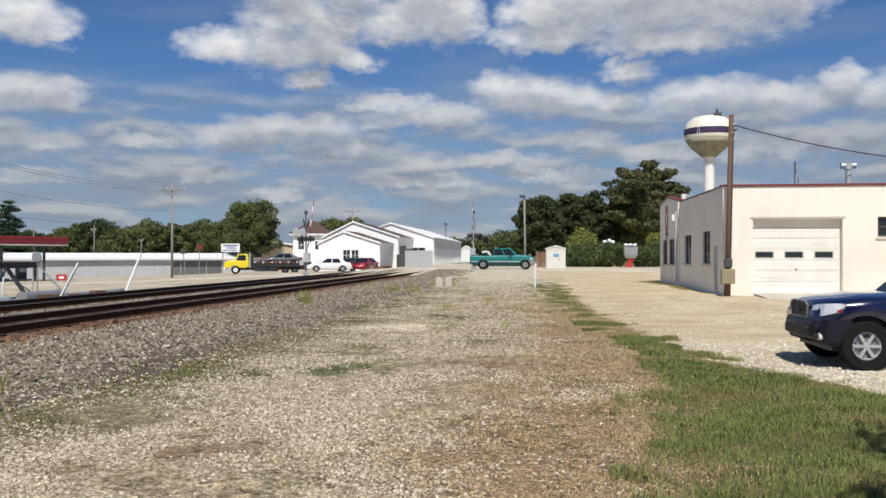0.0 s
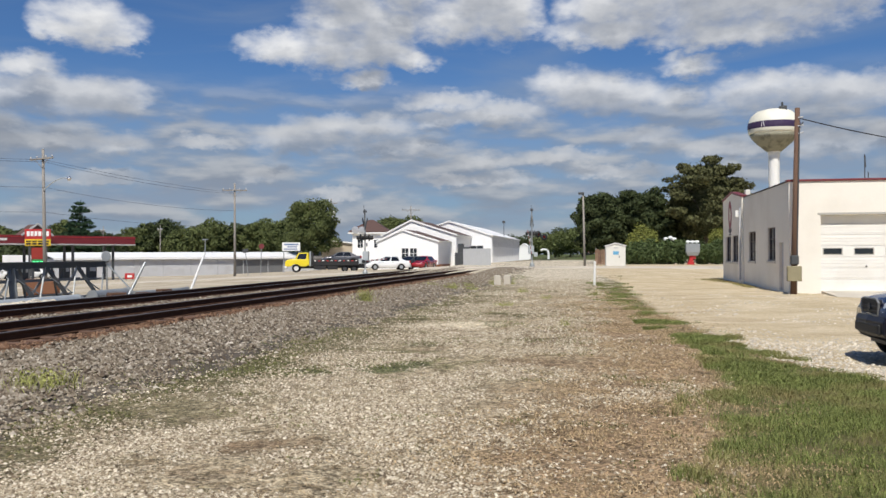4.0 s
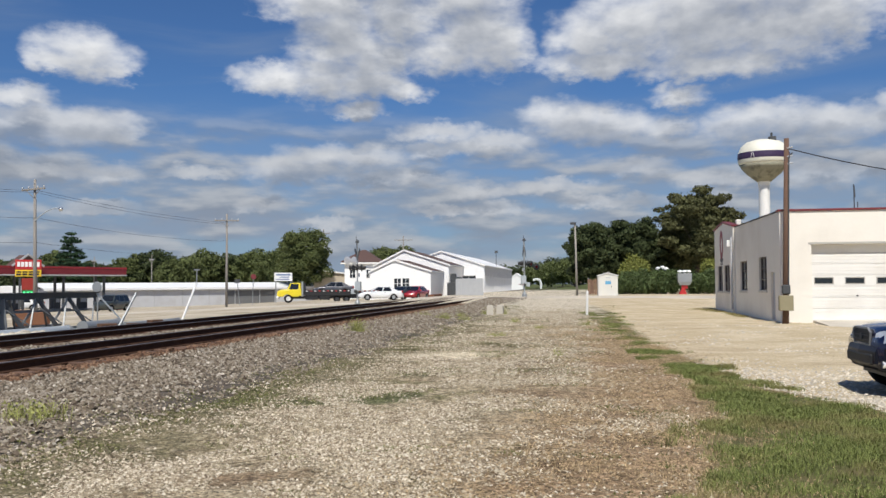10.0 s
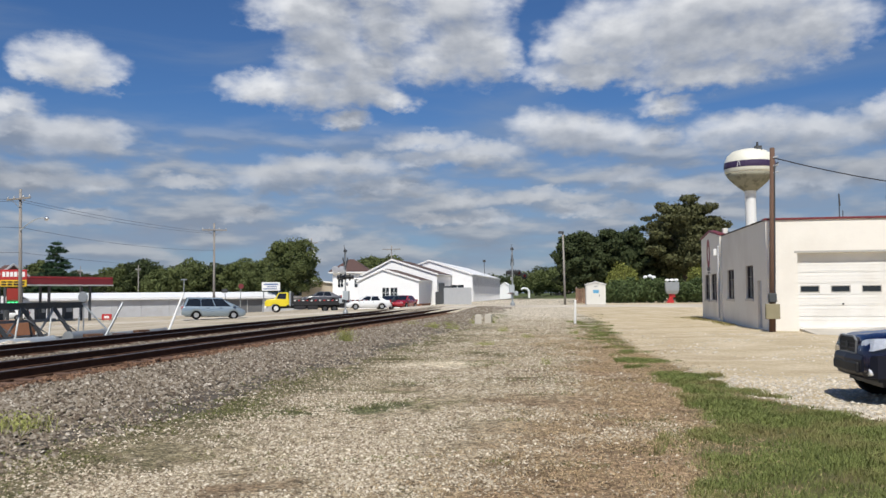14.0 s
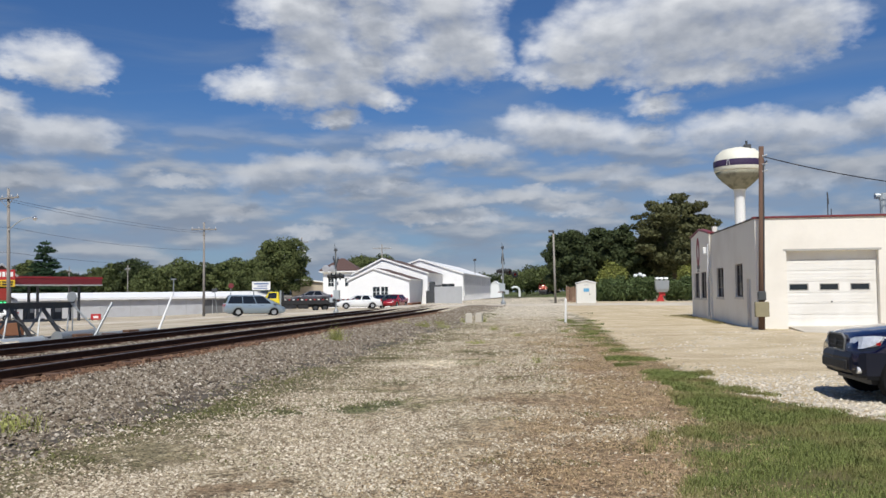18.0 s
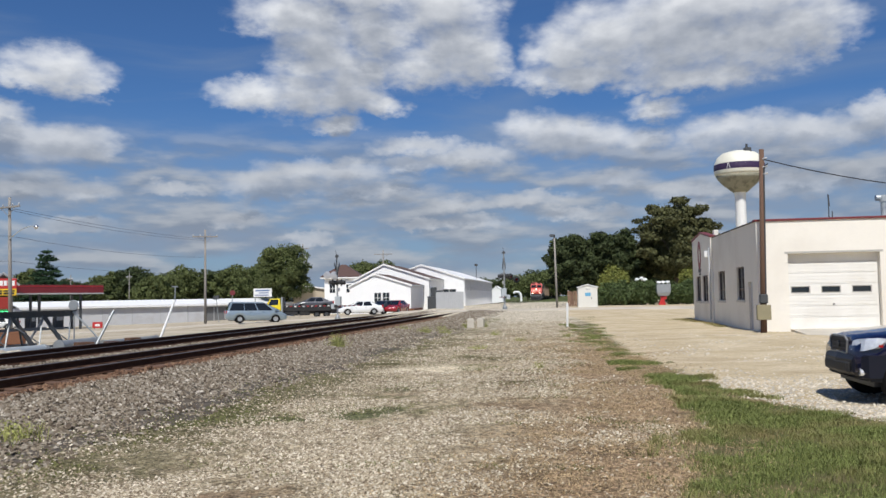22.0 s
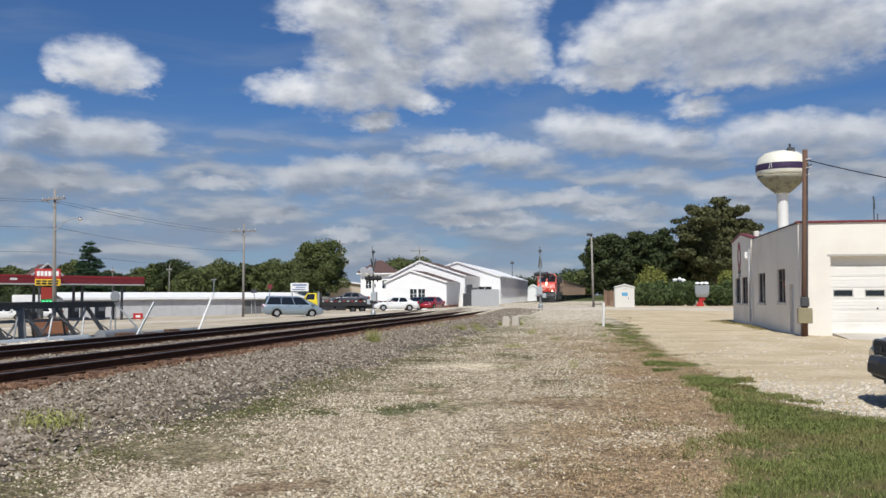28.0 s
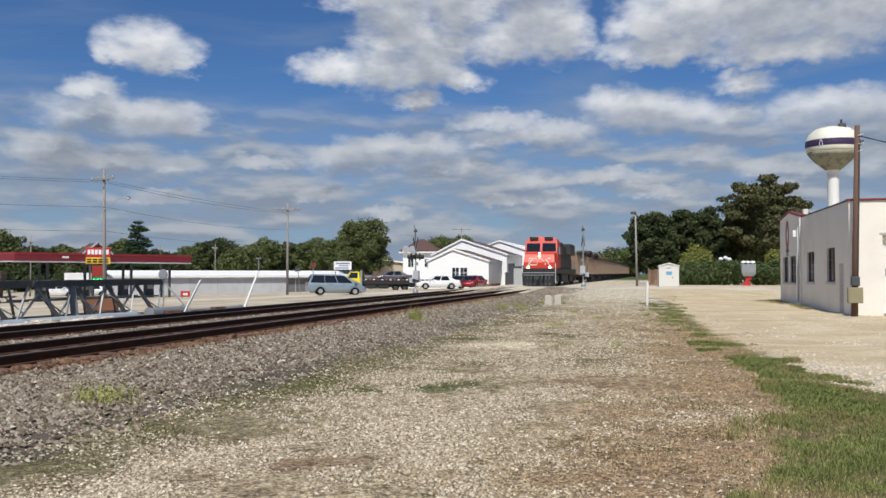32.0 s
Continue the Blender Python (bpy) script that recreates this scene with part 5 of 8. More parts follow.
def stake(x, y, h, material, label, r=0.05, name="marker_post"):
    z = ground_z(x, y)
    p = thing(name, label, "marker post", "marker posts", pose(x, y, z, 1.0, 1.5, 0))
    bm = B()
    tube(bm, (0, 0, -0.3), (0, 0, h), r, r, 10)
    part("post", bm, material, p)
    bm = B()
    lathe(bm, [(r * 1.05, h), (r * 0.8, h + 0.04), (0.005, h + 0.06)], n=10)
    part("cap", bm, material, p)


stake(*by_bearing(-0.62, 46.0), 1.22, M["white_paint"], "white round marker post in patchy grass", 0.06)

LEFT_GATE = gate_arm(LEFT_SIGNAL, 5.6, 1)
RIGHT_GATE = gate_arm(RIGHT_SIGNAL, 5.0, 1)


# ---- buildings beyond the tracks ----
def gable_house(name, label, m, w, d, eave, ridge, wall, roof, over=0.35, base=-0.8, ridge_at=0.5, category="house"):
    """Gabled block, front on local y = 0 from x = 0 to w, running back to y = d."""
    h = thing(name, label, category, m=m)
    xr = w * ridge_at
    bm = B()
    prism(bm, [(0, base), (w, base), (w, eave), (xr, ridge), (0, eave)], "y", 0, 0.2)
    part("front_wall", bm, wall, h)
    bm = B()
    prism(bm, [(0, base), (w, base), (w, eave), (xr, ridge), (0, eave)], "y", d - 0.2, d)
    part("rear_wall", bm, wall, h)
    for a, b in ((0, 0.2), (w - 0.2, w)):
        bm = B()
        box(bm, a, b, 0.2, d - 0.2, base, eave - 0.02)
        part("side_wall", bm, wall, h)
    t = 0.14
    for xa, za, xb, zb in ((-over, eave - over * (ridge - eave) / xr, xr, ridge), (xr, ridge, w + over, eave - over * (ridge - eave) / (w - xr))):
        bm = B()
        prism(bm, [(xa, za + 0.01), (xb, zb + 0.01), (xb, zb + t), (xa, za + t)], "y", -over, d + over)
        r = part("roof", bm, roof, h)
        bm = B()
        prism(bm, [(xa, za - 0.06), (xb, zb - 0.06), (xb, zb + t + 0.02), (xa, za + t + 0.02)], "y", -over - 0.04, -over - 0.004)
        part("rake_board", bm, M["white_paint"], r)
        bm = B()
        xe = xa if za < zb else xb
        ze = min(za, zb)
        box(bm, xe - 0.04, xe + 0.04, -over, d + over, ze - 0.04, ze + t - 0.02)
        part("gutter", bm, M["white_paint"], r)
    return h


def house_window(parent, x0, x1, z0, z1, y=0.0, bars=2):
    w = thing("window", "", "")
    w.parent = parent
    bm = B()
    box(bm, x0, x1, y - 0.02, y - 0.003, z0, z1)
    part("pane", bm, M["glass"], w)
    bm = B()
    t = 0.05
    for a, b, c, d in ((x0 - t, x1 + t, z0 - t, z0), (x0 - t, x1 + t, z1, z1 + t), (x0 - t, x0, z0, z1), (x1, x1 + t, z0, z1)):
        box(bm, a, b, y - 0.05, y - 0.002, c, d)
    for i in range(1, bars):
        zz = z0 + (z1 - z0) * i / bars
        box(bm, x0, x1, y - 0.035, y - 0.021, zz - 0.025, zz + 0.025)
    xm = (x0 + x1) / 2
    box(bm, xm - 0.025, xm + 0.025, y - 0.036, y - 0.022, z0, z1)
    part("window_frame", bm, M["white_paint"], w)


def houses():
    # white gabled house with a lower annex in front
    an = gable_house("house_annex", "white clapboard annex with brown shingle roof", pose(-26.4, 97.4, 0), 7.35, 8.0, 3.2, 4.55, M["white_siding"], M["shingle"], 0.14, ridge_at=0.41)
    for a in (2.98, 3.98):
        house_window(an, a, a + 0.80, 1.2, 2.4)
    bm = B()
    box(bm, 6.9, 7.75, -0.4, 5.5, -0.8, 0.5, 0.02)
    part("planter_wall", bm, M["brick_rust"], an, "low rust-brown wall")
    hs = gable_house("house", "white gabled house with brown shingle roof", pose(-28.0, 105.6, 0), 9.7, 12.0, 4.1, 6.0, M["white_siding"], M["shingle"], 0.16, ridge_at=0.4)
    bm = B()
    box(bm, 9.70, 9.76, 1.6, 2.7, 0.2, 2.4, 0.01)
    part("side_door", bm, M["dark_steel"], hs)
    # dark machinery beside the house
    mc = thing("dark_machine", "dark machinery standing beside the white house", "machine", m=pose(-17.3, 104.0, 0))
    for k, (a, c, d2, zz) in enumerate(((-0.8, 0.5, 0.9, 1.9), (0.1, 0.9, 0.7, 2.6), (-0.5, 0.2, 0.3, 3.0))):
        bm = B()
        box(bm, a, c, -d2, d2, 0.0 if k < 2 else 1.8, zz, 0.06)
        part("housing", bm, M["dark_steel"], mc)
    # long white metal building
    mb = gable_house("metal_building", "long white corrugated metal building", pose(-27.4, 117.0, 0, 0, 0, 0.5), 12.1, 43.0, 4.25, 6.25, M["white_metal"], M["roof_white"], 0.15, ridge_at=0.5, category="warehouse")
    for i in range(43):
        bm = B()
        box(bm, 12.102, 12.14, 0.5 + i, 0.62 + i, -0.5, 4.2)
        part("rib", bm, M["white_metal"], mb)
    # eave's shadow on the side wall, painted as grey sheets with a jagged lower edge
    for i in range(42):
        bm = B()
        low_edge = 2.75 + 0.25 * math.sin(i * 2.3) * math.sin(i * 0.7 + 1)
        box(bm, 12.103, 12.125, 0.64 + i, 1.48 + i, low_edge, 4.2)
        part("upper_sheet", bm, M["grey_wall"], mb, "grey sheet standing in for the eave's shadow on the siding")
    house_window(mb, 9.0, 10.9, 2.45, 2.85, 0.0, 1)
    bm = B()
    tube(bm, (11.0, 26, 4.3), (11.0, 26, 7.0), 0.05, n=8)
    box(bm, 10.75, 11.25, 25.8, 26.2, 6.9, 7.3, 0.03)
    part("roof_light_pole", bm, M["dark_steel"], mb)
    # hip-roofed house behind
    hx, hy = by_bearing(-16.85, 128)
    z = ground_z(hx, hy)
    hh = thing("hip_roof_house", "tall white house with a brown hipped roof", "house", m=pose(hx, hy, z, 0, 0, 8))
    for a, b, c, d in ((0, 5.0, 0, 0.25), (0, 5.0, 6.75, 7.0), (0, 0.25, 0.25, 6.75), (4.75, 5.0, 0.25, 6.75)):
        bm = B()
        box(bm, a, b, c, d, -0.8, 5.6)
        part("wall", bm, M["white_siding"], hh)
    bm = B()
    loft(bm, [[(-0.5, -0.5, 5.5), (5.5, -0.5, 5.5), (5.5, 7.5, 5.5), (-0.5, 7.5, 5.5)], [(-0.5, -0.5, 5.65), (5.5, -0.5, 5.65), (5.5, 7.5, 5.65), (-0.5, 7.5, 5.65)],
              [(2.2, 3.0, 7.5), (2.8, 3.0, 7.5), (2.8, 4.0, 7.5), (2.2, 4.0, 7.5)]])
    part("roof", bm, M["shingle_red"], hh)
    bm = B()
    box(bm, -0.55, 5.55, -0.55, 7.55, 5.3, 5.495)
    part("eave_board", bm, M["white_paint"], hh)
    for a, zz in ((0.8, 3.2), (3.3, 3.2)):
        house_window(hh, a, a + 0.8, zz, zz + 1.2)
    # low tan shed between the trees and the house
    sx, sy = by_bearing(-18.9, 133)
    gable_house("tan_shed", "tan wooden shed with a pale sloping roof", pose(sx, sy, -0.6, 0, 0, 15), 7.5, 9, 3.7, 4.5, M["tan_wall"], M["roof_tan"], 0.3, ridge_at=0.1, category="shed")
    # grey board fence by the house
    f0, f1 = Vector((*by_bearing(-9.35, 92), 0)), Vector((*by_bearing(-7.55, 90), 0))
    fe = thing("board_fence", "grey board fence beside the white house", "fence", m=pose(f0.x, f0.y, 0))
    d = f1 - f0
    n = 14
    for i in range(n):
        a, b = d * (i / n), d * ((i + 0.94) / n)
        bm = B()
        bar(bm, (a.x, a.y, 1.3), (b.x, b.y, 1.3), 0.03, 2.0)
        part("board", bm, M["grey_fence"], fe)
    for i in range(3):
        a = d * (i / 2)
        bm = B()
        tube(bm, (a.x, a.y + 0.08, -0.2), (a.x, a.y + 0.08, 2.25), 0.06, n=8)
        part("post", bm, M["grey_fence"], fe)
    # long low building with a white roof
    a0, a1 = Vector((*by_bearing(-35.3, 119.2), 0)), Vector((*by_bearing(-17.2, 136), 0))
    L = (a1 - a0).length
    yaw = math.degrees(math.atan2(a1.y - a0.y, a1.x - a0.x))
    lb = thing("long_low_building", "long low grey building with a white metal roof", "storage building", m=pose(a0.x, a0.y, -1.2, 0, 0, yaw))
    bm = B()
    wall_with_holes(bm, "y", 0, 0.25, 0, L, -0.4, 2.55, [(L * 0.56, L * 0.74, 0.0, 2.2)])
    part("front_wall", bm, M["grey_wall"], lb)
    bm = B()
    box(bm, 0, L, 10.8, 11, -0.4, 2.55)
    box(bm, 0, 0.25, 0.25, 10.8, -0.4, 2.55)
    box(bm, L - 0.25, L, 0.25, 10.8, -0.4, 2.55)
    part("rear_wall", bm, M["grey_wall"], lb)
    bm = B()
    prism(bm, [(-0.4, 2.5), (5.5, 3.22), (11.4, 2.5), (11.4, 2.64), (5.5, 3.36), (-0.4, 2.64)], "x", -0.4, L + 0.4)
    part("roof", bm, M["roof_white"], lb)
    bm = B()
    box(bm, -0.4, L + 0.4, -0.46, -0.404, 2.36, 2.66)
    part("fascia", bm, M["roof_white"], lb)
    bm = B()
    box(bm, L * 0.56 + 0.03, L * 0.74 - 0.03, 0.12, 0.17, 0.0, 2.18)
    part("roller_door", bm, M["roller_grey"], lb, "dark grey roller door")
    for i in range(11):
        bm = B()
        box(bm, L * (i + 0.5) / 11 - 0.05, L * (i + 0.5) / 11 + 0.05, -0.06, -0.003, -0.2, 2.5)
        part("downpipe", bm, M["grey_fence"], lb)
    # sign board behind the flatbed truck
    bx, by = by_bearing(-20.9, 118)
    sb = thing("sign_board", "white roadside sign board with blue lettering", "sign", m=pose(bx, by, ground_z(bx, by), 0, 0, 20))
    bm = B()
    box(bm, -1.22, 1.22, -0.12, 0.12, 2.9, 4.05, 0.02)
    part("panel", bm, M["white_paint"], sb)
    for k, (u, w, zz, hgt) in enumerate(((0, 1.9, 3.66, 0.22), (0.15, 1.3, 3.38, 0.14), (-0.1, 1.8, 3.08, 0.14))):
        bm = B()
        box(bm, u - w / 2, u + w / 2, -0.135, -0.121, zz, zz + hgt)
        part("text_bar", bm, M["blue_grey"], sb)
    for u in (-1.0, 1.0):
        bm = B()
        tube(bm, (u, 0, -0.3), (u, 0, 2.9), 0.07, n=8)
        part("post", bm, M["steel"], sb)


def street_sign(x, y, h, label, lean):
    z = ground_z(x, y)
    s = thing("street_sign", label, "sign", "street signs", pose(x, y, z, 0, lean, 24))
    bm = B()
    tube(bm, (0, 0, -0.3), (0, 0, h), 0.04, n=8)
    part("post", bm, M["steel"], s)
    return s


sg = street_sign(*by_bearing(-22.9, 96), 3.1, "red octagonal road sign on a thin post", 2.0)
bm = B()
prism(bm, [(0.30 * math.cos(radians(22.5 + 45 * i)), 3.15 + 0.30 * math.sin(radians(22.5 + 45 * i))) for i in range(8)], "y", -0.06, -0.04)
part("sign_face", bm, M["trim_red"], sg)
sg = street_sign(*by_bearing(-23.7, 95), 2.7, "thin leaning post with a small dark box", -6.0)
bm = B()
box(bm, -0.3, 0.3, -0.1, 0.1, 2.5, 2.9, 0.02)
part("box", bm, M["dark_steel"], sg)

M["roller_grey"] = mat("roller_grey", (0.15, 0.155, 0.16), 0.6, vary=0.1)
M["shingle_red"] = mat("shingle_red", (0.095, 0.055, 0.047), 0.9, vary=0.25, scale=6)
M["roof_tan"] = mat("roof_tan", (0.5, 0.46, 0.36), 0.7)
M["blue_grey"] = mat("blue_grey", (0.16, 0.22, 0.38), 0.5)
houses()


# ---- filling station ----
def station():
    a0, a1 = Vector((*by_bearing(-41.0, 98), 0)), Vector((*by_bearing(-30.7, 110), 0))
    gz0 = -1.2
    L = (a1 - a0).length
    yaw = math.degrees(math.atan2(a1.y - a0.y, a1.x - a0.x))
    c = thing("station_canopy", "dark red filling station canopy on dark posts", "canopy", m=pose(a0.x, a0.y, gz0, 0, 0, yaw))
    bm = B()
    box(bm, 0, L, 0, 3.0, 4.25, 5.17, 0.03)
    part("fascia", bm, M["canopy_red"], c)
    bm = B()
    box(bm, -0.05, L + 0.05, -0.05, 3.05, 4.12, 4.246, 0.02)
    part("lower_edge", bm, M["grey_fence"], c)
    bm = B()
    box(bm, -0.03, L + 0.03, -0.035, 3.03, 4.98, 5.04)
    part("bright_stripe", bm, M["sign_red"], c, "brighter red stripe near the top")
    for u in (0.18, 0.42, 0.64, 0.88):
        for v in (0.7, 2.3):
            bm = B()
            box(bm, u * L - 0.12, u * L + 0.12, v - 0.12, v + 0.12, -0.3, 4.12, 0.02)
            part("post", bm, M["dark_steel"], c)
    bm = B()
    prism(bm, [(L * 0.347, 5.18), (L * 0.487, 5.18), (L * 0.417, 6.35)], "y", -0.3, 1.4)
    part("gable", bm, M["shingle_red"], c, "small brown gabled roof piece")
    bm = B()
    bar(bm, (L * 0.347 - 0.3, -0.36, 5.12), (L * 0.417, -0.36, 6.42), 0.12, 0.18)
    bar(bm, (L * 0.417, -0.36, 6.42), (L * 0.487 + 0.3, -0.36, 5.12), 0.12, 0.18)
    part("gable_trim", bm, M["grey_fence"], c)
    bm = B()
    box(bm, L * 0.235, L * 0.27, -0.025, -0.002, 4.58, 4.82)
    part("lettering", bm, M["white_paint"], c)
    for i, u in enumerate((0.22, 0.45, 0.68, 0.84)):
        q = c.matrix_world @ Vector((u * L, 3.6, 0))
        p = thing("fuel_pump", "dark fuel pump under the canopy", "fuel pump", "fuel pumps", pose(q.x, q.y, gz0, 0, 0, yaw))
        bm = B()
        box(bm, -0.55, 0.55, -0.3, 0.3, 0.0, 1.75, 0.03)
        part("body", bm, M["dark_steel"], p)
        bm = B()
        box(bm, -0.4, 0.4, -0.32, -0.302, 1.05, 1.5)
        part("display", bm, M["grey_fence"], p)
        bm = B()
        box(bm, -0.8, 0.8, -0.5, 0.5, -0.25, 0.0)
        part("island", bm, M["concrete"], p)
    # price sign by the street
    sx, sy = by_bearing(-36.3, 84)
    z = ground_z(sx, sy)
    s = thing("price_sign", "red and yellow filling station price sign", "sign", m=pose(sx, sy, z, 0, 0, 36))
    bm = B()
    box(bm, -1.05, 1.05, -0.2, 0.2, 4.15, 5.05, 0.03)
    part("name_panel", bm, M["sign_red"], s)
    bm = B()
    for k in range(6):
        box(bm, -0.90 + k * 0.31, -0.66 + k * 0.31, -0.225, -0.202, 4.42, 4.86)
    part("name_mark", bm, M["white_paint"], s)
    bm = B()
    box(bm, -1.05, 1.05, -0.2, 0.2, 3.55, 4.14, 0.03)
    p = part("yellow_panel", bm, M["sign_yellow"], s)
    bm = B()
    for k in range(4):
        box(bm, -0.95 + k * 0.48, -0.58 + k * 0.48, -0.225, -0.202, 3.66, 3.82)
        box(bm, -0.95 + k * 0.48, -0.55 + k * 0.48, -0.225, -0.202, 3.9, 4.02)
    part("text_bar", bm, M["black"], p)
    bm = B()
    box(bm, -0.52, 0.52, -0.18, 0.18, 2.35, 3.4, 0.03)
    part("red_panel", bm, M["price_red"], s)
    bm = B()
    box(bm, -0.52, 0.52, -0.18, 0.18, 1.75, 2.34, 0.03)
    p = part("green_panel", bm, M["price_green"], s)
    bm = B()
    for k in range(3):
        box(bm, -0.42 + k * 0.3, -0.22 + k * 0.3, -0.2, -0.182, 1.9, 2.2)
    part("digit_bar", bm, M["lamp_green"], p)
    for u in (-0.68, 0.68):
        bm = B()
        box(bm, u - 0.09, u + 0.09, -0.1, 0.1, -0.4, 4.15)
        part("post", bm, M["dark_steel"], s)
    # low store block and ice boxes seen below the canopy
    q = by_bearing(-43.9, 112)
    st = thing("station_store", "brown brick filling station store", "shop", m=pose(*q, -1.2, 0, 0, 38))
    bm = B()
    box(bm, -14, 4, 0, 9, -0.4, 2.4)
    part("wall", bm, M["brick_rust"], st)
    bm = B()
    box(bm, -14.4, 4.4, -0.4, 9.4, 2.404, 3.0, 0.05)
    part("roof", bm, M["shingle_red"], st)
    q0 = Vector((*by_bearing(-37.4, 112), 0))
    tr = thing("white_trailer", "low white box trailer parked behind the canopy", "trailer", m=pose(q0.x, q0.y, -1.2, 0, 0, 37.4))
    bm = B()
    box(bm, -1.6, 1.6, -0.9, 0.9, 2.1, 3.0, 0.04)
    part("box", bm, M["white_metal"], tr)
    bm = B()
    box(bm, -1.5, 1.5, -0.7, 0.7, 0.5, 2.096, 0.03)
    part("chassis", bm, M["dark_steel"], tr)
    for u in (-0.9, 0.9):
        bm = B()
        lathe(bm, [(0.05, -0.75), (0.45, -0.75), (0.45, 0.75), (0.05, 0.75)], "y", 16, (u, 0, 0.45))
        part("wheel", bm, M["rubber"], tr)


M["price_red"] = mat("price_red", (0.28, 0.03, 0.02), 0.4)
M["price_green"] = mat("price_green", (0.02, 0.20, 0.05), 0.4)
M["lamp_green"] = mat("lamp_green", (0.1, 0.9, 0.3), 0.4, emit=1.2)
station()


# ---- steel lying by the track ----
def trusses():
    def frame_unit(m, L, label, seed, bays):
        """A lattice frame: plated top chords, leaning struts of wide plate and thin angle, braces and feet."""
        t = thing("steel_truss", label, "steel truss", "steel trusses", m)
        rnd = random.Random(seed)
        for yy in (0, 1.15):
            bm = B()
            box(bm, -0.1, L + 0.1, yy - 0.03, yy + 0.03, 1.26, 1.47)
            box(bm, -0.1, L + 0.1, yy - 0.16, yy + 0.16, 1.47, 1.50)
            part("top_chord", bm, M["truss_dark"], t)
            bm = B()
            bar(bm, (0, yy, 0.80), (L, yy, 0.80), 0.04, 0.05)
            part("side_rail", bm, M["truss_grey"], t)
        for i in range(bays):
            xa, xm, xb = L * i / bays, L * (i + 0.5) / bays, L * (i + 1) / bays
            for yy, off in ((0, -0.38), (1.15, 0.38)):
                j = rnd.uniform(-0.06, 0.06)
                bm = B()
                bar(bm, (xa + 0.05, yy, 1.30), (xm - 0.08 + j, yy + off, 0.05), 0.05, 0.15)
                part("strut", bm, M["truss_dark"], t, "dark plate strut")
                bm = B()
                bar(bm, (xb - 0.05, yy, 1.30), (xm + 0.10 + j, yy + off, 0.05), 0.05, 0.08)
                part("strut", bm, M["truss_light"] if (i + (yy > 0)) % 3 else M["truss_grey"], t)
                bm = B()
                bar(bm, (xa + 0.1, yy + off * 0.4, 0.90), (xm + 0.22, yy + off * 0.8, 0.30), 0.03, 0.035)
                part("brace", bm, M["truss_light"] if rnd.random() < 0.5 else M["truss_grey"], t)
                bm = B()
                box(bm, xm - 0.18, xm + 0.2, yy + off - 0.12, yy + off + 0.12, 0.0, 0.10, 0.01)
                part("foot", bm, M["truss_dark"], t)
            bm = B()
            bar(bm, (xm, 0.0, 1.30), (xm + rnd.uniform(-0.1, 0.1), 1.15, 1.30), 0.05, 0.05)
            part("cross_tie", bm, M["truss_grey"], t)
            if i % 3 == 1:
                bm = B()
                bar(bm, (xa, 0.02, 1.30), (xa + 0.05, -0.1, 0.02), 0.05, 0.26)
                part("upright", bm, M["truss_grey"], t)
        for yy in (-0.38, 1.53):
            bm = B()
            bar(bm, (0.1, yy, 0.14), (L - 0.1, yy, 0.14), 0.10, 0.08)
            part("bottom_chord", bm, M["truss_grey"], t)
        return t

    x, y = -20.6, 20.0
    for L, o, lab in ((4.4, 0.0, "grey lattice steel truss lying upside down"), (7.6, 4.7, "dark grey lattice steel truss on diagonal struts")):
        z = ground_z(x, y + o)
        frame_unit(pose(x, y + o, z, 0, 0, 90), L, lab, int(L * 10), 2 if L < 5 else 4)
    # round disc at the truss's end
    d = thing("steel_disc", "round grey steel disc on a truss end", "steel disc", m=pose(-20.9, 32.9, 1.60))
    bm = B()
    lathe(bm, [(0.02, -0.03), (0.21, -0.03), (0.23, 0.0), (0.21, 0.03), (0.02, 0.03)], "y", 20, (0, 0, 0.1))
    part("disc", bm, M["steel"], d)
    bm = B()
    tube(bm, (0, 0.05, -1.75), (0, 0.05, 0.1), 0.03, n=8)
    part("stem", bm, M["steel"], d)
    # loose pipes and tanks on the ground
    rnd = random.Random(5)
    for k, (px, py, yaw, L, r, mt) in enumerate(((-18.6, 19.5, 92, 5.0, 0.16, "galvanised"), (-18.9, 24.5, 86, 6.2, 0.17, "galvanised"), (-19.2, 30.5, 93, 2.6, 0.2, "steel"), (-19.0, 34.2, 90, 4.4, 0.13, "steel"), (-19.5, 27, 75, 3.0, 0.12, "galvanised"))):
        p = thing("steel_pipe", "grey steel pipe lying on gravel", "pipe", "loose pipes", pose(px, py, ground_z(px, py) + r, 0, 0, yaw))
        bm = B()
        tube(bm, (-L / 2, 0, 0), (L / 2, 0, 0), r, n=14)
        part("tube", bm, M[mt], p, smooth=False)
        for u in (-L / 2, L / 2):
            bm = B()
            tube(bm, (u - 0.03, 0, 0), (u + 0.03, 0, 0), r * 1.15, n=14)
            part("flange", bm, M["steel"], p)
    for k, (px, py, s) in enumerate(((-18.3, 29.5, 0.32), (-18.2, 31.2, 0.26), (-18.5, 33.4, 0.3), (-20.0, 22.0, 0.34), (-19.6, 18.6, 0.4))):
        b = thing("timber_block", "dark timber block under loose steel", "timber", "timber blocks", pose(px, py, ground_z(px, py), 0, 0, rnd.uniform(0, 90)))
        bm = B()
        box(bm, -s, s, -s * 0.6, s * 0.6, -0.02, s, 0.02)
        part("block", bm, M["tie"], b)
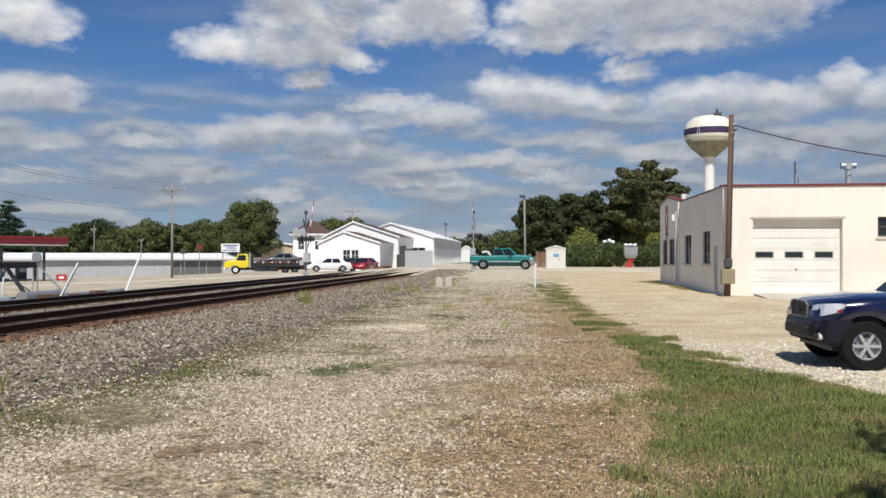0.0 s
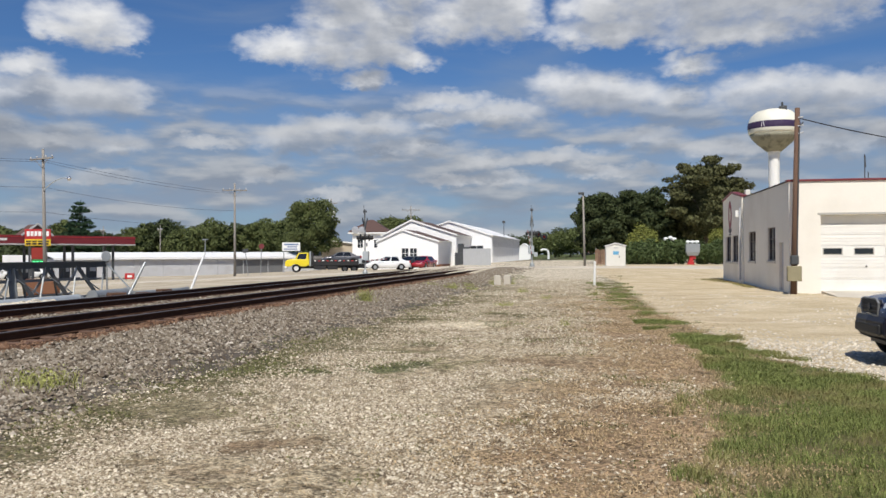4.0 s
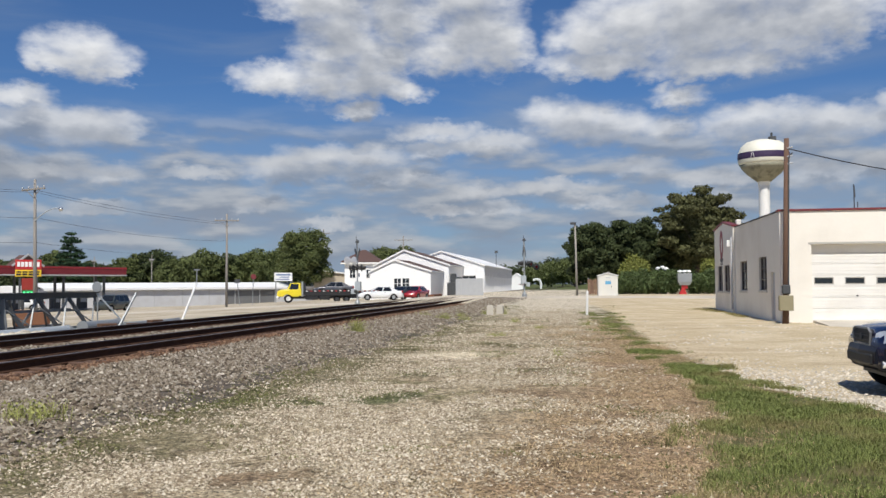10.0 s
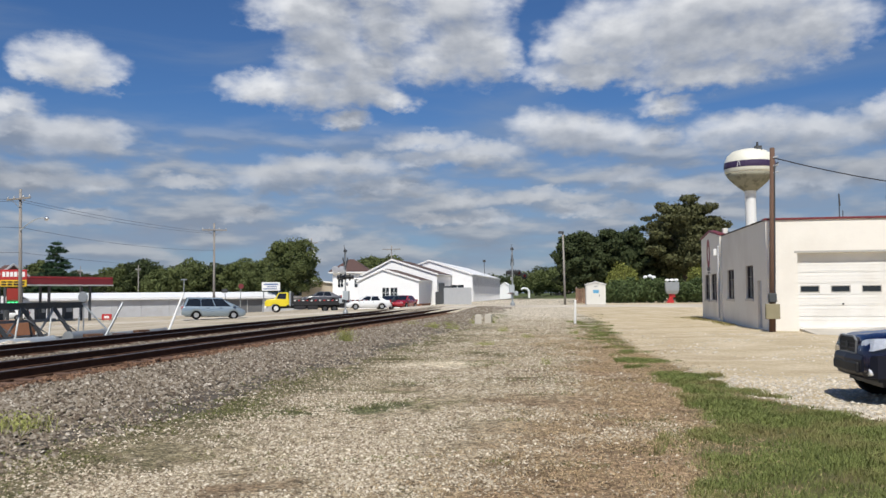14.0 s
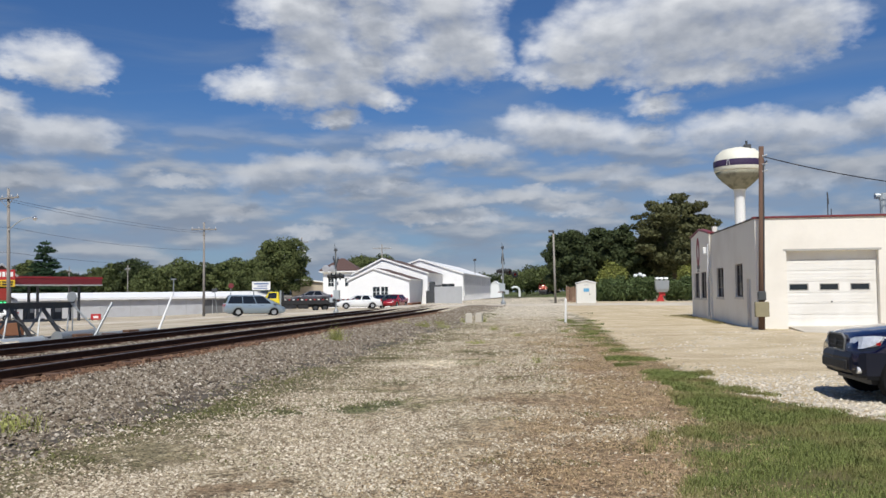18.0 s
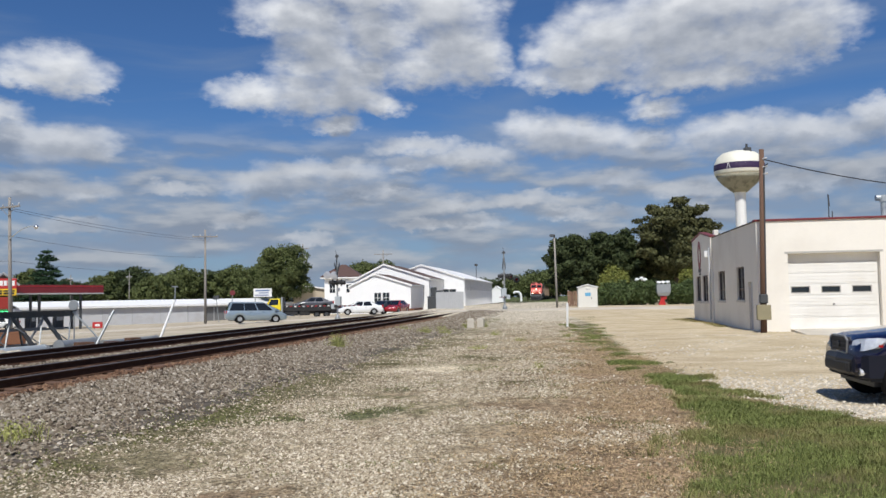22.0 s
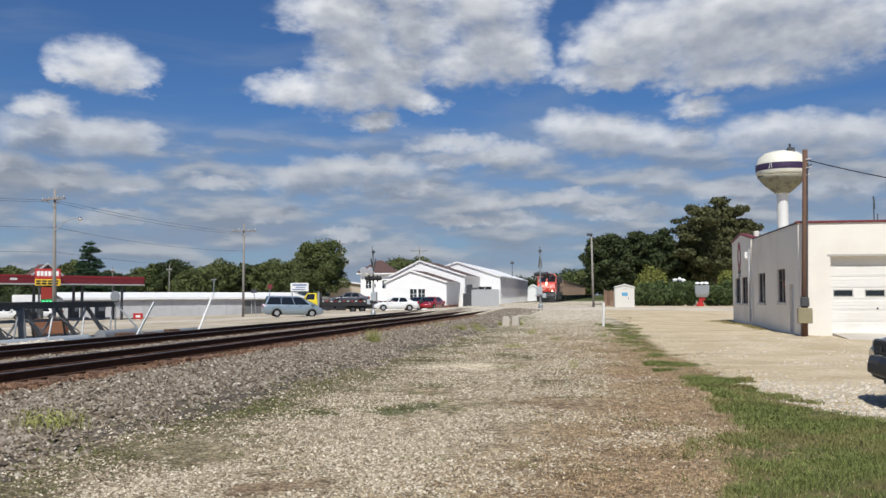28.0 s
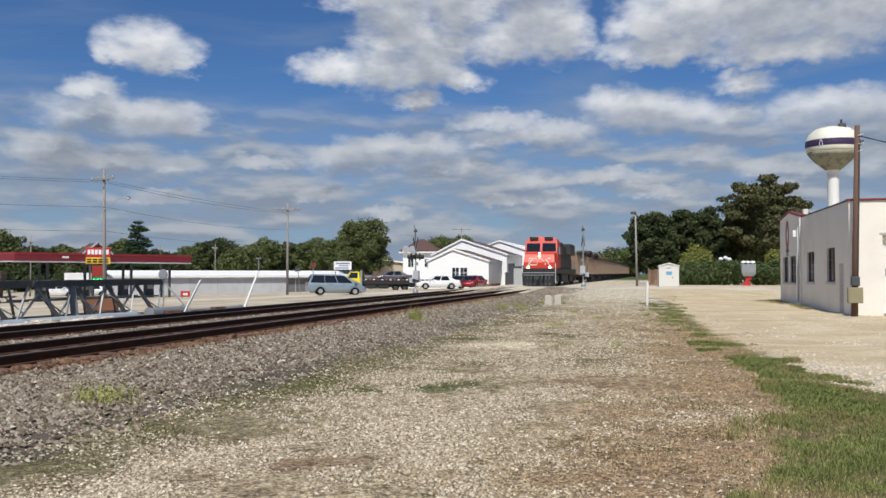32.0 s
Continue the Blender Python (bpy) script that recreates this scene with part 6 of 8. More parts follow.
    # grey angle irons and plates in a low pile at the truss's end
    for k in range(16):
        px, py = -19.3 + rnd.uniform(-0.7, 0.5), 27.0 + rnd.uniform(0, 6.5)
        a = thing("angle_iron", "loose grey steel angle iron on the ground", "steel bar", "loose steel bars", pose(px, py, ground_z(px, py) + 0.03, rnd.uniform(-6, 0), 0, 90 + rnd.gauss(0, 28)))
        bm = B()
        l = rnd.uniform(0.5, 1.6)
        box(bm, -l, l, -0.005, 0.005, 0.0, 0.09)
        box(bm, -l, l, 0.0051, 0.09, 0.0, 0.01)
        part("bar", bm, M["galvanised"] if k % 2 else M["truss_grey"], a)
    # thin bar leaning on the truss's end
    p = thing("leaning_bar", "thin pale steel bar leaning on a truss end", "steel bar", m=pose(-20.55, 32.3, ground_z(-20.55, 32.3)))
    bm = B()
    tube(bm, (0, 0, 1.45), (0.9, 0.9, 0.0), 0.035, n=8)
    part("bar", bm, M["galvanised"], p)
    # two leaning white posts
    for (bx, by, tx, ty, h, lab) in ((-18.5, 35.5, -18.0, 36.2, 1.85, "white leaning post with a thin sign stem"), (-18.9, 31.0, -18.5, 31.9, 1.45, "thin pale leaning pipe")):
        p = thing("leaning_post", lab, "post", "leaning posts", pose(bx, by, ground_z(bx, by)))
        bm = B()
        tube(bm, (0, 0, -0.2), (tx - bx, ty - by, h), 0.055, 0.05, 10)
        part("post", bm, M["white_paint"] if h > 1.6 else M["steel"], p)
        if h > 1.6:
            bm = B()
            tube(bm, (tx - bx, ty - by, h), (tx - bx + 0.02, ty - by, h + 0.62), 0.025, n=8)
            box(bm, tx - bx - 0.13, tx - bx + 0.15, ty - by - 0.015, ty - by + 0.015, h + 0.58, h + 0.63)
            part("stem", bm, M["steel"], p)
    # rusty brown block behind the trusses
    b = thing("rusty_tank", "rust-brown steel tank behind the trusses", "tank", m=pose(*by_bearing(-36.1, 42.0), ground_z(*by_bearing(-36.1, 42.0)), 0, 0, 36))
    bm = B()
    box(bm, -0.75, 0.75, -0.5, 0.5, 0.0, 0.75, 0.12)
    part("shell", bm, M["brick_rust"], b)


M["truss_light"] = mat("truss_light", (0.30, 0.315, 0.32), 0.55, metal=0.3, vary=0.25, scale=4)
M["truss_dark"] = mat("truss_dark", (0.075, 0.083, 0.09), 0.65, metal=0.25, vary=0.3, scale=4, dirt=(0.12, 0.09, 0.07), dirt_amount=0.4)
M["truss_grey"] = mat("truss_grey", (0.16, 0.175, 0.19), 0.6, metal=0.3, vary=0.2)
trusses()

# red newspaper-like box on the verge
rx, ry = by_bearing(-31.05, 98)
rb = thing("red_box", "small red sign box on the verge", "sign box", m=pose(rx, ry, ground_z(rx, ry), 0, 0, 30))
bm = B()
box(bm, -0.5, 0.5, -0.2, 0.2, 0.12, 0.75, 0.03)
part("panel", bm, M["sign_red"], rb)
bm = B()
box(bm, -0.25, 0.25, -0.215, -0.201, 0.3, 0.55)
part("label_bar", bm, M["white_paint"], rb)
bm = B()
box(bm, -0.35, -0.28, -0.1, 0.1, -0.2, 0.12)
box(bm, 0.28, 0.35, -0.1, 0.1, -0.2, 0.12)
part("leg", bm, M["dark_steel"], rb)


# ---- vehicles ----
def wheel(parent, x, y, r, w, rim_mat, spokes=6, side=1, dish="trim_black"):
    """A wheel with tyre and rim, axle along local y, in its vehicle's space."""
    wh = new("wheel")
    wh.parent = parent
    wh.matrix_basis = pose(x, y, r)
    bm = B()
    k = r * 0.58
    lathe(bm, [(k * 0.97, -0.002), (k, -w / 2), (r * 0.94, -w / 2), (r, -w * 0.36), (r, w * 0.36), (r * 0.94, w / 2), (k, w / 2), (k * 0.97, 0.002)], "y", 28)
    part("tyre", bm, M["rubber"], wh)
    bm = B()
    o = side * w * 0.40
    lathe(bm, [(k * 0.86, -side * w * 0.1), (k * 0.80, -side * w * 0.12), (0.02, -side * w * 0.05)], "y", 20)
    part("brake_dish", bm, M[dish], wh)
    bm = B()
    rg = [(k * 1.0, o - side * 0.05), (k * 1.0, o), (k * 0.90, o + side * 0.004), (k * 0.87, o - side * 0.05)]
    lathe(bm, rg + rg[:1], "y", 24)
    for i in range(spokes):
        a = 2 * math.pi * i / spokes
        for da, wd in (((0.0, k * 0.055),) if spokes == 6 else ((-0.10, 0.022), (0.10, 0.022))):
            c, s = math.cos(a + da * 2.0), math.sin(a + da * 2.0)
            c0, s0 = math.cos(a + da), math.sin(a + da)
            p0, p1 = Vector((c0 * k * 0.16, o - side * 0.015, s0 * k * 0.16)), Vector((c * k * 0.93, o - side * 0.01, s * k * 0.93))
            d = (p1 - p0).normalized()
            u = d.cross(Vector((0, 1, 0))) * (wd + k * 0.05)
            w2 = Vector((0, 0.02, 0))
            loft(bm, [[p - u - w2, p + u - w2, p + u + w2, p - u + w2] for p in (p0, p1)])
    lathe(bm, [(k * 0.24, o - side * 0.06), (k * 0.24, o + side * 0.005), (0.01, o + side * 0.01)], "y", 12)
    part("rim", bm, rim_mat, wh)
    return wh


def shell(x0, x1, tops, halfs, zl, wheels, arch, crown=0.04, step=0.09):
    """Car body: height and half width by stations along x, with real wheel openings cut in below."""
    n = round((x1 - x0) / step)
    bm = B()
    rings = []
    for i in range(n + 1):
        x = x0 + (x1 - x0) * i / n
        zt = float(np.interp(x, [p[0] for p in tops], [p[1] for p in tops]))
        hw = float(np.interp(x, [p[0] for p in halfs], [p[1] for p in halfs]))
        lo = zl + 0.10 * S(abs(x), (x1 - x0) * 0.44, (x1 - x0) * 0.5)
        for wx in wheels:
            d = abs(x - wx)
            if d < arch:
                lo = max(lo, arch * 0.86 + math.sqrt(arch * arch - d * d) - 0.06)
        lo = min(lo, zt - 0.16)
        zm = max(lo + 0.04, lo + (zt - lo) * 0.5)
        half = [(hw * 0.95, lo), (hw * 0.995, lo + 0.03), (hw * 1.0, zm), (hw * 0.985, zt - 0.10), (hw * 0.95, zt - 0.035), (hw * 0.84, zt), (hw * 0.42, zt + crown)]
        rings.append([(x, a, z) for a, z in half] + [(x, -a, z) for a, z in half[::-1]])
    return loft(bm, rings)


def side_pane(bm, pts, y0, tilt, side, proud=0.006):
    """A flat side window: outline in (x, z), leaning in by tilt per metre above its lowest point."""
    zb = min(p[1] for p in pts)
    vs = [bm.verts.new((x, side * (y0 + proud - (z - zb) * tilt), z)) for x, z in pts]
    ws = [bm.verts.new((x, side * (y0 - 0.02 - (z - zb) * tilt), z)) for x, z in pts]
    n = len(vs)
    for i in range(n):
        bm.faces.new((vs[i], vs[(i + 1) % n], ws[(i + 1) % n], ws[i]))
    bm.faces.new(vs)
    bm.faces.new(ws[::-1])
    bmesh.ops.recalc_face_normals(bm, faces=bm.faces)


def cabin(v, paint, base, top, zb, zt, hw, hwt, panes, name="cabin"):
    """Greenhouse: base (x0, x1) at zb, roof (x0, x1) at zt, dark glass all round; panes: side window outlines as fractions."""
    bm = B()
    r = []
    for f, dz in ((0.0, 0.0), (0.55, 0.0), (0.93, 0.0), (1.0, 0.0)):
        z = zb + (zt - zb) * f
        g = f if f < 0.95 else 0.97
        x0, x1 = base[0] + (top[0] - base[0]) * g, base[1] + (top[1] - base[1]) * g
        w = hw + (hwt - hw) * g
        if f == 1.0:
            x0, x1, w = x0 + 0.10, x1 - 0.10, w - 0.10
        c = 0.10
        r.append([(x0 + c, -w, z), (x1 - c, -w, z), (x1, -w + c * 1.5, z), (x1, w - c * 1.5, z), (x1 - c, w, z), (x0 + c, w, z), (x0, w - c * 1.5, z), (x0, -w + c * 1.5, z)])
    loft(bm, r)
    cb = part(name, bm, paint, v)
    tilt = (hw - hwt) / (zt - zb)
    for side in (-1, 1):
        for (a0, a1, b0, b1) in panes:
            # fractions along the base line and along the roof line
            zl, zh = zb + 0.04, zb + (zt - zb) * 0.86
            def xb(f):
                return base[0] + (base[1] - base[0]) * f
            def xt(f):
                return (top[0] + (base[0] - top[0]) * 0.14) + ((top[1] + (base[1] - top[1]) * 0.14) - (top[0] + (base[0] - top[0]) * 0.14)) * f
            bm = B()
            side_pane(bm, [(xb(a0), zl), (xb(a1), zl), (xt(b1), zh), (xt(b0), zh)], hw - 0.04 * tilt, tilt, side)
            part("side_window", bm, M["car_glass"], cb)
    for (bx, tx, nm, sg) in ((base[1], top[1], "windscreen", 1), (base[0], top[0], "rear_window", -1)):
        bm = B()
        w0, w1 = hw * 0.88, hwt * 0.88
        f0, f1 = 0.08, 0.88
        xa, xc = bx + (tx - bx) * f0 + sg * 0.012, bx + (tx - bx) * f1 + sg * 0.012
        za, zc = zb + (zt - zb) * f0, zb + (zt - zb) * f1
        loft(bm, [[(xa, -w0, za), (xa, w0, za), (xa - sg * 0.03, w0, za), (xa - sg * 0.03, -w0, za)],
                  [(xc, -w1, zc), (xc, w1, zc), (xc - sg * 0.03, w1, zc), (xc - sg * 0.03, -w1, zc)]])
        part(nm, bm, M["car_glass"], cb)
    return cb


M["car_glass"] = glass_mat("car_glass", (0.012, 0.014, 0.016), 0.04)
M["bumper_navy"] = mat("bumper_navy", (0.004, 0.005, 0.014), 0.45, vary=0.1)
M["headlight"] = mat("headlight", (0.78, 0.79, 0.80), 0.10, metal=0.35, vary=0.5, scale=9, coat=1.0)
M["tail_red"] = mat("tail_red", (0.35, 0.01, 0.012), 0.2, coat=0.8)
M["trim_black"] = mat("trim_black", (0.02, 0.02, 0.022), 0.5)


def liner(wheels, arch, hw):
    """Dark drums inside the wheel openings."""
    out = []
    for wx in wheels:
        bm = B()
        box(bm, wx - arch * 0.98, wx + arch * 0.98, -hw + 0.16, hw - 0.16, 0.28, arch * 1.7)
        out.append(bm)
    return out


def pickup(m, paint, label, L=5.6, hw=0.90, crew=False, navy=False, two_tone=None, zs=1.08, zt=1.74, axles=(-1.58, 1.80), cab=(-1.15, 1.24), r=0.375):
    """Pickup truck, nose to local +x, wheels on z = 0."""
    v = thing("pickup_truck", label, "pickup truck", m=m)
    xr, xf = -L / 2, L / 2
    wheels = axles
    b = part("body", shell(xr, xf, [(xr, zs), (0.9, zs + 0.02), (1.05, zs + 0.06), (xf - 0.75, zs + 0.03), (xf - 0.25, zs - 0.03), (xf - 0.06, zs - 0.10), (xf, zs - 0.22)],
                           [(xr, hw * 0.96), (xr + 0.12, hw), (wheels[1] - 0.45, hw * 0.985), (wheels[1], hw * 1.01), (xf - 0.42, hw * 0.98), (xf - 0.18, hw * 0.91), (xf, hw * 0.78)], 0.40, wheels, 0.47), paint, v, smooth=True)
    for bm in liner(wheels, 0.47, hw):
        part("wheel_liner", bm, M["trim_black"], v)
    x0, x1 = cab[0], cab[1] - 0.22
    cabin(v, paint, (x0, x1 + 0.22), (x0 + 0.10, x1 - 0.50), zs, zt, hw * 0.93, hw * 0.76, [(0.05, 0.42, 0.06, 0.42), (0.47, 0.87, 0.47, 0.86)])
    bm = B()
    box(bm, xr + 0.10, x0 - 0.05, -hw * 0.80, hw * 0.80, zs + 0.045, zs + 0.06)
    part("bed", bm, M["trim_black"], v)
    bm = B()
    loft(bm, [[(xf - 0.50, -hw * 0.99, z0), (xf - 0.14, -hw * 0.93, z0), (xf + 0.03 - o, -hw * 0.70, z0), (xf + 0.07 - o, 0, z0), (xf + 0.03 - o, hw * 0.70, z0), (xf - 0.14, hw * 0.93, z0), (xf - 0.50, hw * 0.99, z0)] for z0, o in ((0.42, 0.06), (0.50, 0.0), (0.68, 0.0), (0.76, 0.04))])
    fb = part("front_bumper", bm, M["bumper_navy"] if navy else M["chrome"], v)
    bm = B()
    loft(bm, [[(xf - 0.45, -hw * 0.95, z0), (xf - 0.16, -hw * 0.88, z0), (xf + 0.01 + o, -hw * 0.64, z0), (xf + 0.03 + o, 0, z0), (xf + 0.01 + o, hw * 0.64, z0), (xf - 0.16, hw * 0.88, z0), (xf - 0.45, hw * 0.95, z0)] for z0, o in ((0.36, -0.18), (0.385, -0.08), (0.418, 0.0))])
    part("lower_valance", bm, M["trim_black"], v)
    bm = B()
    box(bm, xf - 0.02, xf + 0.078, -hw * 0.60, hw * 0.60, 0.48, 0.64, 0.02)
    part("bumper_intake", bm, M["black"], fb)
    bm = B()
    prism(bm, [(-0.38, 0.95), (-0.34, 0.79), (0.34, 0.79), (0.38, 0.95), (0.29, 1.005), (-0.29, 1.005)], "x", xf - 0.2, xf + 0.012)
    g = part("grille", bm, M["black"], v)
    bm = B()
    q = [(-0.41, 0.96), (-0.365, 0.765), (0.365, 0.765), (0.41, 0.96), (0.30, 1.025), (-0.30, 1.025)]
    for a, c in zip(q, q[1:] + q[:1]):
        bar(bm, (xf + 0.008, a[0], a[1]), (xf + 0.008, c[0], c[1]), 0.028, 0.022)
    part("grille_surround", bm, M["steel"], g)
    bm = B()
    for zz in (0.84, 0.91):
        box(bm, xf + 0.0, xf + 0.022, -0.37, 0.37, zz - 0.008, zz + 0.008)
    tube(bm, (xf + 0.01, 0, 0.885), (xf + 0.03, 0, 0.885), 0.06, n=14)
    part("grille_bar", bm, M["dark_steel"] if navy else M["steel"], g)
    for s in (-1, 1):
        bm = B()
        ring = []
        for y0, xa, zlo, zhi, dp in ((0.54, xf + 0.005, 0.825, 0.965, 0.2), (0.68, xf - 0.02, 0.815, 0.995, 0.2), (0.82, xf - 0.09, 0.825, 1.01, 0.18), (0.915, xf - 0.22, 0.87, 1.02, 0.12), (0.945, xf - 0.33, 0.95, 1.01, 0.06)):
            yy = s * y0 * hw / 0.93
            ring.append([(xa, yy, zlo), (xa - 0.04, yy * 0.985, zhi), (xa - dp, yy * 0.95, zhi), (xa - dp, yy * 0.95, zlo)])
        loft(bm, ring)
        h = part("headlight", bm, M["headlight"], v)
        bm = B()
        box(bm, xf - 0.33, xf - 0.27, s * hw * 0.985 - 0.02, s * hw * 0.985 + 0.012, 0.88, 0.925)
        part("indicator", bm, M["tail_red"], h)
        bm = B()
        tube(bm, (xf - 0.20, s * hw * 0.80, 0.50), (xf - 0.04, s * hw * 0.80, 0.50), 0.055, n=10)
        part("fog_light", bm, M["headlight"], v)
        bm = B()
        box(bm, xr - 0.01, xr + 0.07, s * hw * 0.88 - 0.08, s * hw * 0.88 + 0.07, 0.72, 1.0, 0.01)
        part("tail_light", bm, M["tail_red"], v)
        bm = B()
        box(bm, 0.66, 0.84, s * (hw + 0.10) - 0.11, s * (hw + 0.10) + 0.11, 1.12, 1.32, 0.03)
        part("mirror", bm, paint if navy else M["trim_black"], v)
        for xx in (-0.75, 0.05):
            bm = B()
            box(bm, xx, xx + 0.17, s * (hw + 0.012) - 0.012, s * (hw + 0.012) + 0.012, 0.88, 0.92)
            part("door_handle", bm, M["trim_black"], v)
        for xx in (0.98, 0.0):
            bm = B()
            box(bm, xx - 0.005, xx + 0.005, s * hw * 1.0 - 0.012, s * hw * 1.0 + 0.003, 0.45, 1.0)
            part("door_gap", bm, M["black"], v)
        if two_tone:
            bm = B()
            box(bm, xr + 0.1, wheels[0] - 0.5, s * (hw + 0.004) - 0.008, s * (hw + 0.004) + 0.008, 0.66, 0.73)
            box(bm, wheels[0] + 0.5, wheels[1] - 0.5, s * (hw + 0.004) - 0.008, s * (hw + 0.004) + 0.008, 0.66, 0.73)
            part("side_stripe", bm, two_tone, v, "pale lower side stripe")
            bm = B()
            box(bm, wheels[0] + 0.5, wheels[1] - 0.5, s * (hw + 0.002) - 0.008, s * (hw + 0.002) + 0.008, 0.42, 0.655)
            box(bm, xr + 0.1, wheels[0] - 0.5, s * (hw + 0.002) - 0.008, s * (hw + 0.002) + 0.008, 0.44, 0.655)
            part("lower_panel", bm, M["teal_dark"], v, "dark green lower side")
    bm = B()
    box(bm, xr - 0.08, xr + 0.1, -hw * 0.92, hw * 0.92, 0.45, 0.62, 0.03)
    part("rear_bumper", bm, M["chrome"], v)
    ws = []
    for xw in wheels:
        for s in (-1, 1):
            ws.append(wheel(v, xw, s * (hw - 0.115), r, 0.25, M["alloy"], 6, s, "trim_black" if navy else "steel"))
    bm = B()
    box(bm, xr + 0.2, xf - 0.4, -hw * 0.6, hw * 0.6, 0.30, 0.50)
    part("chassis", bm, M["trim_black"], v)
    return v, ws


M["teal_dark"] = mat("teal_dark", (0.006, 0.045, 0.045), 0.35, vary=0.1)
M["alloy"] = mat("alloy", (0.50, 0.51, 0.52), 0.35, metal=0.45, vary=0.06)


def family_car(m, paint, label, kind, name, mov=False):
    """Saloon, minivan or SUV, nose to local +x."""
    if kind == "van":
        L, hw, zs, zt = 4.9, 0.96, 1.0, 1.72
        st = [(-L / 2, hw * 0.9, hw * 0.95, 0.45, zs, zs + 0.03, hw * 0.93), (-L / 2 + 0.15, hw * 0.97, hw, 0.3, zs, zs + 0.02, hw * 0.95), (1.2, hw, hw, 0.25, zs - 0.04, zs + 0.02, hw * 0.94),
              (1.9, hw * 0.97, hw * 0.97, 0.26, 0.86, 0.94, hw * 0.82), (2.25, hw * 0.88, hw * 0.9, 0.28, 0.70, 0.78, hw * 0.66), (L / 2, hw * 0.66, hw * 0.7, 0.32, 0.58, 0.66, hw * 0.45)]
        cab = ((-L / 2 + 0.05, 1.98), (-L / 2 + 0.38, 0.42))
        panes = [(0.05, 0.315, 0.06, 0.385), (0.325, 0.56, 0.40, 0.695), (0.575, 0.84, 0.715, 0.99)]
        wb, wr = (-1.36, 1.50), 0.335
    elif kind == "suv":
        L, hw, zs, zt = 4.35, 0.90, 1.05, 1.74
        st = [(-L / 2, hw * 0.9, hw * 0.95, 0.5, zs, zs + 0.03, hw * 0.93), (-L / 2 + 0.15, hw * 0.97, hw, 0.34, zs, zs + 0.02, hw * 0.95), (1.0, hw, hw, 0.3, zs - 0.02, zs + 0.02, hw * 0.94),
              (1.9, hw * 0.97, hw * 0.97, 0.32, 0.93, 1.02, hw * 0.84), (L / 2, hw * 0.82, hw * 0.85, 0.38, 0.74, 0.86, hw * 0.68)]
        cab = ((-L / 2 + 0.04, 1.15), (-L / 2 + 0.28, 0.45))
        panes = [(0.04, 0.30, 0.05, 0.32), (0.34, 0.62, 0.35, 0.66), (0.66, 0.92, 0.70, 0.96)]
        wb, wr = (-1.32, 1.40), 0.36
    else:
        L, hw, zs, zt = 4.75, 0.90, 0.93, 1.47
        st = [(-L / 2, hw * 0.8, hw * 0.85, 0.45, 0.80, 0.90, hw * 0.7), (-L / 2 + 0.25, hw * 0.95, hw * 0.97, 0.3, 0.88, 0.98, hw * 0.86), (-1.2, hw, hw, 0.24, zs, zs + 0.04, hw * 0.92), (0.9, hw, hw, 0.24, zs - 0.03, zs + 0.02, hw * 0.92),
              (1.8, hw * 0.96, hw * 0.96, 0.26, 0.78, 0.86, hw * 0.8), (L / 2, hw * 0.7, hw * 0.74, 0.32, 0.58, 0.66, hw * 0.5)]
        cab = ((-2.05, 1.45), (-0.95, 0.20))
        panes = [(0.24, 0.52, 0.10, 0.50), (0.55, 0.84, 0.55, 0.94)]
        wb, wr = (-1.38, 1.40), 0.33
    v = thing(name, label, "car", m=m)
    ar = wr + 0.055
    part("body", shell(-L / 2, L / 2, [(q[0], q[5]) for q in st], [(q[0], q[2]) for q in st], 0.24, wb, ar, 0.02), paint, v, smooth=True)
    for bm in liner(wb, ar, hw):
        part("wheel_liner", bm, M["trim_black"], v)
    cabin(v, paint, cab[0], cab[1], zs - 0.02, zt, hw * 0.94, hw * 0.74, panes)
    for s in (-1, 1):
        bm = B()
        box(bm, L / 2 - 0.42, L / 2 - 0.14, s * hw * 0.66 - 0.15, s * hw * 0.66 + 0.13, 0.60, 0.74, 0.03)
        part("headlight", bm, M["headlight"], v)
        bm = B()
        box(bm, -L / 2 - 0.01, -L / 2 + 0.14, s * hw * 0.86 - 0.09, s * hw * 0.86 + 0.07, 0.74, 1.0, 0.02)
        part("tail_light", bm, M["tail_red"], v)
        bm = B()
        box(bm, cab[0][1] - 0.55, cab[0][1] - 0.38, s * (hw + 0.08) - 0.09, s * (hw + 0.08) + 0.09, zs + 0.02, zs + 0.18, 0.03)
        part("mirror", bm, paint, v)
        for xx in (-0.55, 0.45):
            bm = B()
            box(bm, xx, xx + 0.16, s * (hw + 0.008) - 0.012, s * (hw + 0.008) + 0.012, zs - 0.12, zs - 0.09)
            part("door_handle", bm, M["trim_black"], v)
    ws = []
    for xw in wb:
        for s in (-1, 1):
            ws.append(wheel(v, xw, s * (hw - 0.11), wr, 0.21, M["alloy"], 5, s, "steel"))
    bm = B()
    box(bm, -L / 2 + 0.3, L / 2 - 0.4, -hw * 0.7, hw * 0.7, 0.2, 0.4)
    part("underbody", bm, M["trim_black"], v)
    return v, ws


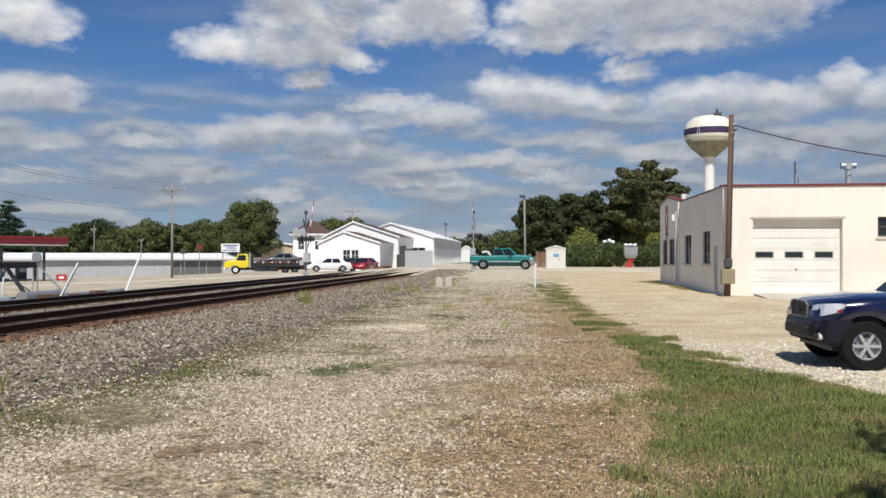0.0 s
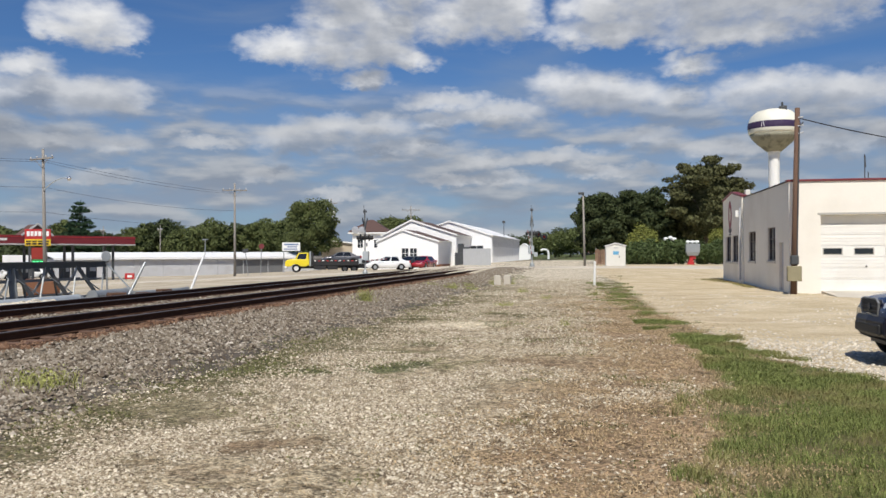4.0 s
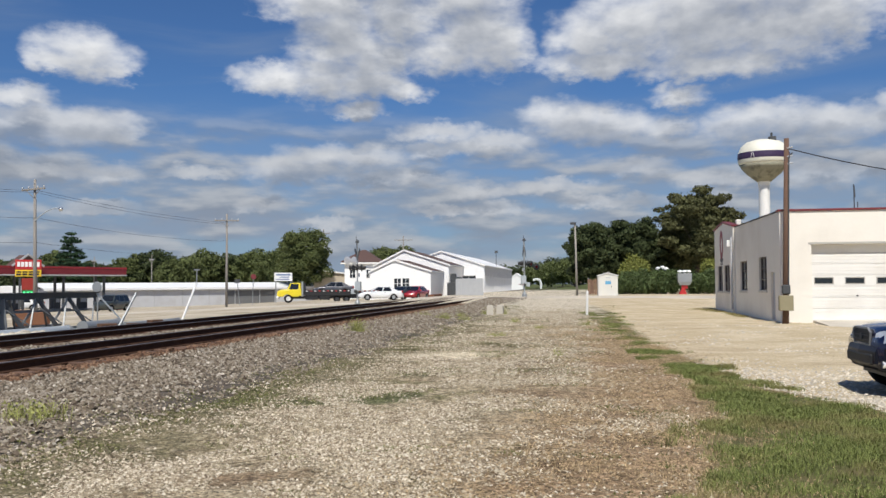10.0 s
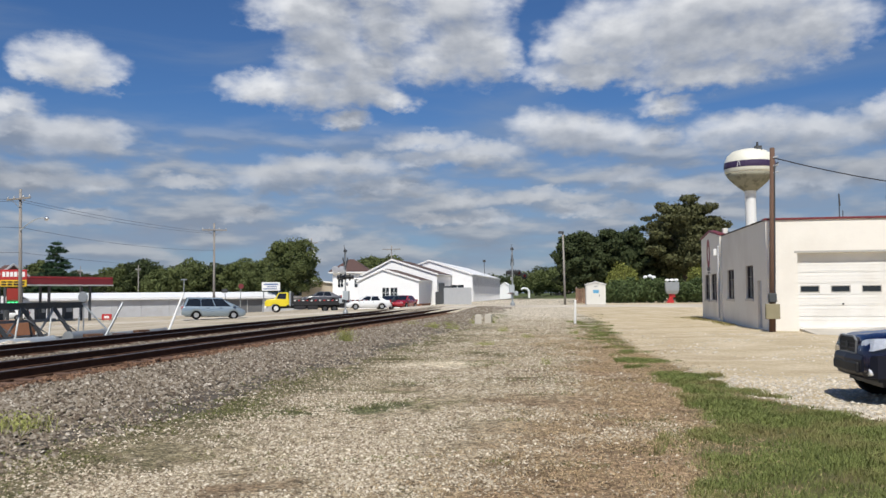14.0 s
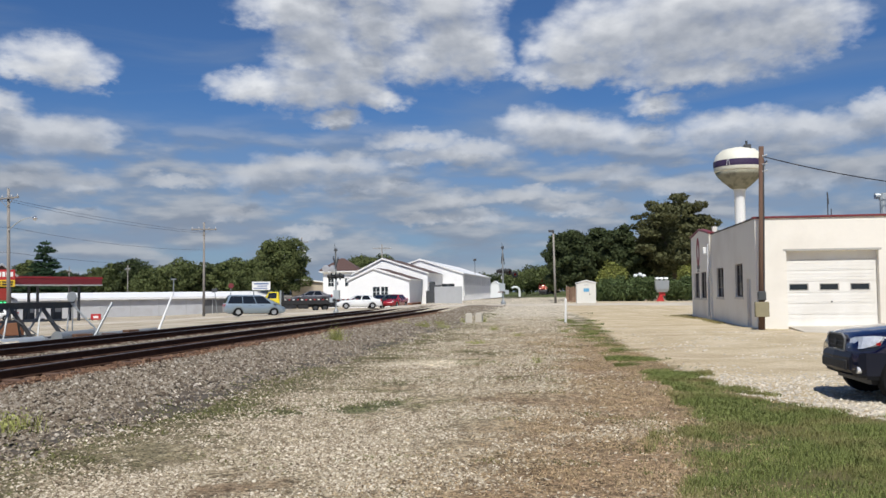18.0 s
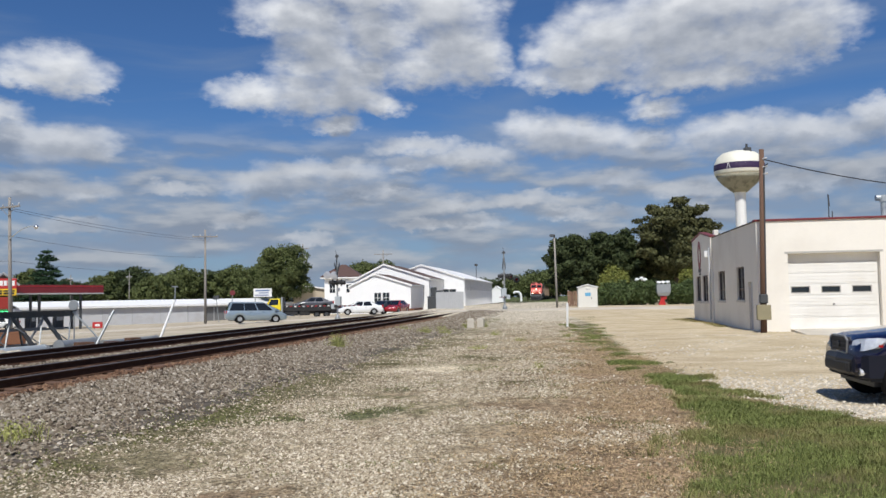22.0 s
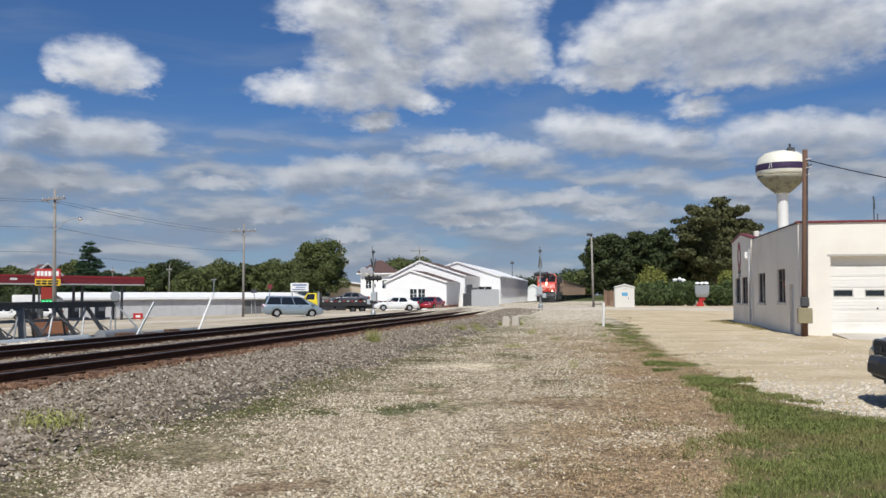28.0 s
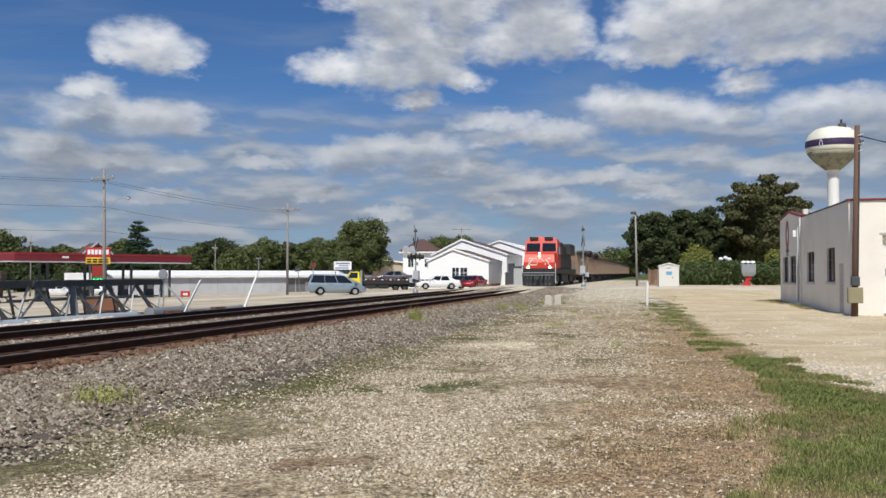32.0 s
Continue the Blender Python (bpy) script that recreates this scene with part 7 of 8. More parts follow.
def flatbed(m):
    v = thing("flatbed_truck", "yellow flatbed tow truck carrying a dark car body", "truck", m=m)
    y = M["truck_yellow"]
    bm = shell(2.3, 4.8, [(2.3, 1.62), (3.5, 1.62), (4.4, 1.5), (4.7, 1.38), (4.8, 1.2)], [(2.3, 1.05), (3.9, 1.05), (4.5, 0.95), (4.8, 0.8)], 0.6, (3.6,), 0.56)
    part("hood", bm, y, v)
    bm = B()
    box(bm, 2.0, 3.55, -1.05, 1.05, 0.8, 1.52, 0.06)
    part("cab_body", bm, y, v)
    cabin(v, y, (2.02, 3.7), (2.06, 3.25), 1.5, 2.3, 1.03, 0.92, [(0.20, 0.85, 0.20, 0.88)])
    bm = B()
    box(bm, 4.6, 4.85, -1.1, 1.1, 0.45, 0.75, 0.05)
    part("bumper", bm, M["white_paint"], v)
    bm = B()
    box(bm, -4.9, 3.9, -0.45, 0.45, 0.45, 0.815)
    part("chassis", bm, M["trim_black"], v)
    bm = B()
    box(bm, -5.1, 1.5, -1.13, 1.13, 0.82, 0.92, 0.02)
    part("deck", bm, M["black"], v)
    bm = B()
    box(bm, 1.55, 1.75, -1.2, 1.2, 0.85, 2.3, 0.03)
    part("headboard", bm, M["black"], v)
    for s in (-1, 1):
        bm = B()
        box(bm, -5.1, 1.54, s * 1.17 - 0.035, s * 1.17 + 0.035, 0.80, 1.42, 0.01)
        part("side_rail", bm, M["black"], v)
        for k in range(14):
            bm = B()
            box(bm, -5.0 + k * 0.48, -4.78 + k * 0.48, s * 1.215 - 0.006, s * 1.215 + 0.006, 1.30, 1.40)
            part("marker_strip", bm, M["white_paint"] if k % 2 else M["sign_red"], v)
    for xw in (-3.2, -2.1, 3.5):
        for s in (-1, 1):
            wheel(v, xw, s * 0.95, 0.48 if xw > 0 else 0.40, 0.3, M["white_paint"] if xw > 0 else M["dark_steel"], 5, s)
    for s in (-1, 1):
        bm = B()
        box(bm, 0.1, 1.5, s * 0.86 - 0.3, s * 0.86 + 0.3, 0.36, 0.79, 0.03)
        part("tool_box", bm, M["trim_black"], v)
        bm = B()
        box(bm, -1.3, -0.1, s * 0.86 - 0.3, s * 0.86 + 0.3, 0.30, 0.79, 0.03)
        part("tool_box", bm, M["black"], v)
        bm = B()
        box(bm, -4.9, -3.8, s * 0.80 - 0.3, s * 0.80 + 0.3, 0.45, 0.79, 0.03)
        part("tail_frame", bm, M["trim_black"], v)
        bm = B()
        tube(bm, (1.9, s * 0.95, 0.7), (1.9, s * 0.95, 2.45), 0.09, n=10)
        part("exhaust_stack", bm, M["galvanised"], v)
    return v


M["loaded_paint"] = mat("loaded_paint", (0.10, 0.10, 0.11), 0.3, metal=0.4, vary=0.3, coat=0.5)
# the dark blue pickup by the garage
pickup(pose(6.76, 14.45, 0.0, 0, 0, 181), M["navy_paint"], "dark metallic blue pickup truck parked on gravel", L=5.25, hw=0.93, crew=True, navy=True, axles=(-1.50, 1.93))
sx, sy = -32.1, 95.6
FLATBED = flatbed(pose(sx, sy, ground_z(sx, sy) - 0.05, 0, 0, 198))
fm = FLATBED.matrix_world
family_car(fm @ pose(-1.7, 0, 0.925, 0, 0, 0), M["loaded_paint"], "dark damaged car loaded on the flatbed truck", "saloon", "loaded_car")
wx, wy = by_bearing(-14.45, 91)
family_car(pose(wx, wy, ground_z(wx, wy) + 0.02, 0, 0, 196), M["white_car"], "white saloon car waiting beside the crossing", "saloon", "parked_car")
wx, wy = by_bearing(-12.9, 94.0)
family_car(pose(wx, wy, ground_z(wx, wy) + 0.02, 0, 0, 250), M["suv_paint"], "dark car parked before the white house", "saloon", "parked_car")
wx, wy = by_bearing(-12.1, 94.5)
family_car(pose(wx, wy, ground_z(wx, wy) + 0.02, 0, 0, 262), M["red_car"], "dark red car parked before the white house", "saloon", "parked_car")

TEAL, TEAL_W = pickup(pose(-4, 75, 0.53), M["teal_paint"], "teal green pickup truck with a pale side stripe, driving", L=5.6, hw=0.95, two_tone=M["galvanised"], zs=1.22, zt=1.88, axles=(-1.64, 2.06), cab=(-0.78, 1.50), r=0.43)
VAN, VAN_W = family_car(pose(-26, 66, 0), M["van_paint"], "light blue metallic minivan on the street", "van", "minivan")
SUV, SUV_W = family_car(pose(-34, 84, 0), M["suv_paint"], "dark green sport utility car on the street", "suv", "sport_utility_car")


# ---- train ----
def locomotive():
    """Wide-nosed diesel locomotive; front coupler at local y = 0, running to +y; rails at z = 0."""
    v = thing("locomotive", "orange-red diesel freight locomotive with headlights on", "locomotive", m=pose(TRACKS[0], 100, RAIL_TOP))
    bm = B()
    box(bm, -1.5, 1.5, 0.5, 21.6, 1.25, 1.75, 0.03)
    part("frame", bm, M["black"], v)
    bm = B()
    prism(bm, [(-1.5, 0.15), (1.5, 0.15), (1.55, 1.3), (-1.55, 1.3)], "y", 0.45, 0.7)
    prism(bm, [(-1.35, 0.12), (1.35, 0.12), (1.4, 0.75), (-1.4, 0.75)], "y", 0.15, 0.5)
    part("pilot", bm, M["black"], v)
    bm = B()
    loft(bm, [[(-1.42, 0.78, 1.3), (1.42, 0.78, 1.3), (1.5, 2.6, 1.3), (-1.5, 2.6, 1.3)], [(-1.45, 0.75, 2.3), (1.45, 0.75, 2.3), (1.53, 2.6, 2.3), (-1.53, 2.6, 2.3)],
              [(-1.36, 1.15, 3.05), (1.36, 1.15, 3.05), (1.5, 2.6, 3.05), (-1.5, 2.6, 3.05)], [(-1.25, 1.45, 3.25), (1.25, 1.45, 3.25), (1.48, 2.6, 3.25), (-1.48, 2.6, 3.25)]])
    nose = part("nose", bm, M["train_red"], v)
    bm = B()
    loft(bm, [[(-1.55, 2.2, 1.75), (1.55, 2.2, 1.75), (1.55, 4.9, 1.75), (-1.55, 4.9, 1.75)], [(-1.55, 2.2, 3.2), (1.55, 2.2, 3.2), (1.55, 4.9, 3.2), (-1.55, 4.9, 3.2)],
              [(-1.52, 2.55, 4.25), (1.52, 2.55, 4.25), (1.52, 4.9, 4.25), (-1.52, 4.9, 4.25)], [(-1.35, 2.65, 4.55), (1.35, 2.65, 4.55), (1.35, 4.9, 4.55), (-1.35, 4.9, 4.55)], [(-0.9, 2.8, 4.78), (0.9, 2.8, 4.78), (0.9, 4.9, 4.78), (-0.9, 4.9, 4.78)]])
    cab = part("cab", bm, M["train_red"], v)
    for s in (-1, 1):
        bm = B()
        loft(bm, [[(s * 0.12, 2.215, 3.36), (s * 1.40, 2.215, 3.36), (s * 1.40, 2.30, 3.36), (s * 0.12, 2.30, 3.36)],
                  [(s * 0.12, 2.46, 4.14), (s * 1.36, 2.46, 4.14), (s * 1.36, 2.54, 4.14), (s * 0.12, 2.54, 4.14)]])
        part("windscreen", bm, M["car_glass"], cab)
        bm = B()
        box(bm, s * 1.56 - 0.01, s * 1.56 + 0.01, 3.0, 4.4, 3.1, 3.85)
        part("side_window", bm, M["car_glass"], cab)
        bm = B()
        lathe(bm, [(0.02, 0.62), (0.11, 0.62), (0.12, 0.80)], "y", 14, (s * 1.0, 0.02, 1.84))
        part("ditch_light", bm, M["lamp_on"], v, "bright ditch light")
        bm = B()
        tube(bm, (s * 1.52, 0.60, 1.35), (s * 0.62, 0.70, 2.55), 0.035, n=6)
        tube(bm, (s * 1.55, 0.62, 0.5), (s * 1.55, 0.66, 2.2), 0.03, n=6)
        part("handrail", bm, M["white_paint"], v)
        bm = B()
        for k in range(4):
            box(bm, s * 1.3 - 0.22, s * 1.3 + 0.22, 0.62 + k * 0.06, 0.9 + k * 0.06, 0.35 + k * 0.3, 0.4 + k * 0.3)
        part("steps", bm, M["grey_fence"], v)
    for s in (-0.18, 0.18):
        bm = B()
        lathe(bm, [(0.02, 0.98), (0.10, 0.98), (0.11, 1.4)], "y", 14, (0, 0.0, 3.02 + s * 0.75))
        part("headlight", bm, M["lamp_on"], nose, "bright headlight")
    bm = B()
    box(bm, -1.1, -0.3, 2.44, 2.70, 4.48, 4.74, 0.02)
    box(bm, 0.3, 1.1, 2.44, 2.70, 4.48, 4.74, 0.02)
    part("number_board", bm, M["black"], cab)
    bm = B()
    pts = [(-0.25, 2.72), (-0.95, 2.72), (-0.95, 2.12), (-0.20, 2.12), (-0.05, 2.72), (0.15, 2.72), (0.62, 2.12), (0.80, 2.72), (1.05, 2.72)]
    for a, b in zip(pts, pts[1:]):
        bar(bm, (a[0], 0.735 + max(0, a[1] - 2.35) * 0.53, a[1] - 0.05), (b[0], 0.735 + max(0, b[1] - 2.35) * 0.53, b[1] - 0.05), 0.03, 0.11)
    part("nose_mark", bm, M["mark_cream"], nose, "white painted band mark")
    bm = B()
    box(bm, -1.0, 1.0, 4.9, 21.0, 1.75, 4.15, 0.05)
    part("hood", bm, M["loco_black"], v)
    bm = B()
    box(bm, -1.5, 1.5, 15.5, 20.5, 3.3, 4.5, 0.08)
    part("radiator", bm, M["loco_black"], v)
    bm = B()
    box(bm, -1.45, 1.45, 5.2, 8.2, 3.2, 4.35, 0.06)
    part("blower_housing", bm, M["loco_black"], v)
    for yy in (3.6, 17.6):
        bm = B()
        box(bm, -1.35, 1.35, yy - 2.0, yy + 2.0, 0.45, 1.1, 0.05)
        tr = part("bogie", bm, M["black"], v)
        for k in (-1.6, 0, 1.6):
            for s in (-1, 1):
                bm = B()
                lathe(bm, [(0.01, s * 0.68), (0.52, s * 0.68), (0.52, s * 0.80), (0.01, s * 0.82)], "x", 18, (0, yy + k, 0.52))
                part("wheel", bm, M["dark_steel"], tr)
    bm = B()
    box(bm, -1.4, 1.4, 7.5, 13.5, 0.4, 1.25, 0.1)
    part("fuel_tank", bm, M["black"], v)
    bm = B()
    box(bm, -0.12, 0.12, -0.35, 0.5, 0.72, 0.98, 0.02)
    part("coupler", bm, M["dark_steel"], v)
    # ploughshare blades, hoses and cut lever on the pilot
    for u in (-1.05, -0.7, -0.35, 0.35, 0.7, 1.05):
        bm = B()
        bar(bm, (u, 0.10, 0.14), (u * 0.96, 0.40, 1.2), 0.09, 0.05)
        part("plough_rib", bm, M["dark_steel"], v)
    for u in (-0.5, -0.4, 0.4, 0.5):
        bm = B()
        tube(bm, (u, 0.36, 1.1), (u * 1.05, 0.05, 0.7), 0.03, n=6)
        tube(bm, (u * 1.05, 0.05, 0.7), (u * 0.9, 0.02, 0.4), 0.03, n=6)
        part("air_hose", bm, M["rubber"], v)
    bm = B()
    tube(bm, (-1.4, 0.34, 1.12), (1.4, 0.34, 1.12), 0.025, n=6)
    part("cut_lever", bm, M["steel"], v)
    bm = B()
    box(bm, -1.55, 1.55, 0.42, 0.75, 1.302, 1.38, 0.01)
    part("front_platform", bm, M["steel"], v)
    for s in (-1, 1):
        bm = B()
        for k in range(9):
            tube(bm, (s * 1.48, 5.5 + k * 1.8, 1.75), (s * 1.48, 5.5 + k * 1.8, 2.7), 0.025, n=6)
        tube(bm, (s * 1.48, 5.2, 2.7), (s * 1.48, 20.4, 2.7), 0.025, n=6)
        part("handrail", bm, M["dark_steel"], v)
    return v


M["mark_cream"] = mat("mark_cream", (0.78, 0.62, 0.42), 0.6)
M["loco_black"] = mat("loco_black", (0.03, 0.028, 0.027), 0.6, vary=0.2, dirt=(0.09, 0.07, 0.06), dirt_amount=0.4)


def hopper():
    """Open coal car; leading end at local y = 0."""
    v = thing("coal_car", "brown ribbed open coal car", "freight car", "coal train", m=pose(TRACKS[0], 140, RAIL_TOP))
    bm = B()
    loft(bm, [[(-1.5, 0.6, 1.15), (1.5, 0.6, 1.15), (1.5, 15.4, 1.15), (-1.5, 15.4, 1.15)], [(-1.52, 0.6, 3.85), (1.52, 0.6, 3.85), (1.52, 15.4, 3.85), (-1.52, 15.4, 3.85)],
              [(-1.38, 0.74, 3.85), (1.38, 0.74, 3.85), (1.38, 15.26, 3.85), (-1.38, 15.26, 3.85)], [(-1.36, 0.76, 2.4), (1.36, 0.76, 2.4), (1.36, 15.24, 2.4), (-1.36, 15.24, 2.4)]])
    part("body", bm, M["coal_car"], v)
    for s in (-1, 1):
        for k in range(11):
            bm = B()
            yy = 0.8 + k * 1.34
            box(bm, s * 1.57 - 0.05, s * 1.57 + 0.05, yy - 0.09, yy + 0.09, 1.15, 3.84)
            part("rib", bm, M["coal_car"], v)
        bm = B()
        box(bm, s * 1.56 - 0.08, s * 1.56 + 0.08, 0.55, 15.45, 3.851, 3.97)
        part("top_rail", bm, M["coal_car"], v)
    bm = B()
    box(bm, -0.3, 0.3, -0.05, 16.05, 0.8, 1.14)
    part("sill", bm, M["black"], v)
    for yy in (2.2, 13.8):
        bm = B()
        box(bm, -1.15, 1.15, yy - 1.2, yy + 1.2, 0.4, 0.75, 0.04)
        tr = part("bogie", bm, M["black"], v)
        for k in (-0.9, 0.9):
            for s in (-1, 1):
                bm = B()
                lathe(bm, [(0.01, s * 0.68), (0.46, s * 0.68), (0.46, s * 0.80), (0.01, s * 0.82)], "x", 16, (0, yy + k, 0.46))
                part("wheel", bm, M["dark_steel"], tr)
            bm = B()
            tube(bm, (-0.68, yy + k, 0.46), (0.68, yy + k, 0.46), 0.08, n=8)
            part("axle", bm, M["dark_steel"], tr)
    return v


LOCO = locomotive()
CARS = [hopper()]
for _i in range(17):
    CARS.append(copy_thing(CARS[0], pose(TRACKS[0], 150 + 16 * _i, RAIL_TOP)))

# ---- trees ----
DEC = "broad leafy green tree"
for _k, (a, d, h, w, mk, cnt) in enumerate((
        (-0.3, 106, 9.3, 3.3, "leaf_dark", 16000), (1.5, 109, 9.8, 3.2, "leaf_dark", 15000), (3.1, 107, 10.0, 3.0, "leaf_dark", 14000), (6.55, 107, 13.7, 5.2, "leaf_olive", 34000), (4.6, 111, 8.6, 2.8, "leaf_dark", 9000),
        (1.2, 124, 7.2, 5.0, "leaf_dark", 9000), (4.0, 126, 7.2, 5.0, "leaf_dark", 9000), (6.6, 128, 7.2, 5.0, "leaf_dark", 9000), (9.0, 126, 7.0, 5.0, "leaf_dark", 9000),
        (-1.4, 300, 10, 9, "leaf", 5000), (-3.2, 330, 10, 10, "leaf", 5000), (0.2, 280, 10, 9, "leaf", 5000), (-5.0, 340, 9, 10, "leaf_dark", 5000), (-2.2, 345, 12, 9, "leaf_dark", 5000), (-6.5, 350, 9, 10, "leaf", 5000),
        (-19.5, 134, 12.2, 4.8, "leaf", 20000), (-21.4, 150, 9.6, 4.2, "leaf", 9000), (-14.4, 165, 10.8, 4.6, "leaf", 10000), (-12.9, 167, 10.6, 4.2, "leaf", 9000))):
    x, y = by_bearing(a, d)
    tree(x, y, h, w, 11 + _k, M[mk], DEC, cnt, 0.20 if d < 200 else 0.5, low=0.02, airy=mk == "leaf_olive")
# the tree beside the viewer, whose shade lies on the grass
tree(5.1, 2.8, 7.6, 2.6, 200, M["leaf"], "small leafy tree shading the edge of the grass", 9000, 0.12, low=0.1)
_r = random.Random(3)
for _k, (a, h, w) in enumerate(((-22.6, 9.6, 4.6), (-24.2, 9.2, 4.6), (-26.0, 9.8, 5.2), (-28.9, 9.8, 4.6), (-30.4, 8.8, 4.2), (-33.0, 7.2, 5.0), (-27.4, 7.8, 5.0), (-31.6, 7.0, 4.0), (-34.8, 9.4, 3.6), (-36.6, 7.6, 4.6), (-38.4, 8.4, 4.0), (-40.0, 7.9, 3.6), (-41.6, 11.0, 4.2), (-43.6, 10.4, 5.0))):
    x, y = by_bearing(a, 168 + _r.uniform(-8, 8))
    tree(x, y, h + 0.6, w, 40 + _k, M[("leaf", "leaf_dark", "leaf", "leaf_dark")[_k % 4]], DEC, 8000, 0.27, low=0.05)

# distant white buildings beyond the crossing
gable_house("white_shed", "small white gabled shed far along the track", pose(*by_bearing(-5.75, 190), 0.2), 3.0, 6.0, 2.6, 3.7, M["white_siding"], M["roof_white"], 0.1, category="shed")
hk = thing("white_spout", "white curved loading spout far along the track", "spout", m=pose(*by_bearing(-3.9, 200), 0.2))
bm = B()
_p = [Vector((0.9, 0, -0.2)), Vector((0.9, 0, 1.6)), Vector((0.6, 0, 2.3)), Vector((-0.3, 0, 2.5)), Vector((-0.9, 0, 2.2))]
for _a, _b in zip(_p, _p[1:]):
    tube(bm, _a, _b, 0.28, 0.26, 10)
part("spout", bm, M["white_paint"], hk)
# grey box on a red stand, and pale caps, before the hedge
gx, gy = by_bearing(5.67, 92.5)
gb = thing("grey_cabinet", "grey equipment cabinet on a red stand by the hedge", "cabinet", m=pose(gx, gy, ground_z(gx, gy)))
bm = B()
loft(bm, [[(-0.5, -0.4, 0.95), (0.5, -0.4, 0.95), (0.5, 0.4, 0.95), (-0.5, 0.4, 0.95)], [(-0.68, -0.5, 1.3), (0.68, -0.5, 1.3), (0.68, 0.5, 1.3), (-0.68, 0.5, 1.3)], [(-0.72, -0.5, 2.2), (0.72, -0.5, 2.2), (0.72, 0.5, 2.2), (-0.72, 0.5, 2.2)]])
part("body", bm, M["steel"], gb)
for _u in (-0.45, 0.0, 0.45):
    bm = B()
    lathe(bm, [(0.05, 2.2), (0.10, 2.3), (0.26, 2.35), (0.2, 2.5), (0.02, 2.55)], n=10, at=(_u, 0, 0))
    part("cap", bm, M["white_paint"], gb)
bm = B()
prism(bm, [(-0.6, 0.0), (0.2, 0.0), (0.0, 0.6), (-0.3, 0.6)], "y", -0.3, 0.3)
box(bm, -0.3, 0.3, -0.25, 0.25, 0.604, 0.946)
part("stand", bm, M["sign_red"], gb)
gx, gy = by_bearing(4.24, 97.2)
wc = thing("white_vent", "white domed vents above the hedge", "vent", m=pose(gx, gy, ground_z(gx, gy)))
for _u, _h in ((-0.4, 2.62), (0.1, 2.74), (0.5, 2.58)):
    bm = B()
    tube(bm, (_u, 0, -0.1), (_u, 0, _h), 0.07, n=8)
    lathe(bm, [(0.05, _h), (0.24, _h + 0.05), (0.26, _h + 0.2), (0.15, _h + 0.35), (0.02, _h + 0.38)], n=12, at=(_u, 0, 0))
    part("dome", bm, M["white_paint"], wc)
# short brown board screen beside the light pole
gx, gy = by_bearing(-0.15, 88)
gr = thing("board_screen", "short weathered brown board screen beside the shed", "fence", m=pose(gx, gy, ground_z(gx, gy)))
for _i in range(2):
    bm = B()
    tube(bm, (_i * 1.1 - 0.55, 0.06, -0.2), (_i * 1.1 - 0.55, 0.06, 1.75), 0.06, n=8)
    part("post", bm, M["wood_pole"], gr)
for _i in range(7):
    bm = B()
    box(bm, -0.62 + _i * 0.18, -0.47 + _i * 0.18, -0.02, 0.0, 0.05, 1.6 + 0.05 * math.sin(_i * 2.0), 0.004)
    part("board", bm, M["fence_brown"], gr)
wx, wy = by_bearing(-38.6, 112)
family_car(pose(wx, wy, ground_z(wx, wy), 0, 0, 35), M["white_car"], "white car standing at the filling station", "suv", "parked_car")
wx, wy = by_bearing(-36.6, 116)
family_car(pose(wx, wy, ground_z(wx, wy), 0, 0, 200), M["white_car"], "white car standing at the filling station", "saloon", "parked_car")


# ---- loose stones, grass and weeds ----
def fast_mesh(name, verts, faces, material):
    """Many small pieces in one mesh; verts (n, 3) and faces (m, k) as arrays."""
    me = bpy.data.meshes.new(name)
    k = faces.shape[1]
    me.vertices.add(len(verts))
    me.vertices.foreach_set("co", np.ascontiguousarray(verts, dtype=np.float32).ravel())
    me.loops.add(faces.size)
    me.loops.foreach_set("vertex_index", np.ascontiguousarray(faces, dtype=np.int32).ravel())
    me.polygons.add(len(faces))
    me.polygons.foreach_set("loop_start", np.arange(0, faces.size, k, dtype=np.int32))
    me.update(calc_edges=True)
    me.validate()
    me.materials.append(material)
    return new(name, me)


OCT_V = np.array([(1, 0, 0), (0, 1, 0), (-1, 0, 0), (0, -1, 0), (0, 0, 1), (0, 0, -1)], float)
OCT_F = np.array([(0, 1, 4), (1, 2, 4), (2, 3, 4), (3, 0, 4)])


def stones(name, label, places, sizes, flat, material, seed, lift=0.3):
    r = np.random.default_rng(seed)
    n = len(places)
    v = OCT_V[None] * (1 + r.uniform(-0.35, 0.35, (n, 6, 1))) + r.uniform(-0.25, 0.25, (n, 6, 3))
    v[:, :, 2] *= r.uniform(flat * 0.7, flat * 1.3, (n, 1))
    t = r.uniform(0, 6.283, n)
    c, s = np.cos(t)[:, None], np.sin(t)[:, None]
    x, y = v[:, :, 0] * c - v[:, :, 1] * s, v[:, :, 0] * s + v[:, :, 1] * c
    tilt = r.uniform(-0.5, 0.5, (n, 1))
    z = v[:, :, 2] + x * tilt
    v = np.stack([x, y, z], 2) * np.asarray(sizes)[:, None, None] + np.asarray(places)[:, None, :]
    v[:, :, 2] += (np.asarray(sizes) * flat * lift)[:, None]
    f = (OCT_F[None] + 6 * np.arange(n)[:, None, None]).reshape(-1, 3)
    return tagged(fast_mesh(name, v.reshape(-1, 3), f, material), label, "stones", kind="stuff")


def grass_left(y):
    return float(np.interp(y, [2, 9, 14, 19, 26, 32, 46, 60], [0.4, 1.15, 1.8, 1.5, 0.9, 0.1, -0.6, -0.8]))


def grass_right(y):
    return float(np.interp(y, [2, 8, 11, 14.5, 18, 25, 34, 49, 60], [14, 9, 4.4, 2.8, 2.4, 1.6, 1.2, 0.9, -0.6]))


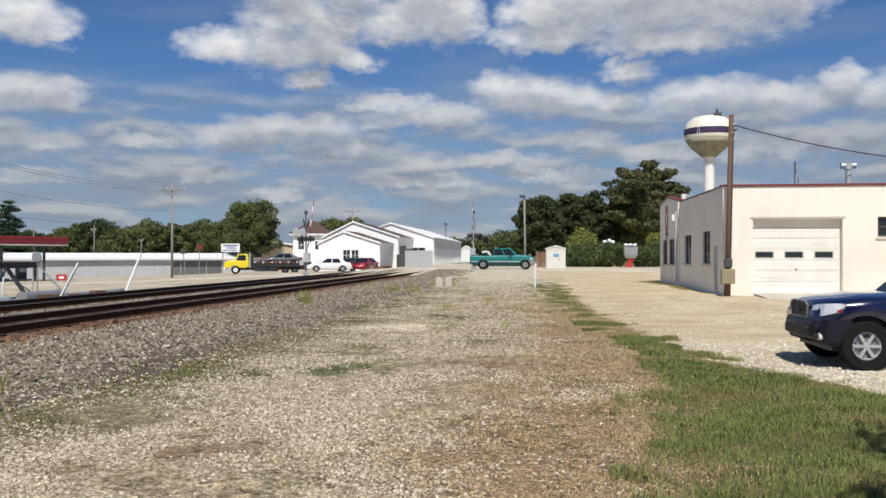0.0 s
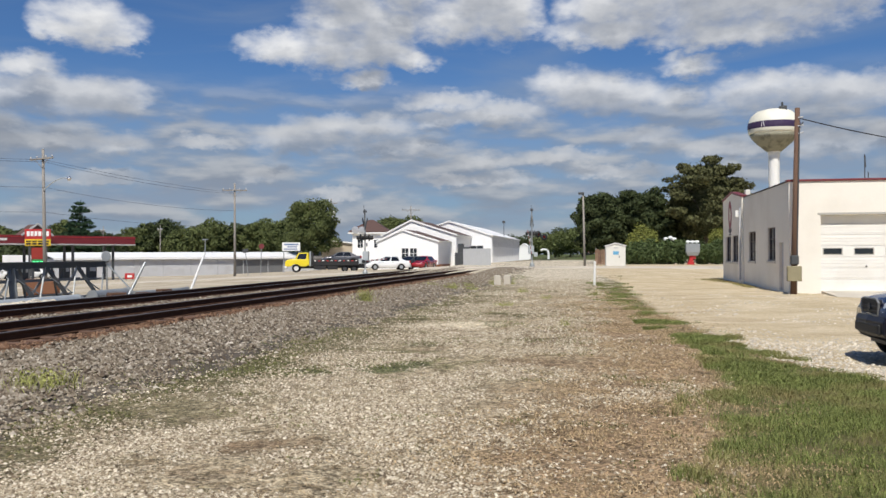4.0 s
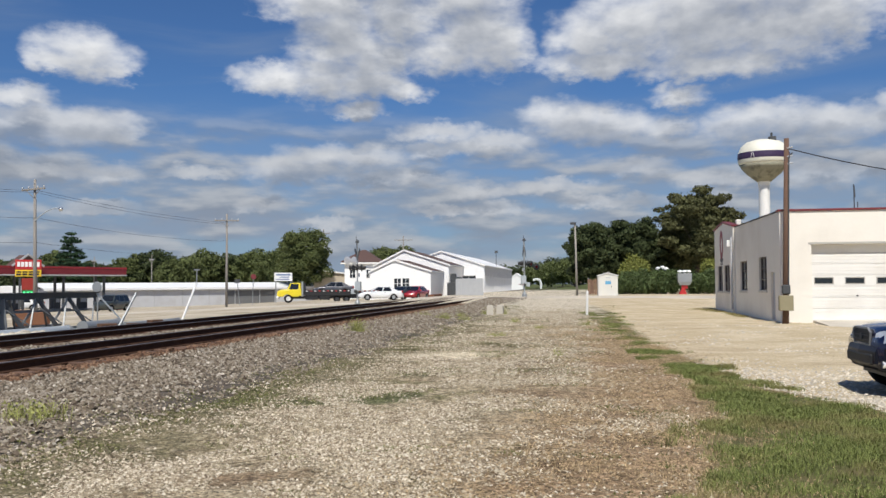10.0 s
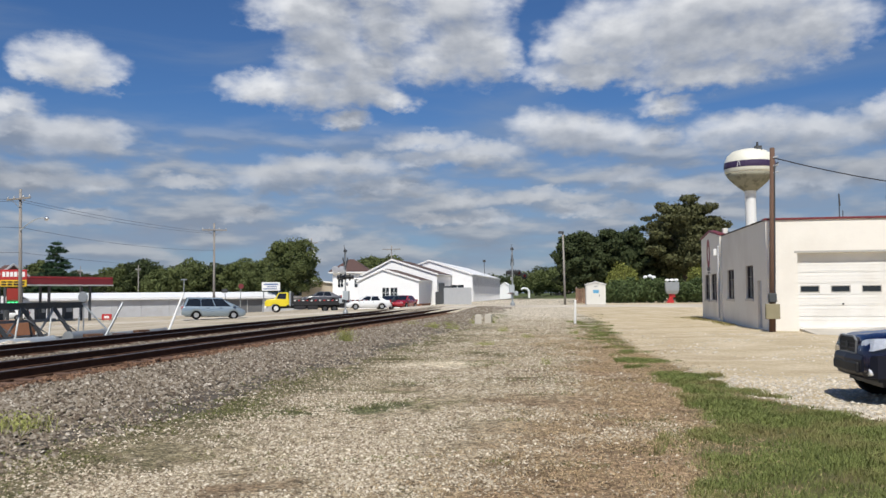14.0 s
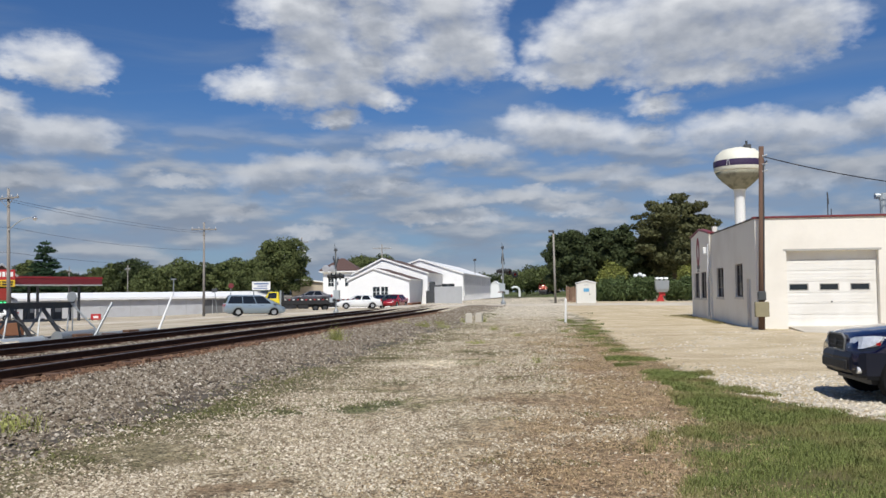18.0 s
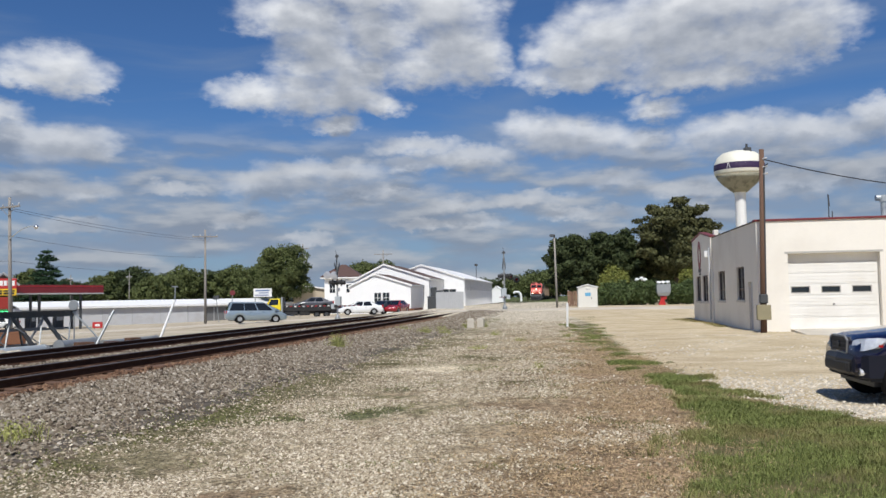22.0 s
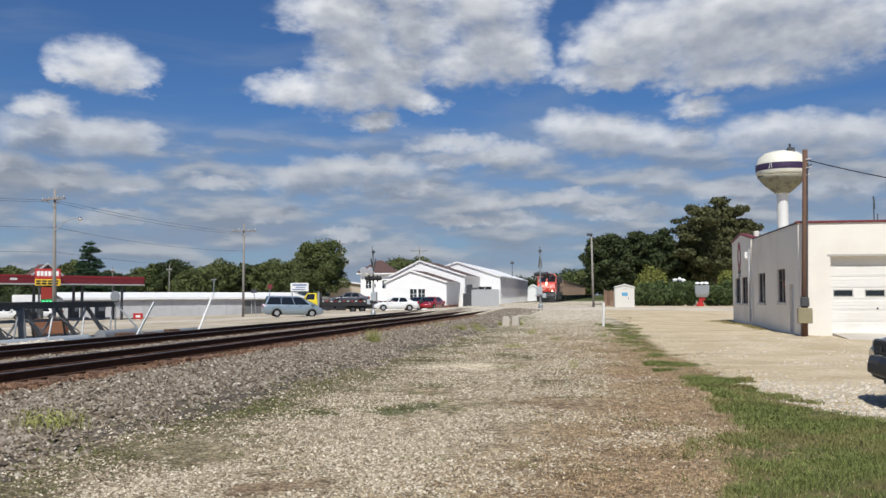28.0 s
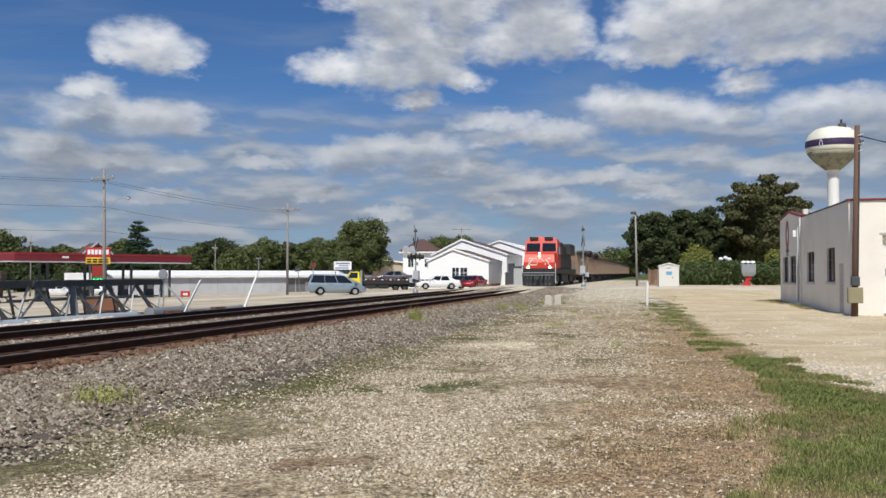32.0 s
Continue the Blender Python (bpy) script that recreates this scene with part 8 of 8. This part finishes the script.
def scatter():
    r = random.Random(21)
    # ballast on the near shoulder, round the rails and between the tracks
    pl, sz = [], []
    while len(pl) < 90000:
        y = 5.5 * (74 / 5.5) ** r.random()
        x = r.uniform(-9.1, -5.7) if r.random() < 0.86 else r.uniform(-13.3, -12.0)
        edge = S(x, -7.3 - 0.035 * y, -6.0) if x > -7.6 else 0.0
        if r.random() < edge * 0.9 + 0.25 * max(0, noise.noise((x * 0.9, y * 0.9, 3.0))):
            continue
        pl.append((x, y, max(bed_z(x, y), ground_z(x, y) + bumps(x, y))))
        sz.append(r.uniform(0.014, 0.040) * (1 + 0.012 * y))
    stones("ballast_stones", "grey and brown crushed ballast stones", pl, sz, 0.75, M["ballast_stone"], 1)
    # rust-stained stones and spoil over the tie ends
    pl, sz = [], []
    while len(pl) < 9000:
        y = 5.5 * (60 / 5.5) ** r.random()
        x = r.gauss(-9.42, 0.22)
        if not -9.8 < x < -8.9 or noise.noise((x * 1.5, y * 0.8, 9.0)) < r.uniform(-0.6, 0.3):
            continue
        pl.append((x, y, bed_z(x, y) + 0.01))
        sz.append(r.uniform(0.016, 0.05) * (1 + 0.012 * y))
    stones("rusty_stones", "rust-brown stones spilt over the tie ends", pl, sz, 0.7, M["rust_stone"], 12)
    # limestone chips over the yard
    pl, sz = [], []
    while len(pl) < 155000:
        y = 5.2 * (52 / 5.2) ** r.random()
        x = r.uniform(-0.80 * y - 1, 0.32 * y + 1)
        if x < -7.2 or x > grass_left(y) + 0.2:
            continue
        soil = S(x - grass_left(y), -3.0, -0.9) * (1 - S(y, 22, 40))
        patch = noise.noise((x * 0.55, y * 0.55, 7.0)) + 0.6 * noise.noise((x * 1.7, y * 1.7, 8.0))
        moss = S(-x, 3.6, 5.4) * (0.55 + 0.45 * S(y, 30, 12))
        if r.random() > (0.48 + 1.15 * patch) * (1 - 0.92 * soil * (1 - 0.75 * S(noise.noise((x * 0.42, y * 0.42, 71.0)), 0.05, 0.3))) * (1 - 0.85 * moss):
            continue
        z = ground_z(x, y) + bumps(x, y)
        if x < -5.5:
            z = max(z, bed_z(x, y))
        pl.append((x, y, z))
        sz.append((0.0045 + 0.0135 * r.random() ** 2.6) * (1 + 0.036 * y))
    stones("limestone_chips", "pale limestone chips trodden into the yard", pl, sz, 0.66, M["lime_stone"], 2)
    # white gravel round the pickup
    pl, sz = [], []
    while len(pl) < 16000:
        y = 9.0 * (40 / 9.0) ** r.random()
        x = r.uniform(grass_right(y) - 0.15, grass_right(y) + 2 + 0.28 * y)
        if r.random() > 0.04 + 0.5 * noise.noise((x * 0.5, y * 0.5, 2.0)) + 1.1 * (1 - S(y, 11, 21)):
            continue
        pl.append((x, y, ground_z(x, y) + bumps(x, y)))
        sz.append(r.uniform(0.012, 0.034) * (1 + 0.014 * y))
    stones("lot_gravel", "whitish loose gravel on the lot", pl, sz, 0.55, M["lot_stone"], 3)
    # pale heap beyond the far track
    pl, sz = [], []
    for _ in range(5000):
        x, y = r.uniform(-18.2, -16.0), r.uniform(12, 27)
        hump = max(0.0, 0.28 * (1 - ((x + 17.1) / 1.0) ** 2)) * (1 - S(y, 20, 27)) * (0.7 + 0.6 * noise.noise((x, y * 0.5, 3)))
        pl.append((x, y, max(bed_z(x, y), 0) + hump))
        sz.append(r.uniform(0.03, 0.07))
    stones("gravel_heap", "pale gravel heaped beyond the far track", pl, sz, 0.6, M["lot_stone"], 6)


scatter()


def blades(name, label, places, heights, widths, material, seed, lean=0.5):
    """Tapered bent grass blades: two quads each, narrowing to the tip."""
    r = np.random.default_rng(seed)
    p = np.asarray(places, float)
    h, w = np.asarray(heights)[:, None], np.asarray(widths)[:, None]
    n = len(p)
    t = r.uniform(0, 6.283, n)
    side = np.stack([np.cos(t), np.sin(t), 0 * t], 1)
    b = r.uniform(0, 6.283, n)
    out = np.stack([np.cos(b), np.sin(b), 0 * b], 1) * r.uniform(0.1, lean, n)[:, None]
    up = np.array([0, 0, 1.0])
    m = p + up * h * 0.55 + out * h * 0.35
    e = p + up * h * (1 - 0.35 * lean) + out * h
    v = np.stack([p - side * w, p + side * w, m + side * w * 0.7, m - side * w * 0.7, e], 1)
    q = np.arange(n)[:, None] * 5
    f = np.concatenate([q + [[0, 1, 2]], q + [[0, 2, 3]], q + [[3, 2, 4]]])
    return tagged(fast_mesh(name, v.reshape(-1, 3), f, material), label, "grass", kind="stuff")


def grow():
    r = random.Random(31)
    pl, hs, ws = [], [], []
    while len(pl) < 185000:
        y = 4.8 * (50 / 4.8) ** r.random()
        gl, gr = grass_left(y), grass_right(y)
        x = r.uniform(gl - 0.5, min(gr + 0.4, 0.40 * y + 2.0))
        f = noise.noise((x * 0.8, y * 0.8, 5.0)) + 0.5 * noise.noise((x * 2.3, y * 2.3, 6.0))
        rim = min(x - gl, gr - x)
        keep = S(rim + 1.0 * f, -0.25, 0.6) * (0.76 + 1.1 * f)
        if y > 17:
            keep *= (0.35 + 1.6 * f) * (1.0 if noise.noise((x * 0.4, y * 0.4, 44.0)) > -0.05 or y < 22 else 0.08) * (0.5 if y > 24 else 1.0) * (0.45 if y > 32 else 1.0)
        if r.random() > keep:
            continue
        pl.append((x, y, ground_z(x, y) + bumps(x, y) - 0.01))
        hs.append(r.uniform(0.04, 0.12) * (1 + 0.9 * max(0, f)) * (1.0 if y < 17 else 0.9))
        ws.append(r.uniform(0.0011, 0.0024) * (1 + 0.06 * y))
    blades("lawn_grass", "short green and straw-coloured grass at the yard's edge", pl, hs, ws, M["grass_blade"], 4, 1.1)
    # dry straw lying on the soil
    pl, hs, ws = [], [], []
    while len(pl) < 34000:
        y = 4.8 * (34 / 4.8) ** r.random()
        gl = grass_left(y)
        x = gl + r.gauss(-0.9, 1.1)
        if noise.noise((x * 0.9, y * 0.9, 25.0)) < r.uniform(-0.5, 0.4):
            continue
        pl.append((x, y, ground_z(x, y) + bumps(x, y) + 0.004))
        hs.append(r.uniform(0.008, 0.035))
        ws.append(r.uniform(0.002, 0.006) * (1 + 0.06 * y))
    blades("dry_straw", "dry straw and dead grass lying on bare soil", pl, hs, ws, M["straw"], 9, 3.5)
    # dry tan fringe along the grass
    pl, hs, ws = [], [], []
    while len(pl) < 16000:
        y = 5.0 * (40 / 5.0) ** r.random()
        left = r.random() < 0.7
        x = (grass_left(y) + r.gauss(0.0, 0.35)) if left else (grass_right(y) - abs(r.gauss(0.0, 0.3)))
        if x > 0.4 * y + 2 or noise.noise((x * 1.1, y * 1.1, 35.0)) < r.uniform(-0.4, 0.35):
            continue
        pl.append((x, y, ground_z(x, y) + bumps(x, y)))
        hs.append(r.uniform(0.02, 0.07))
        ws.append(r.uniform(0.0012, 0.0024) * (1 + 0.06 * y))
    blades("dry_fringe", "dry tan grass along the edge of the lawn", pl, hs, ws, M["straw"], 19, 1.4)
    # sparse tufts in the gravel
    pl, hs, ws = [], [], []
    while len(pl) < 26000:
        y = 5.2 * (58 / 5.2) ** r.random()
        x = r.uniform(-7.6, min(1.2, 0.32 * y))
        f = noise.noise((x * 0.62, y * 0.62, 15.0)) + 0.6 * noise.noise((x * 2.0, y * 2.0, 16.0))
        seam = 0.45 * math.exp(-((x + 5.9) / 0.8) ** 2)
        spot = max(math.exp(-((x - cx) / rx) ** 2 - ((y - cy) / ry) ** 2) for cx, cy, rx, ry in ((-3.4, 13.0, 0.7, 0.8), (-4.4, 12.1, 0.6, 0.6), (-5.7, 12.6, 0.8, 1.3), (-3.3, 16.6, 0.7, 0.9), (-2.2, 24.5, 1.2, 1.2)))
        if f + seam + 0.5 * spot < 0.36:
            continue
        z = ground_z(x, y) + bumps(x, y)
        if x < -5.5:
            z = max(z, bed_z(x, y))
        pl.append((x, y, z - 0.01))
        hs.append(r.uniform(0.02, 0.055))
        ws.append(r.uniform(0.003, 0.006) * (1 + 0.06 * y))
    blades("yard_tufts", "low dull green tufts in the gravel", pl, hs, ws, M["tuft"], 5, 1.0)


def wall_weeds():
    """Dry weeds along the garage's side wall."""
    r = random.Random(55)
    pl, hs, ws = [], [], []
    while len(pl) < 3600:
        y = r.uniform(44.0, 58.0)
        x = 7.42 - abs(r.gauss(0, 0.22)) * (1 + S(y, 50, 57) * 2.2)
        if noise.noise((x * 0.8, y * 0.8, 5.0)) < r.uniform(-0.6, 0.2):
            continue
        pl.append((x, y, ground_z(x, y) - 0.01))
        hs.append(r.uniform(0.03, 0.16))
        ws.append(r.uniform(0.006, 0.014))
    blades("wall_weeds", "dry olive weeds along the garage wall", pl, hs, ws, M["dry_weed"], 56, 1.2)


M["dry_weed"] = mat("dry_weed", (0.25, 0.215, 0.09), 0.85, vary=0.25, island=0.9, spec=0.2)
M["straw"] = mat("straw", (0.40, 0.30, 0.175), 0.85, vary=0.2, island=1.0, spec=0.2)
M["tuft"] = mat("tuft", (0.15, 0.155, 0.055), 0.8, vary=0.2, scale=0.6, island=0.9, spec=0.2)
grow()
wall_weeds()


def weed(x, y, h, w, n, seed, label="yellow-green weed clump in the ballast"):
    e = thing("weed", label, "weed", "weeds", pose(x, y, max(bed_z(x, y), ground_z(x, y)) - 0.02))
    r = random.Random(seed)
    pl = [(r.gauss(0, w * 0.4), r.gauss(0, w * 0.4), 0) for _ in range(n)]
    hs = [h * r.uniform(0.35, 1.0) for _ in range(n)]
    ob = blades("foliage", "", pl, hs, [r.uniform(0.002, 0.006) for _ in range(n)], M["weed"], seed, 1.2)
    ob.parent = e
    del ob["category"], ob["kind"]
    lv, lf = leaf_mesh([(0, 0, h * 0.45, w * 0.8, w * 0.8, h * 0.4)], n // 2, 0.022, seed)
    raw_part("leaves", lv, lf, M["weed"], e)


for _i, (x, y, h, w, n) in enumerate(((-7.9, 27.5, 0.8, 0.36, 240), (-7.1, 39.5, 0.45, 0.5, 260), (-7.0, 9.6, 0.34, 0.55, 330), (-6.0, 46.5, 0.5, 0.35, 160), (-6.9, 43.0, 0.5, 0.4, 160), (-3.6, 38.0, 0.35, 0.3, 120), (-3.3, 28.5, 0.18, 0.5, 160), (-5.0, 47.0, 0.5, 0.2, 90), (-8.4, 41.0, 0.4, 0.4, 120), (-0.4, 35.5, 0.4, 0.35, 110), (-0.9, 20.5, 0.28, 0.2, 60), (-2.2, 33.0, 0.25, 0.3, 70), (-6.2, 40.0, 0.4, 0.5, 150))):
    weed(x, y, h, w, n, 90 + _i)


def concrete_marker(x, y, h, yaw):
    e = thing("concrete_marker", "weathered whitish concrete marker block", "marker block", "concrete markers", pose(x, y, ground_z(x, y), 0, 2, yaw))
    bm = B()
    loft(bm, [[(-0.19, -0.16, -0.2), (0.19, -0.16, -0.2), (0.19, 0.16, -0.2), (-0.19, 0.16, -0.2)], [(-0.17, -0.14, h * 0.9), (0.17, -0.14, h * 0.9), (0.17, 0.14, h * 0.9), (-0.17, 0.14, h * 0.9)],
              [(-0.12, -0.10, h), (0.12, -0.10, h), (0.12, 0.10, h), (-0.12, 0.10, h)]])
    part("block", bm, M["concrete"], e)


concrete_marker(-5.75, 46.2, 0.52, 10)
concrete_marker(-5.25, 46.8, 0.52, -6)


def pine(x, y, h, w):
    z = ground_z(x, y)
    e = thing("pine_tree", "dark green pine with layered branches", "tree", "trees", pose(x, y, z))
    bm = B()
    tube(bm, (0, 0, -0.3), (0, 0, h * 0.97), 0.25, 0.03, 8)
    part("trunk", bm, M["bark"], e)
    r = random.Random(8)
    lobes = []
    for i in range(11):
        f = i / 10
        zz = h * (0.24 + 0.72 * f)
        q = w * (1.0 - 0.80 * f) * r.uniform(0.8, 1.1)
        for k in range(6):
            t = k * 1.047 + i * 0.5 + r.uniform(-0.2, 0.2)
            lobes.append((math.cos(t) * q * 0.62, math.sin(t) * q * 0.62, zz + q * 0.10 + r.uniform(-0.35, 0.35), q * 0.40, q * 0.40, h * 0.022))
        lobes.append((0, 0, zz, q * 0.3, q * 0.3, h * 0.035))
    v, f = leaf_mesh(lobes, 12000, 0.18, 77)
    raw_part("crown", v, f, M["needle"], e)


pine(*by_bearing(-33.95, 150), 11.8, 4.8)


def shrub(x, y, h, w, d, seed, material, label, count=3500, size=0.16, name="bush", yaw=0):
    e = thing(name, label, "bush", "hedge bushes", pose(x, y, ground_z(x, y), 0, 0, yaw))
    rnd = random.Random(seed)
    bm = B()
    for i in range(5):
        tube(bm, (rnd.uniform(-w, w) * 0.3, 0, -0.1), (rnd.uniform(-w, w) * 0.6, rnd.uniform(-d, d) * 0.4, h * 0.7), 0.05, 0.02, 6)
    part("stems", bm, M["bark"], e)
    lobes = [(0, 0, h * 0.45, w * 0.8, d * 0.8, h * 0.45)]
    for i in range(7):
        lobes.append((rnd.uniform(-w, w) * 0.6, rnd.uniform(-d, d) * 0.5, h * rnd.uniform(0.25, 0.72), w * 0.42, d * 0.5, h * 0.28))
    v, f = leaf_mesh(lobes, count, size, seed)
    raw_part("foliage", v, f, material, e)


M["hedge"] = mat("hedge", (0.075, 0.105, 0.038), 0.7, vary=0.2, island=0.7, spec=0.2)
for _i, a in enumerate((2.0, 2.6, 3.4, 4.2, 4.9, 6.3, 7.1)):
    x, y = by_bearing(a, 95)
    shrub(x, y, 2.75 + 0.25 * math.sin(_i * 2.1), 1.35, 1.2, 60 + _i, M["hedge"], "dark green hedge bush", 5000, 0.13)
shrub(*by_bearing(2.5, 97.0), 4.8, 1.9, 1.5, 71, M["leaf_light"], "tall yellow-green bush behind the hedge", 11000, 0.12)
shrub(*by_bearing(7.3, 97.0), 4.0, 1.3, 1.3, 72, M["leaf_light"], "yellow-green bush behind the hedge", 6000, 0.12)

# dark undergrowth behind the filling station and the long building
for _i in range(11):
    x, y = by_bearing(-45.5 + 1.25 * _i, 146 + 4 * math.sin(_i * 1.7))
    shrub(x, y, 3.6 + 0.7 * math.sin(_i * 2.3), 2.6, 2.0, 120 + _i, M["leaf_dark"], "dense dark undergrowth behind the filling station", 2600, 0.3)


# ---- what moves ----
def motions():
    # train: steady run towards the crossing
    def front(t):
        return 78.0 + 15.0 * (32.0 - t) + 0.03 * (32.0 - t) ** 2

    ts = [0.0, 8.0, 16.0, 24.0, 28.0, 32.0]
    walk(LOCO, [(t, pose(TRACKS[0], front(t), RAIL_TOP)) for t in ts])
    for i, c in enumerate(CARS):
        walk(c, [(t, pose(TRACKS[0], front(t) + 22.0 + 16.0 * i, RAIL_TOP)) for t in ts])
    # gate arms: the left one comes down across the street, then both rest level
    aim = (LEFT_SIGNAL.matrix_world.to_3x3().inverted() @ Vector((0.07, 1, 0))).to_2d()
    yaw = math.degrees(math.atan2(aim.y, aim.x))
    walk(LEFT_GATE, [(t, pose(0, 0, 1.15, 0, 0, yaw) @ pose(0, 0, 0, 0, -a, 0)) for t, a in ((0.0, 70.0), (0.5, 54.0), (1.0, 39.0), (1.5, 27.0), (2.0, 14.0), (2.5, 7.5), (3.0, 5.0), (3.5, 3.0), (4.5, 0.5), (5.5, 0.0), (32.0, 0.0))])
    aim = (RIGHT_SIGNAL.matrix_world.to_3x3().inverted() @ Vector((0.0, -1, 0))).to_2d()
    yaw2 = math.degrees(math.atan2(aim.y, aim.x))
    walk(RIGHT_GATE, [(t, pose(0, 0, 1.15, 0, 0, yaw2) @ pose(0, 0, 0, 0, -a, 0)) for t, a in ((0.0, 80.0), (1.0, 80.0), (2.0, 76.0), (3.0, 50.0), (4.0, 25.0), (5.0, 4.0), (5.5, 0.0), (32.0, 0.0))])
    # teal pickup: over the crossing and off behind the garage
    ts = [0.0, 1.0, 2.0, 3.0, 4.0, 8.0, 32.0]

    def teal(t):
        x = -3.7 + 6.45 * min(t, 8.0)
        y = 75.2
        return pose(x, y, ground_z(x, y) + 0.03)
    walk(TEAL, [(t, teal(t)) for t in ts])
    # van: in along the street, then waiting
    path = [(0.0, -59.74, 43.26), (9.0, -59.74, 43.26), (11.0, -44.29, 53.15), (11.5, -40.79, 55.52), (12.0, -37.7, 57.47), (12.5, -35.07, 59.3), (13.0, -32.68, 61.01), (13.5, -30.86, 62.59), (14.0, -29.26, 63.98), (14.5, -27.99, 65.18), (15.5, -26.6, 66.3), (16.5, -26.05, 66.6), (32.0, -26.05, 66.6)]
    walk(VAN, [(t, pose(x, y, ground_z(x, y) + 0.02, 0, 1.0, 28)) for t, x, y in path])
    # dark car: from the side street, past the station
    path = [(0.0, -21.3, 140.0, 260.0), (5.5, -21.3, 128.0, 260.0), (6.5, -21.9, 116.0, 266.0), (7.0, -22.8, 112.0, 268.0), (7.5, -24.0, 109.5, 269.0), (8.0, -25.15, 107.5, 269.0), (8.5, -26.4, 105.5, 268.0), (9.0, -28.0, 103.0, 274.0), (9.5, -29.6, 100.0, 272.0), (10.0, -31.55, 97.0, 269.0), (10.5, -33.1, 94.5, 264.0), (11.0, -35.0, 92.0, 256.0), (12.0, -38.7, 88.0, 242.0), (14.0, -47.0, 84.0, 216.0), (32.0, -50.0, 84.0, 216.0)]
    rows = []
    for t, a, d, yaw in path:
        x, y = by_bearing(a, d)
        rows.append((t, pose(x, y, ground_z(x, y) + 0.02, 0, 0, yaw)))
    walk(SUV, rows)


motions()
